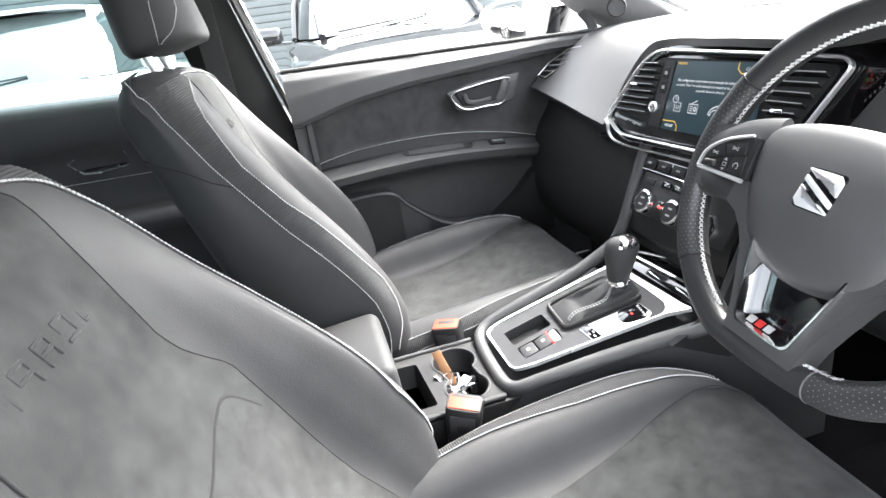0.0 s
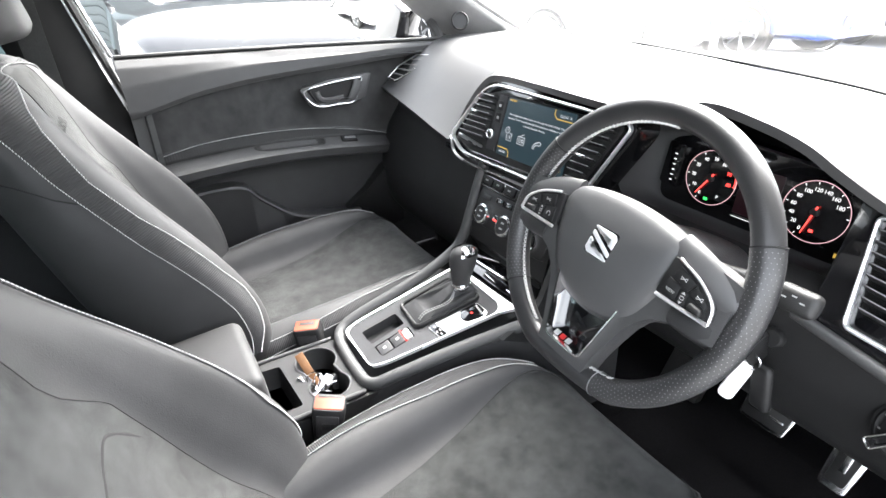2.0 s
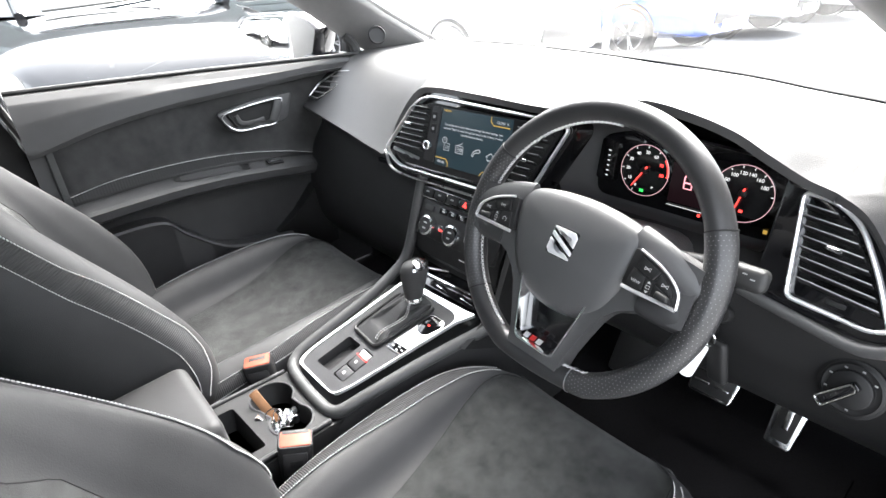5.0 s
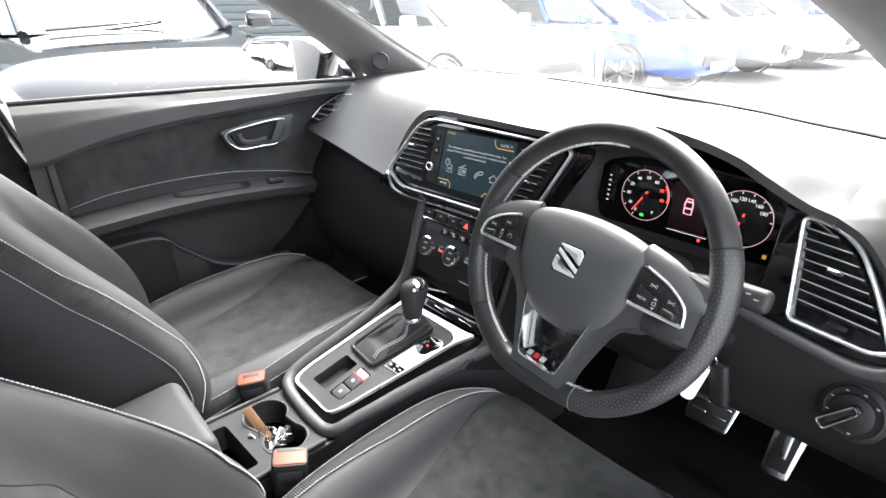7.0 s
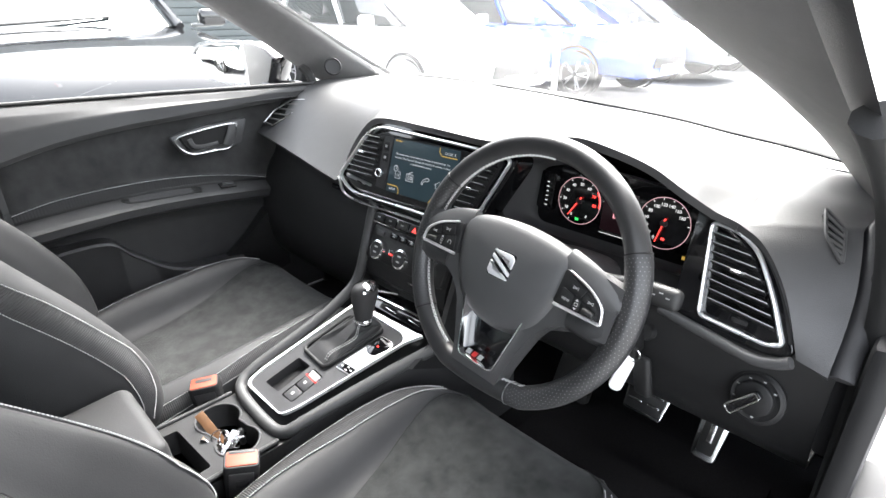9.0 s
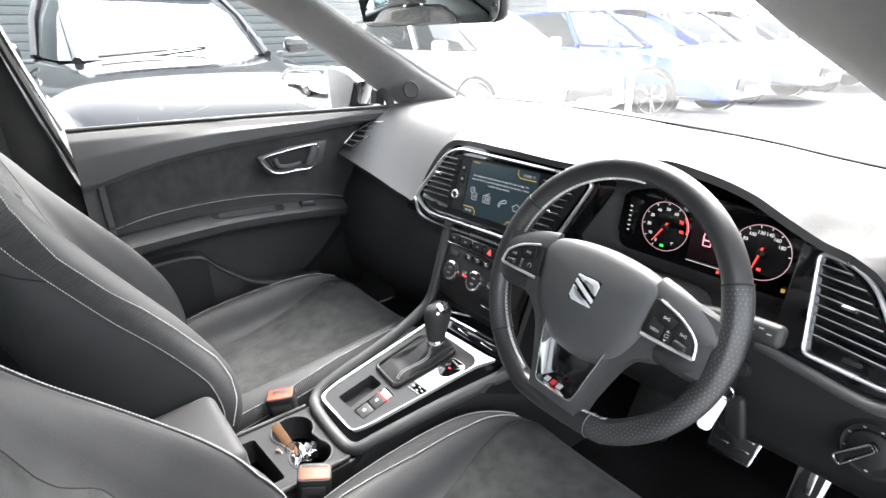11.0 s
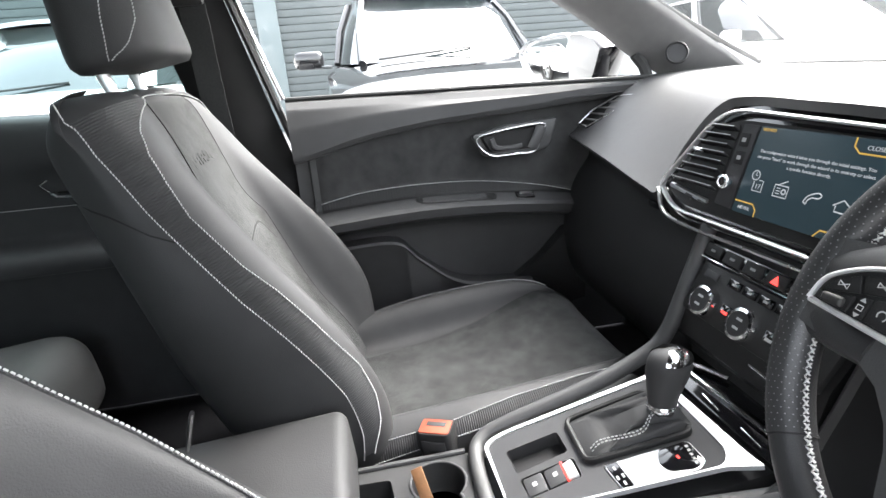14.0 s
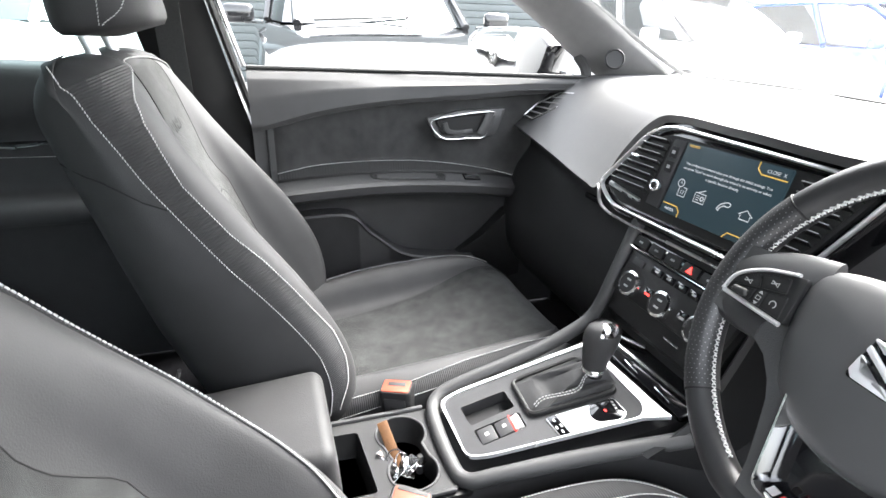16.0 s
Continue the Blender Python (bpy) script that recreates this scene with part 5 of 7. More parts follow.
def vent(parent, outline, m, slats, tilt, tab, depth=0.03, thumb=True):
    """An air vent: dark bowl, slanting slats and a bright tab."""
    out = round_poly(outline, 0.006, 4)
    xs, ys = [p[0] for p in out], [p[1] for p in out]
    v_ = part("air_vent", prism(out, 0.004, m @ Matrix.Translation((0, 0, -0.001)), 0.0), RUBBER, parent, "black air vent with slats")

    def span(y):
        hit = []
        for a, b in zip(out, out[1:] + out[:1]):
            if (a[1] - y) * (b[1] - y) < 0:
                hit.append(a[0] + (b[0] - a[0]) * (y - a[1]) / (b[1] - a[1]))
        return (min(hit), max(hit)) if len(hit) > 1 else None
    y0, y1 = min(ys), max(ys)
    for k in range(slats):
        y = y0 + (y1 - y0) * (k + 0.5) / slats
        sp = span(y)
        if not sp:
            continue
        a, b = sp[0] + 0.001, sp[1] - 0.001
        sl = part("slat", rbox((b - a, 0.0022, 0.012), m @ pose((a + b) / 2, y, 0.003, tilt, 0, 0), 0.0008, 1), HARD, v_)
        # A pale strip paints the lit front edge of the black slat.
        part("lit_slat_edge", rbox((b - a, 0.0017, 0.0012), m @ pose((a + b) / 2, y, 0.003, tilt, 0, 0) @ pose(0, 0, 0.0062), 0.0005, 1), SLAT_LIT, sl, "front edge coloured pale as if lit")
    part("tab", rbox((0.017, 0.0042, 0.008), m @ pose(tab[0], tab[1], 0.010, tilt, 0, 0), 0.0015), CHROME, v_, "bright vent tab")
    return v_


vent(unit, [(-0.175, -0.032), (-0.090, -0.036), (-0.080, 0.053), (-0.118, 0.053)], FACE @ Matrix.Translation((0, 0, 0.0025)), 8, -25, (-0.128, 0.014))
vent(unit, [(0.130, -0.048), (0.158, -0.050), (0.205, 0.047), (0.134, 0.050)], FACE @ Matrix.Translation((0, 0, 0.0025)), 8, -25, (0.156, -0.004))
part("vent_wheel", rbox((0.016, 0.006, 0.005), FACE @ pose(-0.132, -0.049, 0.003, 0, 0, -8), 0.002), RUBBER, unit)
for x0, x1, y0, y1 in ((-0.175, -0.098, -0.041, -0.056),):
    part("vent_shelf", sweep([FACE @ V(x0, y0, 0.002), FACE @ V(x1, y1 + 0.006, 0.002)], 0.004, 0.003, hint=FN, sides=6), SATIN, unit)

# climate panel
HV = basis((0.003, 0.10, 0.715), (1, 0, 0), (0, 0.5, 1))
HN = HV.to_3x3() @ V(0, 0, 1)
stack = part("stack_housing", rings([[V(x, y, z) for x, z in ((-w, z0), (w + 0.006, z0))] + [V(w + 0.006, y + 0.15, z0), V(-w, y + 0.15, z0)] for w, y, z0 in ((0.128, 0.125, 0.785), (0.124, 0.112, 0.735), (0.118, 0.078, 0.665), (0.115, 0.072, 0.62), (0.115, 0.105, 0.575), (0.12, 0.13, 0.52))]), HARD, dash, "black centre stack")
clim = part("climate_panel", prism(round_poly([(-0.106, -0.062), (0.112, -0.062), (0.118, 0.008), (-0.106, 0.008)], 0.006), 0.012, HV @ Matrix.Translation((0, 0, 0.006)), 0.0015), HARD, dash, "black climate control panel")
bar = part("switch_bar", prism(round_poly([(-0.116, 0.013), (0.118, 0.013), (0.12, 0.034), (-0.116, 0.034)], 0.003), 0.012, HV @ Matrix.Translation((0, 0, 0.009)), 0.001), GLOSS, dash, "row of gloss black switches")
part("bar_trim", sweep([HV @ V(x, y, 0.010) for x, y in ((-0.117, 0.035), (-0.117, 0.0118), (0.119, 0.0118))], 0.0016, 0.002, hint=HN, sides=6), CHROME, bar, "chrome edge")
for k in range(6):
    part("switch", rbox((0.030, 0.016, 0.003), HV @ pose(-0.096 + 0.036 * k, 0.0235, 0.0095), 0.001), HARD, bar)
    if k != 3:
        part("legend", rbox((0.008, 0.003, 0.0005), HV @ pose(-0.096 + 0.036 * k, 0.0235, 0.0113), 0), LEGEND, bar)
part("hazard_triangle", prism([(-0.006, -0.005), (0.006, -0.005), (0, 0.006)], 0.0006, HV @ Matrix.Translation((0.012, 0.0235, 0.0118))), RED_GLOW, bar, "red hazard warning triangle")
for x in (-0.068, 0.003, 0.076):
    kn = part("climate_knob", lathe([(0.0205, 0.0), (0.0205, 0.010), (0.0195, 0.013), (0.016, 0.0138), (0.0155, 0.0125), (0.001, 0.0125)], HV @ pose(x, -0.040, 0.006), 36), CHROME, clim, "chrome-ringed rotary knob")
    part("knob_face", lathe([(0.0152, 0.0), (0.0152, 0.0012), (0.001, 0.0014)], HV @ pose(x, -0.040, 0.0182), 28), HARD, kn)
    for dy in (-0.0055, 0.0055):
        part("legend", rbox((0.009, 0.003, 0.0004), HV @ pose(x, -0.040 + dy, 0.0198), 0), LEGEND, kn)
for k in range(4):
    b = part("climate_button", rbox((0.022, 0.011, 0.003), HV @ pose(-0.040 + 0.026 * k, -0.0035, 0.0065), 0.001), GLOSS, clim)
    part("legend", rbox((0.007, 0.003, 0.0005), HV @ pose(-0.040 + 0.026 * k, -0.0035, 0.0083), 0), LEGEND, b)
part("climate_button", rbox((0.026, 0.011, 0.003), HV @ pose(-0.082, -0.006, 0.0065), 0.004), GREYPL, clim)
for x in (-0.033, 0.040):
    b = part("climate_button", rbox((0.018, 0.012, 0.003), HV @ pose(x, -0.036, 0.0065), 0.001), GLOSS, clim)
    part("button_lamp", rbox((0.010, 0.0035, 0.0006), HV @ pose(x, -0.0395, 0.0083), 0), RED_GLOW if x < 0 else LEGEND, b)
part("storage_recess", rbox((0.20, 0.02, 0.06), pose(0.0, 0.094, 0.605), 0.006), RUBBER, dash, "dark storage recess")
part("recess_tab", rbox((0.03, 0.004, 0.004), pose(0.035, 0.076, 0.638), 0.001), CHROME, dash)

# instrument cluster
CL = basis((0.3615, 0.243, 0.836), (1, 0, 0), (0, 0.1, 1)) @ Matrix.Scale(1.035, 4)
CN = CL.to_3x3() @ V(0, 0, 1)
cluster = thing("instrument_cluster", (0.38, 0.22, 0.80), "instrument cluster with two round dials lit red and white", "instrument cluster")
lens = round_poly([(-0.153, -0.060), (0.116, -0.064), (0.126, 0.018), (0.105, 0.050), (-0.10, 0.055), (-0.156, 0.038)], 0.02, 6)
mouth = round_poly([(-0.188, -0.066), (0.110, -0.084), (0.144, -0.010), (0.130, 0.056), (-0.10, 0.074), (-0.200, 0.050)], [0.05, 0.04, 0.03, 0.03, 0.03, 0.03], 6)
part("binnacle", rings([[CL @ V(*p.lerp(q, f), z) for p, q in zip(lens, mouth)] for f, z in ((1.10, 0.052), (1.05, 0.0585), (1.0, 0.058), (0.93, 0.050), (0.80, 0.035), (0.62, 0.021), (0.42, 0.011), (0.2, 0.005), (0.0, 0.002), (-0.3, 0.0))], caps=(False, True)), DOORPL, cluster, "black bowl round the dials")
part("dial_board", prism(round_poly([(-0.152, -0.055), (0.122, -0.058), (0.128, 0.018), (0.105, 0.050), (-0.10, 0.055), (-0.155, 0.038)], 0.02, 5), 0.004, CL @ Matrix.Translation((0, 0, 0.004)), 0.001), GLOSS, cluster)
part("cluster_display", rbox((0.055, 0.066, 0.002), CL @ pose(-0.003, -0.005, 0.0045), 0.0005), glowing("dark_display", (0.012, 0.004, 0.006), 0.05), cluster, "dark display between the dials")
car2d = [(-0.010, -0.024), (0.010, -0.024), (0.011, 0.0), (0.007, 0.014), (-0.007, 0.014), (-0.011, 0.0)]
line2d([(p[0] * 0.55 - 0.004, p[1] * 0.6) for p in car2d], CL @ Matrix.Translation((0, 0, 0.006)), 0.0011, glowing("pink_legend", (0.9, 0.35, 0.4), 0.15), cluster, True, "car_symbol")
for y_, w_ in ((0.004, 0.009), (-0.006, 0.011)):
    line2d([(-0.004 - w_ / 2, y_), (-0.004 + w_ / 2, y_)], CL @ Matrix.Translation((0, 0, 0.006)), 0.0012, bpy.data.materials["pink_legend"], cluster, name="car_window")
line2d([(-0.03, -0.043), (0.03, -0.043)], CL @ Matrix.Translation((0, 0, 0.006)), 0.0005, WHITE_GLOW, cluster, name="display_line")
line2d([(0.018, -0.048), (0.022, -0.048)], CL @ Matrix.Translation((0, 0, 0.006)), 0.0022, RED_GLOW, cluster, name="warning_lamp")
for cx, marks, red in ((-0.073, ["0", "10", "20", "30", "40", "50", "60", "70", "80"], 7), (0.070, ["0", "20", "40", "60", "80", "100", "120", "140", "160", "180", ""], 99)):
    D = CL @ Matrix.Translation((cx, -0.002, 0.005))
    dial = part("dial", lathe([(0.040, -0.002), (0.040, 0.0015), (0.0385, 0.002), (0.0383, 0.0006), (0.001, 0.0006)], D, 40), GLOSS, cluster, "round dial")
    ring = circ(0, 0, 0.0388, 60)
    line2d(ring, D @ Matrix.Translation((0, 0, 0.002)), 0.00045, glowing("ring_light", (0.8, 0.48, 0.52), 0.09), dial, True, "dial_ring")
    n = len(marks)
    a_of = lambda k: radians(245 - (250 / (n - 1) if red < 99 else 24.0) * k)
    for k, t in enumerate(marks):
        a = a_of(k)
        c, s = math.cos(a), math.sin(a)
        mt = RED_GLOW if k >= red else WHITE_GLOW
        line2d([(0.0345 * c, 0.0345 * s), (0.0375 * c, 0.0375 * s)], D @ Matrix.Translation((0, 0, 0.0012)), 0.0006, mt, dial, name="tick")
        if t:
            lettering(t, 0.0068, D @ Matrix.Translation((0.0275 * c, 0.0275 * s, 0.0012)), mt, dial)
    if red < 99:
        line2d([(0.0368 * math.cos(a_of(7 + q / 6) + 0.15), 0.0368 * math.sin(a_of(7 + q / 6) + 0.15)) for q in range(9)], D @ Matrix.Translation((0, 0, 0.0013)), 0.0012, RED_GLOW, dial, name="red_band")
        lettering("P", 0.0065, D @ Matrix.Translation((0.016, -0.024, 0.0012)), WHITE_GLOW, dial)
        line2d([(-0.003, -0.031), (0.003, -0.031)], D @ Matrix.Translation((0, 0, 0.0012)), 0.0022, GREEN_GLOW, dial, name="green_lamp")
    else:
        line2d([(0.0, -0.024), (0.005, -0.024)], D @ Matrix.Translation((0, 0, 0.0012)), 0.0020, RED_GLOW, dial, name="red_lamp")
        line2d([(0.036, -0.043), (0.041, -0.043)], D @ Matrix.Translation((0, 0, 0.0012)), 0.0028, AMBER_GLOW, dial, name="amber_lamp")
    na = radians(238) if red < 99 else radians(256)
    part("needle", sweep([D @ V(-0.008 * math.cos(na), -0.008 * math.sin(na), 0.004), D @ V(0.031 * math.cos(na), 0.031 * math.sin(na), 0.004)], lambda k: 0.0014 - 0.0007 * k, 0.0008, hint=CN, sides=6), RED_GLOW, dial, "red needle")
    part("needle_cap", lathe([(0.0055, 0.001), (0.0052, 0.004), (0.003, 0.0052), (0.0005, 0.0052)], D, 20), HARD, dial)
gl = part("gauge_strip", prism(round_poly([(-0.154, -0.030), (-0.122, -0.032), (-0.120, 0.034), (-0.150, 0.036)], 0.006), 0.006, CL @ Matrix.Translation((0, 0, 0.009)), 0.001), GLOSS, cluster, "small gauge strip")
for k in range(7):
    line2d([(-0.136, -0.022 + 0.008 * k), (-0.132 - (0.004 if k == 6 else 0), -0.022 + 0.008 * k)], CL @ Matrix.Translation((0, 0, 0.0095)), 0.0008, RED_GLOW if k == 6 else WHITE_GLOW, gl, name="tick")

# driver's side vent, light switch and corner vents
RV = basis((0.585, 0.12, 0.83), (1, -0.25, 0), (0, 0.35, 1))
RN = RV.to_3x3() @ V(0, 0, 1)
side = part("side_vent_panel", prism(round_poly([(-0.078, -0.070), (0.040, -0.070), (0.074, -0.060), (0.079, -0.050), (0.048, 0.002), (0.004, 0.048), (-0.036, 0.063), (-0.092, 0.070)], [0.01, 0.03, 0.008, 0.008, 0.05, 0.03, 0.03, 0.01], 5), 0.05, RV @ Matrix.Translation((0, 0, -0.004)), 0.003), GLOSS, dash, "gloss black panel round the side vent")
vo2 = round_poly([(-0.036, -0.058), (0.050, -0.055), (0.066, -0.047), (0.034, 0.003), (0.001, 0.043), (-0.030, 0.058), (-0.066, 0.059)], [0.008, 0.008, 0.006, 0.04, 0.03, 0.02, 0.010], 5)
part("silver_frame", sweep([RV @ V(p[0], p[1], -0.002) for p in vo2], 0.0028, 0.004, hint=RN, closed=True, sides=8), BRIGHT, side, "silver trim round the side vent")
vent(side, [(-0.031, -0.040), (0.056, -0.038), (0.024, 0.006), (-0.004, 0.036), (-0.030, 0.049), (-0.060, 0.050)], RV @ Matrix.Translation((0, 0, -0.003)), 8, -25, (-0.008, 0.010))
part("vent_lip", sweep(cr([RV @ V(x, y, 0.0) for x, y in ((-0.086, -0.074), (-0.02, -0.076), (0.040, -0.077), (0.066, -0.070), (0.082, -0.060))], 6), 0.007, 0.008, hint=RN, sides=12), SOFT, dash, "rounded lip under the side vent")
part("vent_wheel", rbox((0.022, 0.007, 0.005), RV @ pose(0.012, -0.044, -0.006, 0, 0, 4), 0.002), RUBBER, side)
LP = basis((0.632, 0.116, 0.688), (1, -0.15, 0), (0, 0.25, 1)) @ Matrix.Scale(0.93, 4)
sw = part("light_switch", lathe([(0.034, -0.006), (0.034, 0.002), (0.031, 0.004), (0.0295, 0.003), (0.024, 0.003), (0.0235, 0.008), (0.021, 0.0095), (0.001, 0.0095)], LP, 36), HARD, dash, "round headlight switch")
part("switch_bezel", lathe([(0.0335, -0.012), (0.0370, -0.004), (0.0370, 0.001), (0.0342, 0.002), (0.034, 0.0)], LP, 40), HARD, sw)
GRIP = LP @ pose(-0.005, -0.004, 0.0100, 0, 0, 52)
grip = part("switch_grip", prism(round_poly([(-0.028, -0.0075), (0.020, -0.0060), (0.020, 0.0060), (-0.028, 0.0075)], 0.004, 4), 0.014, GRIP @ Matrix.Translation((0, 0, 0.007)), 0.002), GLOSS, sw, "gloss black turning lever")
part("grip_edge", sweep([GRIP @ V(p[0], p[1], 0.0135) for p in round_poly([(-0.027, -0.0065), (0.019, -0.0050), (0.019, 0.0050), (-0.027, 0.0065)], 0.0035, 4)], 0.0012, 0.0010, hint=LP.to_3x3() @ V(0, 0, 1), closed=True, sides=6), CHROME, grip, "chrome outline of the lever")
for k in range(7):
    a = radians(40 + 40 * k)
    part("legend", rbox((0.0035, 0.002, 0.0005), LP @ pose(0.0268 * math.cos(a), 0.0268 * math.sin(a), 0.0034), 0), LEGEND, sw)


def corner_vent(left, right, n, material, count, lift, slant=0.0):
    """A side window vent in the pad's end, with slats between two edges."""
    left, right, n = [Vector(p) for p in left], [Vector(p) for p in right], Vector(n).normalized()
    loop = left + right[-2:0:-1] if left[0] == right[0] else left + right[-2::-1]
    mid = sum(loop, V(0, 0, 0)) / len(loop) + n * lift
    m = basis(mid, right[1] - left[1], n.cross(right[1] - left[1]))
    flat = lambda p: (m.inverted() @ p).to_2d()
    out = round_poly([flat(p) for p in loop], 0.004, 3)
    # Matt black face imitates the shaded depth between slats; the pad is uncut.
    v_ = part("corner_vent", prism(out, 0.03, m, 0.001), PILLAR_BLACK, dash, "small side window vent with slats")
    part("vent_rim", sweep([m @ V(p[0], p[1], 0.0008) for p in out], 0.0022, 0.002, hint=n, closed=True, sides=6), material, v_)
    along = lambda pts, q: pts[min(int(q * (len(pts) - 1)), len(pts) - 2)].lerp(pts[min(int(q * (len(pts) - 1)), len(pts) - 2) + 1], q * (len(pts) - 1) - min(int(q * (len(pts) - 1)), len(pts) - 2))
    for k in range(count):
        q = (k + 0.7) / (count + 0.5)
        p0, p1 = flat(along(left, max(q - slant * 0.35, 0.0))), flat(along(right, min(q + slant, 1.0)))
        part("slat", rbox(((p1 - p0).length * 0.92, 0.0046, 0.003), m @ pose((p0.x + p1.x) / 2, (p0.y + p1.y) / 2, 0.001, 0, 0, math.degrees(math.atan2(p1.y - p0.y, p1.x - p0.x))), 0.0008, 1), SOFT if material is SOFT else PILLAR, v_)


corner_vent([(0.627, 0.218, 0.9054), (0.6413, 0.1817, 0.8918), (0.6663, 0.1595, 0.8683)], [(0.6555, 0.2005, 0.8967), (0.6622, 0.179, 0.8831), (0.6663, 0.1595, 0.8683)], (0.29, -0.45, 0.84), SOFT, 6, 0.004)
corner_vent([(-0.700, 0.186, 0.836), (-0.702, 0.222, 0.863), (-0.664, 0.262, 0.893), (-0.604, 0.270, 0.898)], [(-0.700, 0.186, 0.836), (-0.655, 0.184, 0.833), (-0.612, 0.226, 0.865), (-0.604, 0.270, 0.898)], (0, -0.61, 0.79), SATIN, 7, 0.006, 0.26)

# pedals
for nm, x, w, z, y, tag_ in (("brake_pedal", 0.408, 0.095, 0.395, 0.385, "brake pedal of brushed metal with rubber strips"), ("accelerator_pedal", 0.540, 0.058, 0.39, 0.385, "accelerator pedal of brushed metal with rubber strip")):
    t = thing(nm, (x, y, FLOOR), tag_, "pedal")
    h = 0.075 if w > 0.06 else 0.115
    PM = basis((x, y, z), (1, 0, 0), (0, 0.55, 1))
    shape = round_poly([(-w / 2 + 0.004, -h / 2), (w / 2 - 0.010, -h / 2), (w / 2, h / 2), (-w / 2, h / 2)], 0.010)
    part("pedal_plate", prism(shape, 0.010, PM, 0.003), SATIN, t, "brushed steel plate")
    if w > 0.06:
        part("rubber_pad", prism(round_poly([(-0.040, -0.030), (0.034, -0.030), (0.040, 0.030), (-0.042, 0.030)], 0.006), 0.003, PM @ Matrix.Translation((0, 0, 0.002)), 0.0008), RUBBER, t, "black rubber pad")
        for cx, cy, wd in ((-0.021, 0.012, 0.028), (0.019, 0.012, 0.028), (-0.021, -0.010, 0.028), (0.017, -0.010, 0.026)):
            part("steel_strip", rbox((wd, 0.005, 0.003), PM @ pose(cx, cy, 0.0028), 0.001), SATIN, t, "raised steel strip")
    else:
        part("rubber_pad", prism(round_poly([(-0.017, -0.044), (0.013, -0.044), (0.018, 0.046), (-0.018, 0.046)], 0.005), 0.003, PM @ Matrix.Translation((0, 0, 0.002)), 0.0008), RUBBER, t, "black rubber pad")
        part("steel_strip", rbox((0.011, 0.052, 0.003), PM @ pose(0, 0.006, 0.0028), 0.001), SATIN, t, "raised steel strip")
    part("pedal_arm", sweep([PM @ V(0, h * 0.3, -0.008), (x, y + 0.10, z + 0.10), (x, 0.58, z + 0.2)], 0.008, 0.012, sides=8), RUBBER, t)
foot = thing("footrest", (0.22, 0.45, FLOOR), "black footrest and carpeted footwell", "footrest")
part("pad", rbox((0.10, 0.03, 0.22), pose(0.21, 0.47, 0.36) @ pose(0, 0, 0, -28, 0, 0), 0.01), RUBBER, foot)
tagged(part("floor_mat", rbox((0.46, 0.52, 0.012), pose(0.42, 0.20, FLOOR + 0.006), 0.005), CARPET), "black carpet floor mat under the pedals", "floor mat")

# ---- centre console ----
console = thing("centre_console", (-0.03, -0.1, FLOOR), "grey and black centre console with silver trim", "console")
CP = basis((-0.035, -0.22, 0.490), (1, 0, 0), (0, 1, 0.33))
CPN = CP.to_3x3() @ V(0, 0, 1)
secs = [(-0.80, -0.075, 0.075, 0.42), (-0.40, -0.085, 0.085, 0.43), (-0.262, -0.085, 0.085, 0.430), (-0.250, -0.090, 0.092, 0.462), (-0.235, -0.095, 0.096, 0.468), (0.06, -0.122, 0.146, 0.558), (0.12, -0.125, 0.152, 0.570), (0.30, -0.128, 0.155, 0.575)]
part("console_body", rings([[V(-0.035 + a + 0.008, y, z), V(-0.035 + a, y, z - 0.012), V(-0.035 + a - 0.012, y, FLOOR), V(-0.035 + b + 0.012, y, FLOOR), V(-0.035 + b, y, z - 0.012), V(-0.035 + b - 0.008, y, z)] for y, a, b, z in secs]), CONSOLE, console, "black tapering console body")


tray1 = round_poly([(-0.040, 0.020), (-0.033, 0.094), (0.006, 0.094), (0.003, 0.022)][::-1], 0.005, 3)
tray2 = round_poly([(0.014, 0.022), (0.019, 0.095), (0.051, 0.093), (0.047, 0.024)][::-1], 0.005, 3)
gait = round_poly([(-0.041, 0.112), (-0.028, 0.222), (0.066, 0.234), (0.038, 0.106)][::-1], 0.012, 4)
rim_out = [(-0.067, 0.0), (-0.071, 0.030), (-0.046, 0.250), (0.105, 0.248), (0.122, 0.234), (0.066, 0.026), (0.052, -0.002)]
top_out = round_poly(rim_out[::-1], [0.012, 0.02, 0.022, 0.02, 0.01, 0.02, 0.022], 5)
part("top_plate", holed(top_out, [tray1, tray2, gait], 0.006, CP @ Matrix.Translation((0, 0, 0.001))), GREYPL, console, "grey console top plate")
part("tray", bowl(tray1, 0.035, CP @ Matrix.Translation((0, 0, 0.0012))), CONSOLE, console, "dark open tray")
part("tray", bowl(tray2, 0.028, CP @ Matrix.Translation((0, 0, 0.0012))), CONSOLE, console, "dark open tray")
frame_out = round_poly([(-0.0725, -0.0055), (-0.0768, 0.030), (-0.0525, 0.2575), (0.128, 0.263), (0.144, 0.266), (0.1250, 0.234), (0.0680, 0.024), (0.0540, -0.0045)][::-1], [0.014, 0.022, 0.004, 0.004, 0.012, 0.01, 0.02, 0.026], 5)
part("silver_frame", holed(frame_out, [[p.lerp(V(0.02, 0.12), -0.004) for p in top_out]], 0.007, CP @ Matrix.Translation((0, 0, 0.0032))), BRIGHT, console, "broad silver trim round the console top")
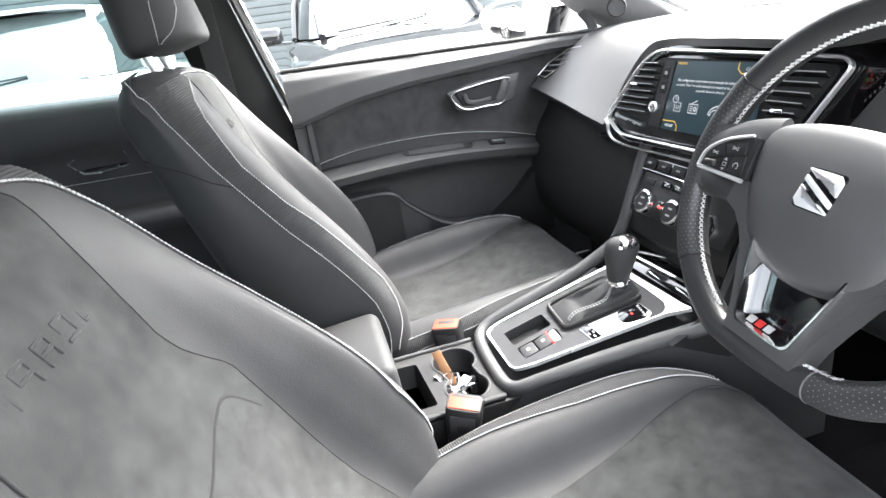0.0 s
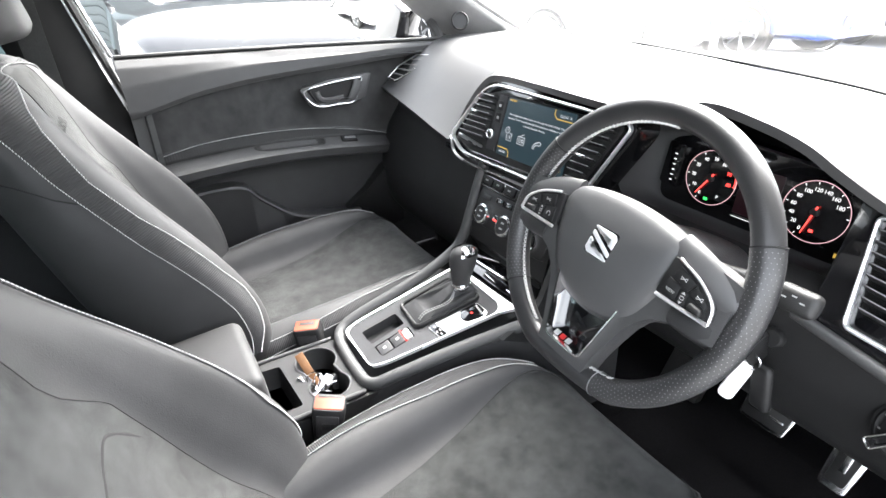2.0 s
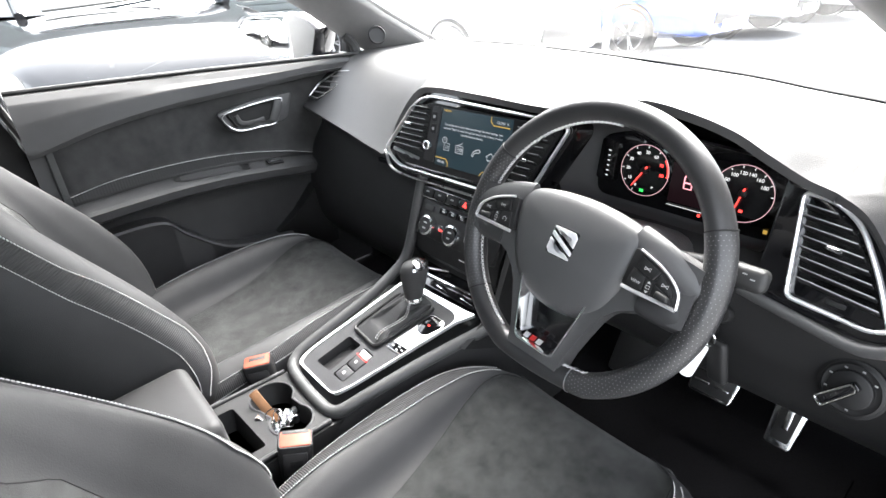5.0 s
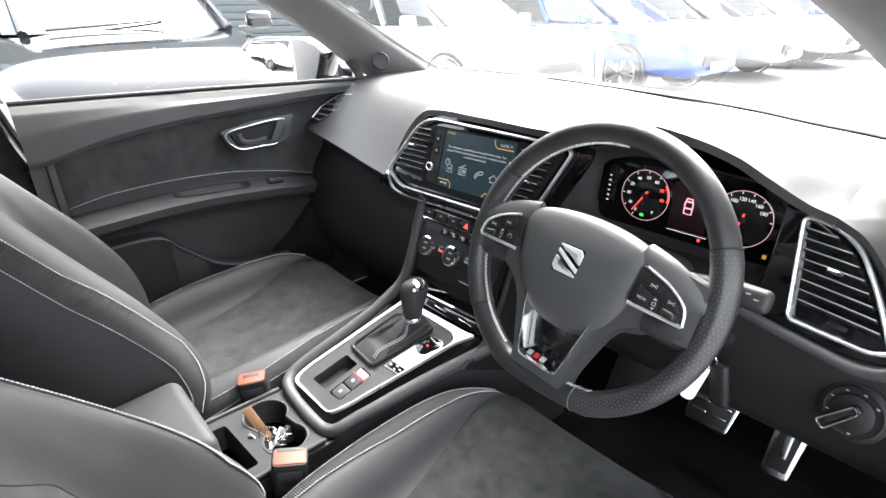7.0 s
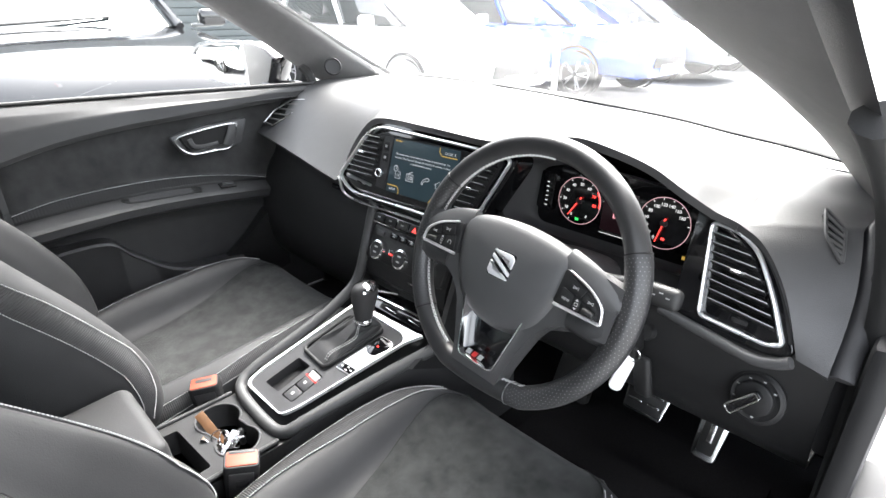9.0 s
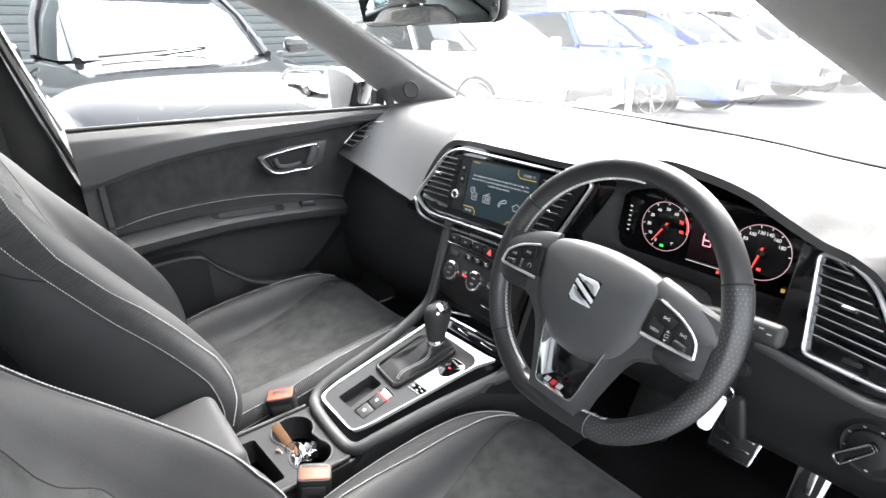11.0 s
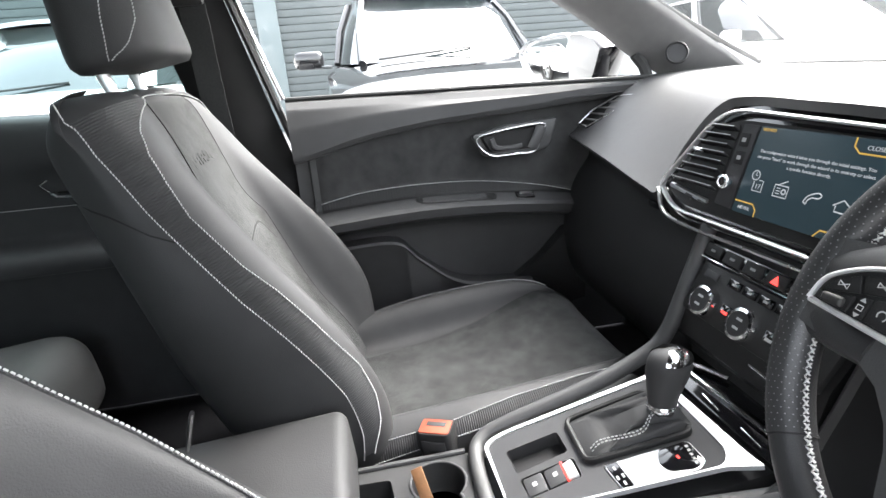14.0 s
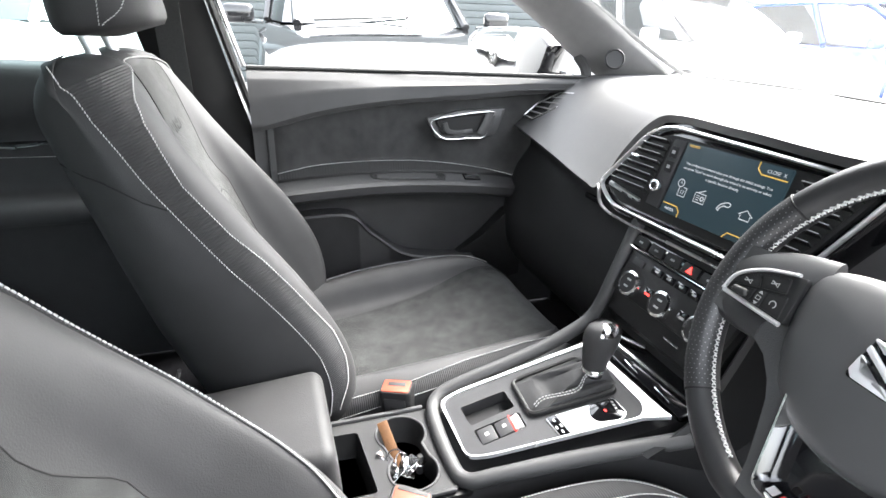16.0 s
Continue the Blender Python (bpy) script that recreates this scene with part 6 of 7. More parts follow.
# soft rail round the front, running on into the fin that climbs to the dashboard
rail = [CP @ V(x, y, z) for x, y, z in ((0.172, 0.270, -0.016), (0.128, 0.140, -0.012), (0.096, 0.030, -0.010), (0.078, -0.018, -0.010), (0.030, -0.027, -0.008), (-0.060, -0.022, -0.007), (-0.089, -0.004, -0.004), (-0.094, 0.035, -0.001), (-0.086, 0.13, 0.002), (-0.082, 0.20, 0.005))]
rail += [V(-0.118, 0.025, 0.583), V(-0.118, 0.048, 0.600), V(-0.118, 0.063, 0.625), V(-0.118, 0.074, 0.655), V(-0.120, 0.102, 0.735), V(-0.122, 0.118, 0.780)]
part("console_rail", sweep(cr(rail, 6), 0.011, 0.012, hint=(0.15, -0.25, 1), sides=12), SOFT, console, "rounded soft rail running up to the dashboard")
for k in range(2):
    b = part("brake_button", rbox((0.030, 0.026, 0.012), CP @ pose(0.0315 + 0.0012 * k, 0.037 + 0.028 * k, -0.004) @ pose(0, 0, 0, 6 * k, 0, -3), 0.003), GREYPL, console, "grey parking brake button")
    part("legend", rbox((0.006, 0.006, 0.0005), CP @ pose(0.0315, 0.037 + 0.028 * k, 0.0024) @ pose(0, 0, 0, 6 * k), 0), LEGEND, b)
# Bright metal colour here paints in the white highlight on the glossy cap.
part("button_cap", rbox((0.029, 0.016, 0.009), CP @ pose(0.034, 0.0835, -0.002) @ pose(0, 0, 0, 16, 0, -3), 0.003), BRIGHT, console, "switch end coloured bright for its white highlight")
part("button_cap", rbox((0.031, 0.003, 0.010), CP @ pose(0.0335, 0.0775, -0.001) @ pose(0, 0, 0, 10, 0, -3), 0.001), RED_GLOW, console, "red lit line on the switch")
# A gloss black panel, coloured silver to imitate the sky mirrored in it.
plate2 = [V(0.052, 0.121), V(0.063, 0.176), V(0.073, 0.222), V(0.107, 0.222), V(0.114, 0.208), V(0.093, 0.124)]
part("reflection_plate", prism(round_poly(plate2[::-1], 0.006, 4), 0.003, CP @ Matrix.Translation((0, 0, 0.0030)), 0.0008), surface("sky_reflection_silver", (0.85, 0.85, 0.86), 0.3, 0.75, vary=0.03, scale=200, bump=0.05), console, "gloss panel coloured bright for the sky's reflection")
keys_ = part("switch_panel", prism(round_poly([(0.0535, 0.1225), (0.0560, 0.137), (0.096, 0.139), (0.092, 0.1250)][::-1], 0.002, 2), 0.003, CP @ Matrix.Translation((0, 0, 0.0038)), 0.0006), GLOSS, console, "gloss black strip with small switches")
for x, y in ((0.064, 0.130), (0.078, 0.127), (0.078, 0.134), (0.088, 0.131)):
    part("legend", rbox((0.006, 0.0028, 0.0004), CP @ pose(x, y, 0.0040), 0), LEGEND, keys_)
ind = part("gear_indicator", prism(round_poly([(0.066, 0.186), (0.0735, 0.221), (0.106, 0.221), (0.112, 0.208), (0.100, 0.180), (0.084, 0.176)][::-1], 0.007, 4), 0.003, CP @ Matrix.Translation((0, 0, 0.0038)), 0.0008), GLOSS, console, "gloss black gear position display")
for k in range(5):
    part("legend", rbox((0.0038, 0.0035, 0.0004), CP @ pose(0.080 + 0.0062 * k, 0.2155 - 0.001 * k, 0.0040), 0), LEGEND, ind)
part("gear_lamp", rbox((0.005, 0.003, 0.0004), CP @ pose(0.088, 0.199, 0.0040), 0), RED_GLOW, ind)
# gloss storage lid in front, with two bright pulls and a chrome bar
lid = part("storage_lid", prism(round_poly([(-0.060, 0.270), (0.150, 0.272), (0.155, 0.330), (-0.066, 0.330)], 0.006), 0.010, CP @ Matrix.Translation((0, 0, 0.001)), 0.002), GLOSS, console, "gloss black storage lid")
for x in (0.035, 0.105):
    part("pull", rbox((0.034, 0.0022, 0.002), CP @ pose(x, 0.2795, 0.0018, 0, 0, -4), 0.001), CHROME, lid)
part("lid_bar", sweep([CP @ V(-0.060, 0.288, 0.006), CP @ V(0.145, 0.297, 0.006)], 0.0032, 0.004, hint=CPN, sides=8), CHROME, lid, "chrome bar")
part("lid_lip", sweep([CP @ V(-0.035, 0.300, 0.008), CP @ V(0.020, 0.318, 0.008)], 0.0035, 0.002, hint=CPN, sides=8), SATIN, lid)
# inner cheeks rising to the climate panel
for s, pts in ((-1, [(-0.126, 0.00, 0.556), (-0.124, 0.05, 0.592), (-0.122, 0.072, 0.640), (-0.122, 0.098, 0.715), (-0.124, 0.122, 0.775)]), (1, [(0.128, -0.02, 0.540), (0.132, 0.045, 0.580), (0.136, 0.070, 0.640), (0.138, 0.098, 0.715), (0.138, 0.122, 0.775)])):
    c = cr(pts, 6)
    loops = []
    for i, p in enumerate(c):
        d = V(0, 0.10 + 0.05 * i / len(c), -0.02)
        loops.append([p + V(-0.006, 0, 0), p + V(0, -0.005, 0.003), p + V(0.006, 0, 0), p + d + V(0.006, 0, -0.03), p + d + V(-0.006, 0, -0.03)])
    part("console_fin", rings(loops), HARD, console, "side fin rising to the dashboard")
# cup holders and rear bin
cups = [V(x, y) for x, y in circ(-0.073, -0.297, 0.038, 22, 42, 318) + circ(0.003, -0.297, 0.036, 22, -138, 138)]
binr = round_poly([(-0.098, -0.452), (0.026, -0.446), (0.026, -0.352), (-0.094, -0.360)], 0.006, 3)
flat = Matrix.Translation((0, 0, 0.472))
part("cup_plate", holed(round_poly([(-0.118, -0.50), (0.048, -0.50), (0.050, -0.246), (-0.116, -0.246)], 0.008, 3), [cups[::-1], binr], 0.006, flat), CONSOLE, console, "grey plate with two cup holders")
part("cup_holder", bowl(cups, 0.042, flat, 0.9), HARD, console, "dark double cup holder")
part("cup_rim", sweep([V(p[0], p[1], 0.4725) for p in cups], 0.0022, 0.0015, closed=True, sides=6), GREYPL, console)
part("cup_divider", lathe([(0.006, -0.04), (0.005, -0.012), (0.004, -0.009), (0.001, -0.008)], flat @ Matrix.Translation((-0.030, -0.278, 0)), 14), GREYPL, console, "small peg between the cups")
part("rear_bin", bowl(binr, 0.042, flat, 0.93), HARD, console, "open dark bin")
part("plate_rail", sweep([V(-0.120, -0.50, 0.474), V(-0.120, -0.25, 0.474)], 0.004, 0.004, sides=8), GREYPL, console)
part("plate_rail", sweep([V(0.052, -0.50, 0.474), V(0.052, -0.25, 0.474)], 0.004, 0.004, sides=8), GREYPL, console)
part("console_side", rbox((0.012, 0.30, 0.20), pose(0.052, -0.37, 0.368), 0.004), HARD, console)
part("console_side", rbox((0.012, 0.30, 0.20), pose(-0.118, -0.37, 0.368), 0.004), HARD, console)

# gear lever
lever = thing("gear_lever", (-0.03, -0.06, 0.545), "automatic gear lever with leather gaiter and chrome top", "gear lever")
G1 = V(-0.008, -0.016, 0.582)
base = [CP @ V(p[0], p[1], 0.003) for p in gait]
bc = sum(base, V(0, 0, 0)) / len(base)
loops = []
for k in range(13):
    t = k / 12
    c = bc.lerp(G1, t)
    r = 1 - 0.78 * t ** 1.05
    loop = []
    for i, p in enumerate(base):
        d = (p - bc)
        fold = 1 + 0.10 * math.sin(i * 1.7 + t * 5.0) * math.sin(math.pi * t) + 0.07 * math.sin(i * 0.6 + 1.3 - t * 9) * math.sin(math.pi * t)
        loop.append(c + d * r * fold + V(0, 0, 0.006 * math.sin(9 * t + i) * math.sin(math.pi * t)))
    loops.append(loop)
gaiter = part("gaiter", rings(loops), LEATHER, lever, "folded leather gaiter", 70)
part("gaiter_frame", sweep([CP @ V(p[0], p[1], 0.004) for p in gait], 0.004, 0.005, hint=CPN, closed=True, sides=8), HARD, lever)
for off in (-0.0025, 0.0025):
    line = cr([CP @ V(0.030 + off, 0.118, 0.010), CP @ V(0.030 + off, 0.135, 0.016), bc.lerp(G1, 0.5) + V(0.032 + off, -0.020, 0.004), bc.lerp(G1, 0.8) + V(0.016 + off * 0.7, -0.014, 0.004), G1 + V(0.008 + off * 0.5, -0.012, 0)], 6)
    part("stitching", stitches(line, [V(0.3, -0.6, 0.75)] * len(line), 0.0034, 0.0018, 0.00045, 0.0012), THREAD, gaiter, "white double stitching")
part("collar", lathe([(0.017, -0.004), (0.0185, 0.0), (0.0185, 0.006), (0.016, 0.010)], basis(G1 - V(0, 0, 0.004), (1, 0, 0), (0, 1, 0.1)), 24), CHROME, lever, "chrome collar")
kn = []
for z, w, d, off in ((0.0, 0.0125, 0.0140, 0), (0.014, 0.0140, 0.0160, 0.000), (0.030, 0.0165, 0.0190, 0.002), (0.044, 0.0185, 0.0220, 0.004), (0.056, 0.0185, 0.0230, 0.006), (0.066, 0.0160, 0.0205, 0.007), (0.0715, 0.0110, 0.0145, 0.007), (0.074, 0.004, 0.006, 0.007)):
    kn.append([G1 + V(1.3 * w * math.cos(q), off + 1.2 * d * math.sin(q), 1.05 * z) for q in [2 * math.pi * i / 28 for i in range(28)]])
part("knob", rings(kn), LEATHER, lever, "black leather gear knob", 60)
cap = []
for z, w, d, off in ((0.0625, 0.0180, 0.0226, 0.0067), (0.0665, 0.0167, 0.0214, 0.007), (0.0725, 0.0117, 0.0153, 0.007), (0.0752, 0.0045, 0.0067, 0.007)):
    cap.append([G1 + V(1.3 * w * math.cos(q), off + 1.2 * d * math.sin(q), 1.05 * z) for q in [math.pi * (-0.22 + 1.44 * i / 30) for i in range(31)]])
part("knob_cap", rings(cap, closed=False), CHROME, lever, "chrome cap of the knob", 60)

# armrest between the seats
arm = thing("armrest_box", (-0.03, -0.6, 0.43), "padded black leather armrest between the seats", "armrest")
part("pad", rbox((0.185, 0.36, 0.095), pose(-0.038, -0.582, 0.520) @ pose(0, 0, 0, 4), 0.018, 5), LEATHER, arm, "padded leather lid")
part("support", rbox((0.15, 0.30, 0.10), pose(-0.038, -0.60, 0.46), 0.01), HARD, arm)
part("hinge_lever", sweep([V(-0.10, -0.602, 0.572), V(-0.10, -0.586, 0.625)], 0.006, 0.003, sides=6, hint=(0, 1, 0)), SATIN, arm, "small bright lever")

# keys in the cup holder
keys = thing("key_bunch", (-0.05, -0.29, 0.45), "bunch of keys with a tan leather tag in the cup holder", "keys")
part("tan_tag", rbox((0.066, 0.016, 0.003), basis((-0.056, -0.318, 0.474), (0.038, 0.011, -0.035), V(0.7, -0.2, 0.6).cross(V(0.038, 0.011, -0.035))), 0.001), TAN, keys, "tan leather tag")
random.seed(4)
for k in range(5):
    q = pose(-0.014 + 0.012 * random.uniform(-1, 1), -0.306 + 0.012 * random.uniform(-1, 1), 0.458 + 0.010 * random.random(), random.uniform(-30, 30), random.uniform(-30, 30), random.uniform(0, 180))
    bm = rbox((0.008, 0.04, 0.002), q, 0.0006, 1)
    rbox((0.018, 0.018, 0.003), q @ pose(0, 0.026, 0), 0.001, 1, bm)
    part("key", bm, CHROME, keys, "steel key")
for k in range(3):
    q = pose(-0.026 + 0.008 * k, -0.316 + 0.006 * k, 0.472, 60 * k, 30, 0)
    part("ring", sweep([q @ V(0.013 * math.cos(w), 0.013 * math.sin(w), 0) for w in [2 * math.pi * i / 18 for i in range(18)]], 0.0011, hint=q.to_3x3() @ V(0, 0, 1), closed=True, sides=6), CHROME, keys)

# belt buckles
for nm, p, ry, lab in (("belt_buckle", V(-0.150, -0.285, 0.501), -4, "belt buckle with orange-red release button beside the passenger seat"), ("belt_buckle", V(0.078, -0.322, 0.505), 8, "belt buckle with orange-red release button beside the driver's seat")):
    t = thing(nm, p - V(0, 0, 0.1), lab, "belt buckle", "belt buckles")
    q = Matrix.Translation(p) @ pose(0, 0, 0, 4, ry, 62)
    part("case", rings([[q @ V(*(c * 1.1), z) for c in round_poly([(-w, -d), (w, -d), (w, d), (-w, d)], 0.007, 3)] for w, d, z in ((0.016, 0.010, -0.10), (0.021, 0.014, -0.072), (0.0235, 0.0165, -0.03), (0.024, 0.017, -0.004), (0.0225, 0.0155, 0.0))]), HARD, t, "black plastic case")
    part("button", prism(round_poly([(-0.0228, -0.0145), (0.0228, -0.0145), (0.0228, 0.0145), (-0.0228, 0.0145)], 0.004, 3), 0.003, q @ Matrix.Translation((0, -0.0005, 0.0016)), 0.001), ORANGE, t, "orange-red release button")
    part("slot", rbox((0.030, 0.010, 0.003) if ry < 0 else (0.040, 0.006, 0.003), q @ pose(0, 0.004 if ry < 0 else 0.011, 0.0006), 0.001), RUBBER, t)
    part("face_plate", rbox((0.036, 0.003, 0.050), q @ pose(0.0, -0.0185, -0.036) @ pose(0, 0, 0, 2), 0.002), BUCKLE, t)
    part("window", rbox((0.020, 0.003, 0.014), q @ pose(0.002, -0.0196, -0.034), 0.001), RUBBER, t)
    part("strap", sweep([q @ V(0, 0, -0.09), q @ V(0, 0, -0.16)], 0.012, 0.005, hint=(0, 1, 0), sides=8), RUBBER, t)

# ---- passenger door ----
door = thing("passenger_door", (-0.75, -0.05, 0.3), "closed passenger door with suede insert and silver handle", "door", kind="structure")
PADLOW = [(-0.46, 0.815), (-0.438, 0.821), (-0.319, 0.850), (-0.186, 0.868), (-0.052, 0.878), (0.084, 0.887), (0.195, 0.896), (0.40, 0.905)]
STITCH = [(-0.46, 0.708), (-0.413, 0.719), (-0.332, 0.732), (-0.197, 0.736), (-0.059, 0.728), (0.082, 0.704), (0.17, 0.680), (0.30, 0.640)]
LEDGE = [(-0.46, 0.682), (-0.40, 0.689), (-0.20, 0.697), (-0.02, 0.689), (0.167, 0.665), (0.30, 0.625)]


def door_profile(y):
    f = max(0.0, y + 0.15) * 0.12
    pl, st, le = soft(PADLOW, y)[0], soft(STITCH, y)[0], soft(LEDGE, y)[0]
    top = 0.945 - 0.018 * (y + 0.49)
    k = 1.0 if y < 0.1 else max(0.0, 1 - (y - 0.1) / 0.22)
    return [(-0.748 + f, top), (-0.738 + f, top - 0.003), (-0.724 + f, top - 0.018), (-0.712 + f, (top + pl) / 2 + 0.006), (-0.707 + f * 0.8, pl + 0.010), (-0.714 + f * 0.8, pl), (-0.740 + f * 0.5, pl - 0.005), (-0.735 + f * 0.3, (pl + st) / 2), (-0.728, st + 0.006), (-0.722, st), (-0.717, le + 0.014), (-0.710, le + 0.010), (-0.670 - 0.03 * (1 - k), le - 0.004), (-0.662 - 0.04 * (1 - k), le - 0.010), (-0.668 - 0.04 * (1 - k), le - 0.030), (-0.684 - 0.03 * (1 - k), le - 0.040), (-0.728, le - 0.046), (-0.738, le - 0.070), (-0.738, 0.52), (-0.738, 0.40), (-0.745, 0.27)]


def door_fn(u, v):
    y = -0.475 + 0.87 * u
    c = door_profile(y)
    k = v * (len(c) - 1)
    i = min(int(k), len(c) - 2)
    return V(c[i][0] + (c[i + 1][0] - c[i][0]) * (k - i), y, c[i][1] + (c[i + 1][1] - c[i][1]) * (k - i))


panel = part("door_panel", sheet(lambda u, v: door_fn(u, v * 0.8), 46, 96, -0.015), DOORPL, door, "soft black upper door trim and armrest", 40)
# Split from the upper panel so the shadowed part takes the darker copy.
part("lower_door_panel", sheet(lambda u, v: door_fn(u, 0.8 + v * 0.2), 46, 24, -0.015), LOWER_SHADED, door, "hard black lower door trim, coloured darker for shade", 40)


def door_strip(lo, hi, y0, y1, rise, n, m):
    def fn(u, v):
        y = y0 + (y1 - y0) * u
        v_ = lo + (hi - lo) * v
        p = door_fn((y + 0.475) / 0.87, v_ / 20)
        return p + V(rise if 0 < u < 1 and 0 < v < 1 else -0.003, 0, 0)
    return sheet(fn, n, m)


part("suede_insert", door_strip(5.7, 8.9, -0.435, 0.36, 0.0045, 60, 20), DOOR_SUEDE, door, "dark grey suede insert", 60)


def ribbed(u, v):
    y = -0.43 + 0.70 * u
    p = door_fn((y + 0.475) / 0.87, (8.95 + 1.95 * v) / 20)
    return p + V(0.0045 + (0.0005 if int(u * 220 + 0.5) % 2 else 0), 0, 0)


part("carbon_strip", sheet(ribbed, 220, 4), CARBON, door, "ribbed carbon-look strip", 12)
line = [door_fn((-0.43 + 0.72 * k / 90 + 0.475) / 0.87, 8.98 / 20) + V(0.0075, 0, 0.001) for k in range(91)]
part("stitching", stitches(line, [V(1, 0, 0.3)] * 91, 0.0042, 0.0012, 0.0008, 0.0008), THREAD, door, "white stitching along the strip")
part("rear_edge", sweep([door_fn(0.035, v / 20) + V(0.004, 0, 0) for v in (5.8, 7, 8, 9, 10, 11)], 0.0022, 0.003, hint=(1, 0, 0), sides=6), SEAM, door)
# handle
HD = basis((-0.708, 0.03, 0.822), (0, 1, 0.03), (0.02, 0, 1))
hsur = round_poly([(-0.105, 0.018), (-0.02, 0.032), (0.106, 0.034), (0.082, -0.030), (0.03, -0.042), (-0.078, -0.034)][::-1], 0.010, 4)
handle = part("handle_surround", prism(hsur, 0.012, HD @ Matrix.Translation((0, 0, 0.002)), 0.003), SOFT, door, "moulded handle surround")
hb = round_poly([(-0.088, 0.014), (-0.02, 0.022), (0.060, 0.024), (0.042, -0.026), (-0.066, -0.026)][::-1], 0.010, 4)
part("handle_bowl", bowl(hb, 0.0015, HD @ Matrix.Translation((0, 0, 0.0045)), 0.9), HARD, handle, "dark handle bowl")
part("handle_trim", sweep([HD @ V(x, y, 0.006) for x, y in cr([(0.046, -0.033), (0.0, -0.035), (-0.064, -0.031), (-0.094, 0.010), (-0.03, 0.023), (0.066, 0.027), (0.064, 0.008)], 5, True)], 0.0018, 0.0035, hint=HD.to_3x3() @ V(0, 0, 1), closed=True, sides=8), BRIGHT, handle, "silver trim of the handle")
part("pull_lever", sweep([HD @ V(x, y, z) for x, y, z in ((0.062, 0.020, 0.006), (0.052, 0.0, 0.010), (0.038, -0.028, 0.006))], 0.013, 0.005, hint=HD.to_3x3() @ V(0, 0, 1), sides=10), SOFT, handle, "door pull lever")
part("scoop", sweep([HD @ V(x, y, 0.0055) for x, y in cr([(-0.058, 0.006), (-0.050, -0.014), (-0.024, -0.020), (0.014, -0.018)], 4)], 0.006, 0.003, hint=HD.to_3x3() @ V(0, 0, 1), sides=8), SOFT, handle)
# armrest cup, window switch, pocket and speaker
zl = lambda x, y: soft(LEDGE, y)[0] + 0.010 - (x + 0.710) * 0.35
cup = [(-0.215, -0.705), (-0.19, -0.681), (-0.05, -0.678), (-0.028, -0.684), (-0.026, -0.702), (-0.06, -0.7065), (-0.16, -0.7075)]
cup = [p.to_2d() for p in cr([(y, x, 0) for y, x in cup], 4, True)]
# No hollow in the ledge: a dark patch stands for the recess's shade.
part("pull_cup_shade", rings([[V(p[1], p[0], zl(p[1], p[0]) + dz) for p in [V(-0.11, -0.692) + (q - V(-0.11, -0.692)) * k for q in cup]] for k, dz in ((1.0, -0.003), (1.0, 0.0018), (0.95, 0.0022), (0.93, 0.0006))], caps=(True, True)), HARD, door, "dark patch imitating the shaded door pull recess")
part("pull_cup_floor", rings([[V(x0, y, zl(x0, y) + 0.0012 + dz), V(x1, y, zl(x1, y) + 0.0012 + dz), V(x1, y, zl(x1, y)), V(x0, y, zl(x0, y))] for y, dz, x0, x1 in ((-0.200, 0.0012, -0.7035, -0.688), (-0.17, 0.0012, -0.7045, -0.684), (-0.10, 0.0010, -0.704, -0.682), (-0.050, 0.0008, -0.702, -0.684))]), SOFT, door, "sloping floor of the recess")
swp = part("window_switch", rbox((0.022, 0.045, 0.006), pose(-0.692, 0.045, zl(-0.692, 0.045) + 0.002) @ pose(0, 0, 0, -8, 19, 0), 0.002), HARD, door, "window switch")
part("switch_tip", rbox((0.009, 0.034, 0.003), pose(-0.694, 0.048, zl(-0.694, 0.048) + 0.0055) @ pose(0, 0, 0, -8, 19, 0), 0.001), SATIN, swp)
pk = cr([(-0.45, 0.612), (-0.28, 0.614), (-0.22, 0.565), (-0.138, 0.500), (-0.05, 0.478), (0.06, 0.470)], 6)
loops = [[V(-0.738, y, z), V(-0.690, y, z), V(-0.686, y, z - 0.006), V(-0.690, y, z - 0.012), V(-0.698, y, 0.30), V(-0.738, y, 0.30)] for y, z in [(p[0], p[1]) for p in pk]]
part("door_pocket", rings(loops), LOWER_SHADED, door, "moulded map pocket")
part("pocket_back", rings([[V(-0.735, y, z), V(-0.712 + 0.01 * k, y, z), V(-0.716 + 0.01 * k, y, z - 0.2), V(-0.735, y, z - 0.2)] for k, (y, z) in enumerate(((0.02, 0.47), (0.09, 0.52), (0.153, 0.585), (0.20, 0.60)))]), HARD, door)
part("speaker_rib", sweep(cr([(-0.722, 0.040, 0.432), (-0.716, 0.075, 0.468), (-0.712, 0.130, 0.520), (-0.712, 0.180, 0.562), (-0.715, 0.215, 0.590)], 5), 0.007, 0.010, hint=(1, 0, 0), sides=8), DOORPL, door, "slanting rib beside the speaker")
part("window_rubber", sweep([V(-0.748 + max(0, y + 0.15) * 0.12, y, 0.949 - 0.018 * (y + 0.49)) for y in (-0.475, -0.3, -0.1, 0.1, 0.25, 0.35)], 0.005, 0.005, sides=8), RUBBER, door, "black rubber window seal")
part("window_post", sweep(cr([(-0.70, 0.352, 0.935), (-0.708, 0.345, 0.96), (-0.712, 0.325, 0.985)], 4), 0.014, 0.012, hint=(1, 0, 0), sides=8), RUBBER, door)

# ---- parked cars and building ----
def paint(name, colour, rough=0.12, metal=0.0):
    return surface(name, colour, rough, metal, vary=0.04, scale=3, bump=0.02, grain=400, coat=1.0, wear=0.03)


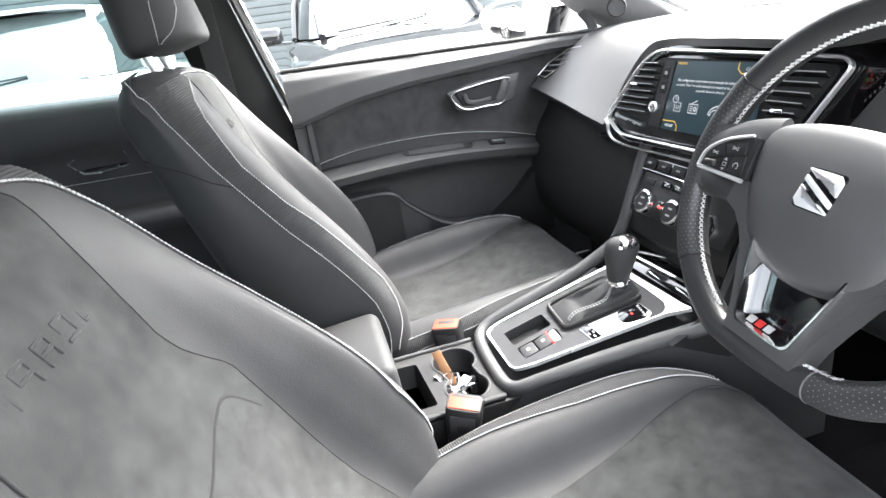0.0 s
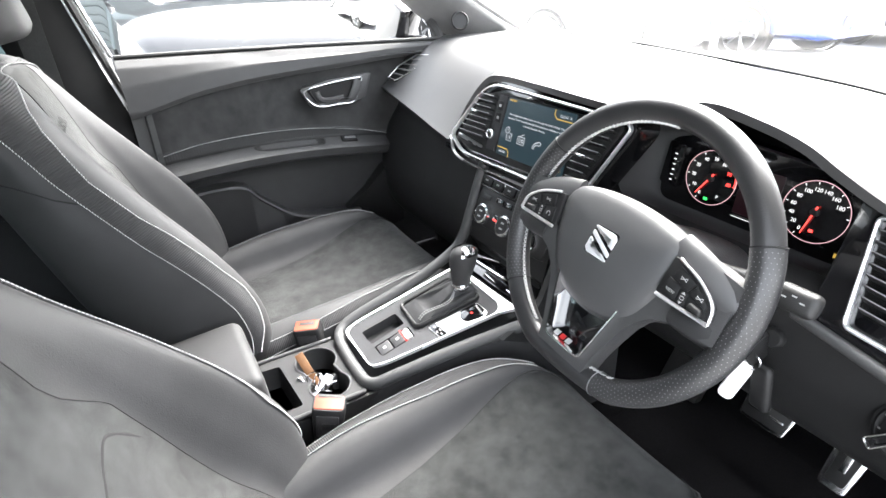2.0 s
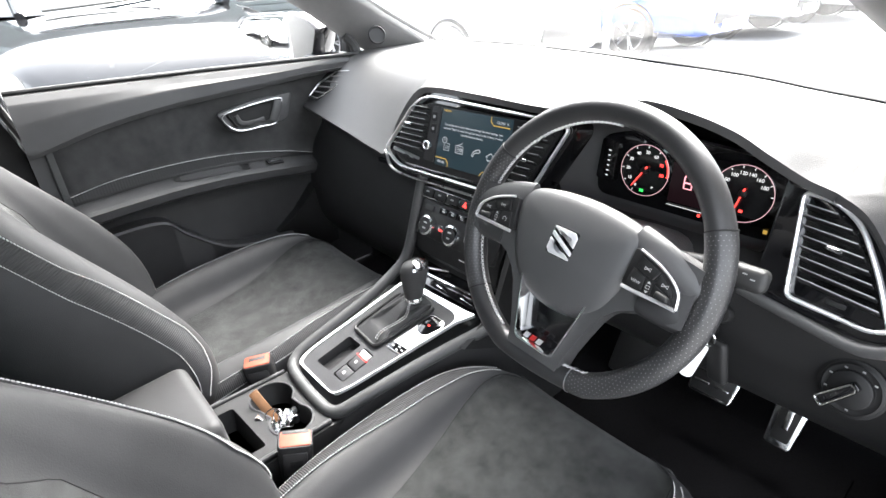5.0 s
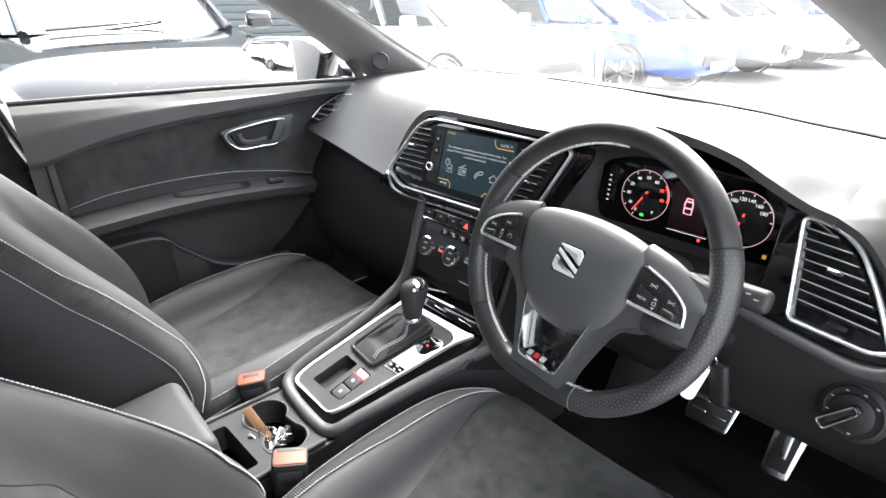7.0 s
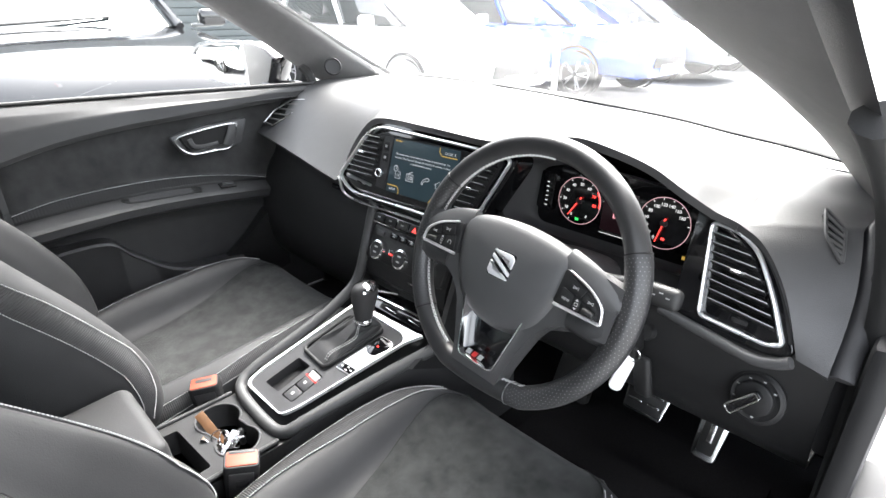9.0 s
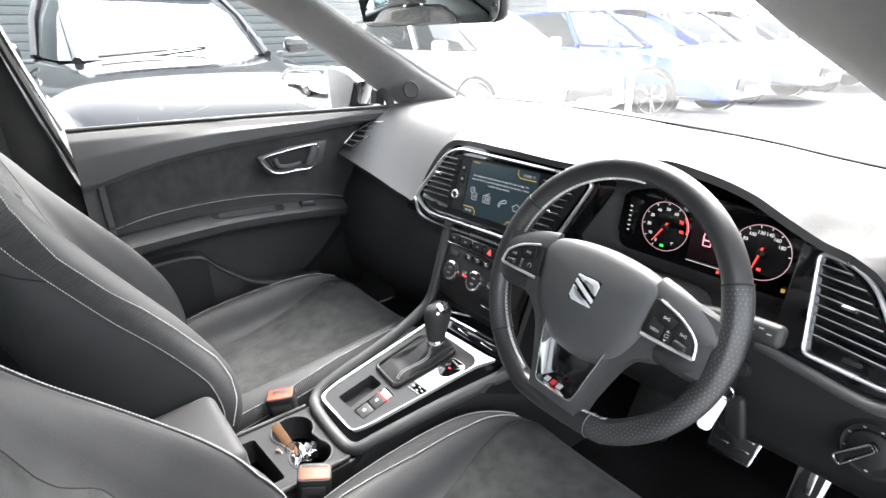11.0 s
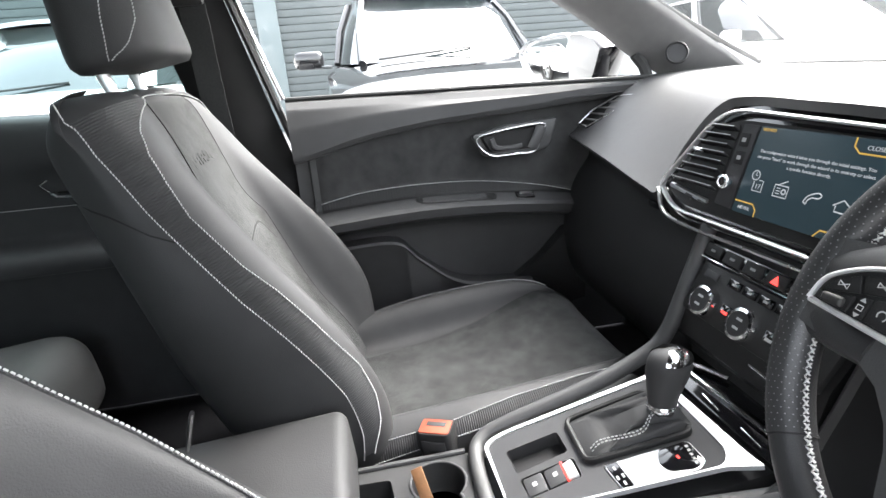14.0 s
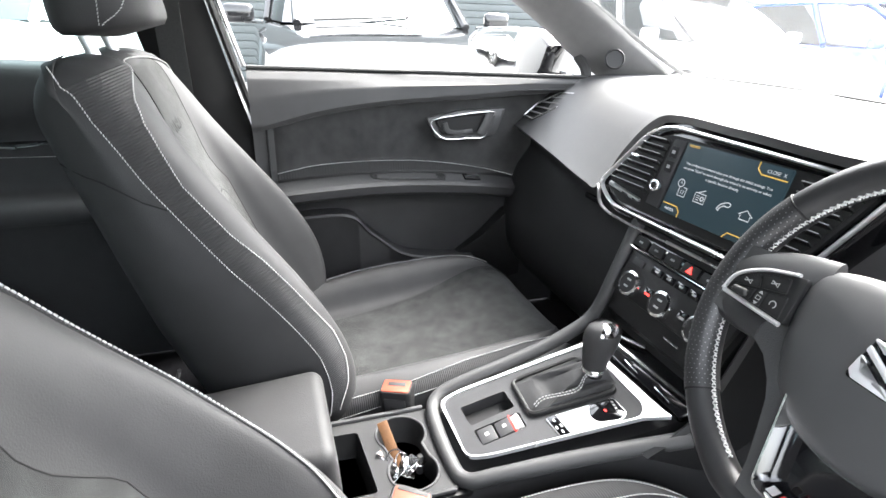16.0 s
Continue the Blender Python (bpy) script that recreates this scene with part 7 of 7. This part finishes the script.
BLACKP, WHITEP, BLUEP, GREYP = paint("black_paint", (0.012, 0.012, 0.013)), paint("white_paint", (0.8, 0.8, 0.8)), paint("blue_paint", (0.012, 0.07, 0.42)), paint("grey_paint", (0.18, 0.19, 0.2))
CARGLASS = surface("dark_car_glass", (0.02, 0.025, 0.026), 0.04, vary=0.1, scale=2, bump=0, spec=1.0, coat=1.0, wear=0.02)
LAMP = surface("lamp_lens", (0.7, 0.72, 0.74), 0.08, 0.6, vary=0.15, scale=40, bump=0.1, grain=80)
REDCAL = surface("red_caliper", (0.5, 0.02, 0.02), 0.4, bump=0.1)


def parked_car(nose, y, high, material, label, rails=False):
    """A parked hatchback facing +x, with its nose at x = nose."""
    car = thing("parked_car", (nose - 2.1, y, 0), label, "car", "parked cars")
    k = high / 1.45

    def ring(x, half, low, top, crown):
        pts = []
        for i in range(25):
            a = i / 24
            yy = -1 + 2 * a
            t = top + crown * (1 - yy * yy)
            edge = abs(yy) ** 6
            pts.append(V(nose + x, y + half * yy, t * k - 0.05 * edge))
        side = [(1.03, 0.72), (1.05, 0.5), (1.0, 0.28), (0.9, 0.2)]
        for f, q in side:
            pts.append(V(nose + x, y + half * f, low + (top * k - 0.05 - low) * q))
        for f, q in side[::-1]:
            pts.append(V(nose + x, y - half * f, low + (top * k - 0.05 - low) * q))
        return pts
    rows = [(-0.02, 0.55, 0.25, 0.58, 0.03), (-0.10, 0.72, 0.2, 0.70, 0.03), (-0.30, 0.82, 0.19, 0.80, 0.035), (-0.7, 0.86, 0.19, 0.87, 0.04), (-1.1, 0.875, 0.19, 0.925, 0.035), (-1.3, 0.88, 0.19, 0.95, 0.02), (-2.2, 0.885, 0.19, 0.97, 0.0), (-3.2, 0.88, 0.19, 0.99, 0.0), (-4.0, 0.84, 0.22, 0.98, 0.0), (-4.2, 0.72, 0.3, 0.9, 0.0)]
    body = part("body", rings([ring(*r) for r in rows]), material, car)
    # cabin: glass block with roof and posts
    base = [(-1.12, 0.60), (-1.30, 0.72), (-2.2, 0.77), (-3.4, 0.75), (-4.0, 0.62)]
    roof = [(-1.95, 0.50), (-2.05, 0.57), (-2.6, 0.60), (-3.4, 0.58), (-3.75, 0.48)]
    def outline(rows, z):
        return [V(nose + x, y + h, z(x)) for x, h in rows] + [V(nose + x, y - h, z(x)) for x, h in rows[::-1]]
    zb, zr = (lambda x: (0.94 + 0.01 * abs(x)) * k), (lambda x: (1.435 - 0.03 * (x + 2.6) ** 2) * k)
    part("glasshouse", rings([outline(base, zb), outline([((a[0] + b[0]) / 2, (a[1] + b[1]) / 2 + 0.02) for a, b in zip(base, roof)], lambda x: 1.21 * k), outline(roof, zr)]), CARGLASS, car, "dark reflecting window glass")
    def rf(u, v):
        x = -1.90 - 1.95 * u
        h = 0.60 - 0.10 * abs(2 * u - 0.9) ** 3
        yy = -1 + 2 * v
        return V(nose + x, y + h * yy, (1.445 - 0.03 * (x + 2.6) ** 2 - 0.03 * yy ** 4) * k + 0.012)
    part("roof", sheet(rf, 14, 10, 0.03), material, car)
    for s in (-1, 1):
        for a, b in ((0, 0), (2, 2), (4, 4)):
            p, q = V(nose + base[a][0] + (0.02 if a == 0 else 0), y + s * (base[a][1] + 0.02), zb(base[a][0])), V(nose + roof[b][0], y + s * (roof[b][1] + 0.02), zr(roof[b][0]))
            part("post", sweep([p, p.lerp(q, 0.5) + V(0, s * 0.025, 0.015), q], 0.03, 0.03, sides=8), material, car)
        m = pose(nose - 1.42, y + s * 1.0, 1.0 * k)
        part("side_mirror", rbox((0.09, 0.22, 0.13), m, 0.045, 3), material, car)
        part("mirror_stalk", rbox((0.05, 0.14, 0.03), pose(nose - 1.42, y + s * 0.90, 0.95 * k), 0.01), CARGLASS, car)
        hl = prism(round_poly([(-0.20, -0.03), (0.15, -0.055), (0.20, 0.03), (-0.10, 0.06)], 0.02), 0.12, basis((nose - 0.14, y + s * 0.60, 0.64 * k), (0.0, 1.0, 0.0), (0, 0, 1)) @ pose(0, 0, 0, 0, 28 * s, 0), 0.01)
        part("headlight", hl, LAMP, car, "clear headlight")
        for x in (-0.88, -3.45):
            w = part("wheel", lathe([(0.21, -0.09), (0.30, -0.10), (0.325, -0.07), (0.325, 0.07), (0.30, 0.10), (0.21, 0.09)], basis((nose + x, y + s * 0.80, 0.325), (1, 0, 0), (0, 0, 1) if s < 0 else (0, 0, -1)), 32), RUBBER, car, "black tyre")
            bm = bmesh.new()
            mm = basis((nose + x, y + s * 0.895, 0.325), (1, 0, 0), (0, 0, 1) if s < 0 else (0, 0, -1))
            lathe([(0.222, -0.03), (0.222, 0.0), (0.205, 0.004), (0.20, -0.03)], mm, 32, bm, False)
            for q in range(5):
                for off in (-0.13, 0.13):
                    a = 2 * math.pi * q / 5
                    sweep([mm @ V(0.03 * math.cos(a), 0.03 * math.sin(a), 0.0), mm @ V(0.21 * math.cos(a + off), 0.21 * math.sin(a + off), 0.0)], 0.012, 0.01, hint=mm.to_3x3() @ V(0, 0, 1), sides=6, bm=bm)
            part("rim", bm, SATIN, w, "spoked alloy rim")
            part("brake_disc", lathe([(0.15, -0.05), (0.15, -0.04), (0.05, -0.04)], mm, 24), GREYP, w)
            part("caliper", rbox((0.06, 0.12, 0.04), mm @ pose(0.13, 0.0, -0.03), 0.01), REDCAL, w, "red brake caliper")
        part("arch", lathe([(0.34, -0.02), (0.37, 0.0), (0.37, 0.02), (0.34, 0.025)], basis((nose - 0.88, y + s * 0.905, 0.325), (1, 0, 0), (0, 0, 1) if s < 0 else (0, 0, -1)), 32, caps=False), RUBBER, body)
        if rails:
            part("roof_rail", sweep(cr([(nose - 2.0, y + s * 0.55, 1.42 * k), (nose - 2.2, y + s * 0.56, 1.47 * k), (nose - 3.3, y + s * 0.54, 1.47 * k), (nose - 3.5, y + s * 0.53, 1.42 * k)], 4), 0.018, 0.018, sides=8), SATIN, car)
    part("grille", prism(round_poly([(-0.42, -0.07), (0.42, -0.07), (0.38, 0.07), (-0.38, 0.07)], 0.03), 0.08, basis((nose + 0.005, y, 0.50 * k), (0, 1, 0), (0, 0, 1)), 0.01), RUBBER, car, "black honeycomb grille")
    part("number_plate", rbox((0.012, 0.5, 0.11), pose(nose + 0.02, y, 0.40), 0.003), TAGWHITE, car, "blank plate")
    part("wiper", sweep([(nose - 1.10, y - 0.5, 0.972 * k), (nose - 1.20, y + 0.2, 1.01 * k)], 0.008, sides=6), RUBBER, car)
    return car


parked_car(-2.45, 0.46, 1.55, BLACKP, "black parked car with glossy bonnet and roof rails", True)
parked_car(-3.1, 4.5, 1.45, WHITEP, "white parked hatchback seen through the windscreen")
parked_car(-2.45, 6.95, 1.42, BLUEP, "bright blue parked hatchback with silver wheels")
parked_car(-2.45, 9.6, 1.42, GREYP, "grey parked hatchback standing in the row")
parked_car(-2.3, 12.3, 1.42, WHITEP, "white parked hatchback standing far along the row")
parked_car(-2.2, 15.0, 1.42, BLUEP, "blue parked hatchback standing far along the row")
parked_car(-2.55, -2.35, 1.5, WHITEP, "white parked car seen through tinted rear glass")
parked_car(-2.4, -5.1, 1.45, GREYP, "grey parked hatchback standing in the row")

wallb = thing("building", (-9.6, -2, 0), "commercial building with grey-green ribbed metal cladding", "building", kind="structure")
part("wall_core", rbox((0.3, 26, 5.4), pose(-9.75, -2.0, 2.7), 0.02), CLADDING, wallb)
me = None
for i in range(44):
    z = 0.06 + 0.12 * i
    if me is None:
        b = rings([[V(0.0, y, 0), V(0.015, y, 0.008), V(0.020, y, 0.06), V(0.015, y, 0.110), V(0.0, y, 0.117)] for y in (-13.0, 13.0)])
        ob = part("board", b, CLADDING, wallb)
        me = ob.data
    else:
        ob = new("board", me)
        ob.parent = wallb
        ob.matrix_parent_inverse = PLACED[wallb.name].inverted()
    ob.matrix_basis = Matrix.Translation((-9.6, -2.0, z))
part("corner_trim", rbox((0.1, 0.35, 5.4), pose(-9.55, -1.35, 2.7), 0.01), paint("pale_trim", (0.17, 0.205, 0.21), 0.4), wallb, "pale vertical trim")
bollard = thing("bollard", (-3.47, 5.8, 0), "slim white post standing between parked cars", "post")
part("shaft", lathe([(0.045, 0.0), (0.045, 0.86), (0.040, 0.885), (0.02, 0.90), (0.001, 0.903)], pose(-3.47, 5.8, 0), 20), TAGWHITE, bollard)
part("base_plate", lathe([(0.10, 0.0), (0.10, 0.012), (0.095, 0.015), (0.04, 0.016)], pose(-3.47, 5.8, 0), 20), SATIN, bollard)
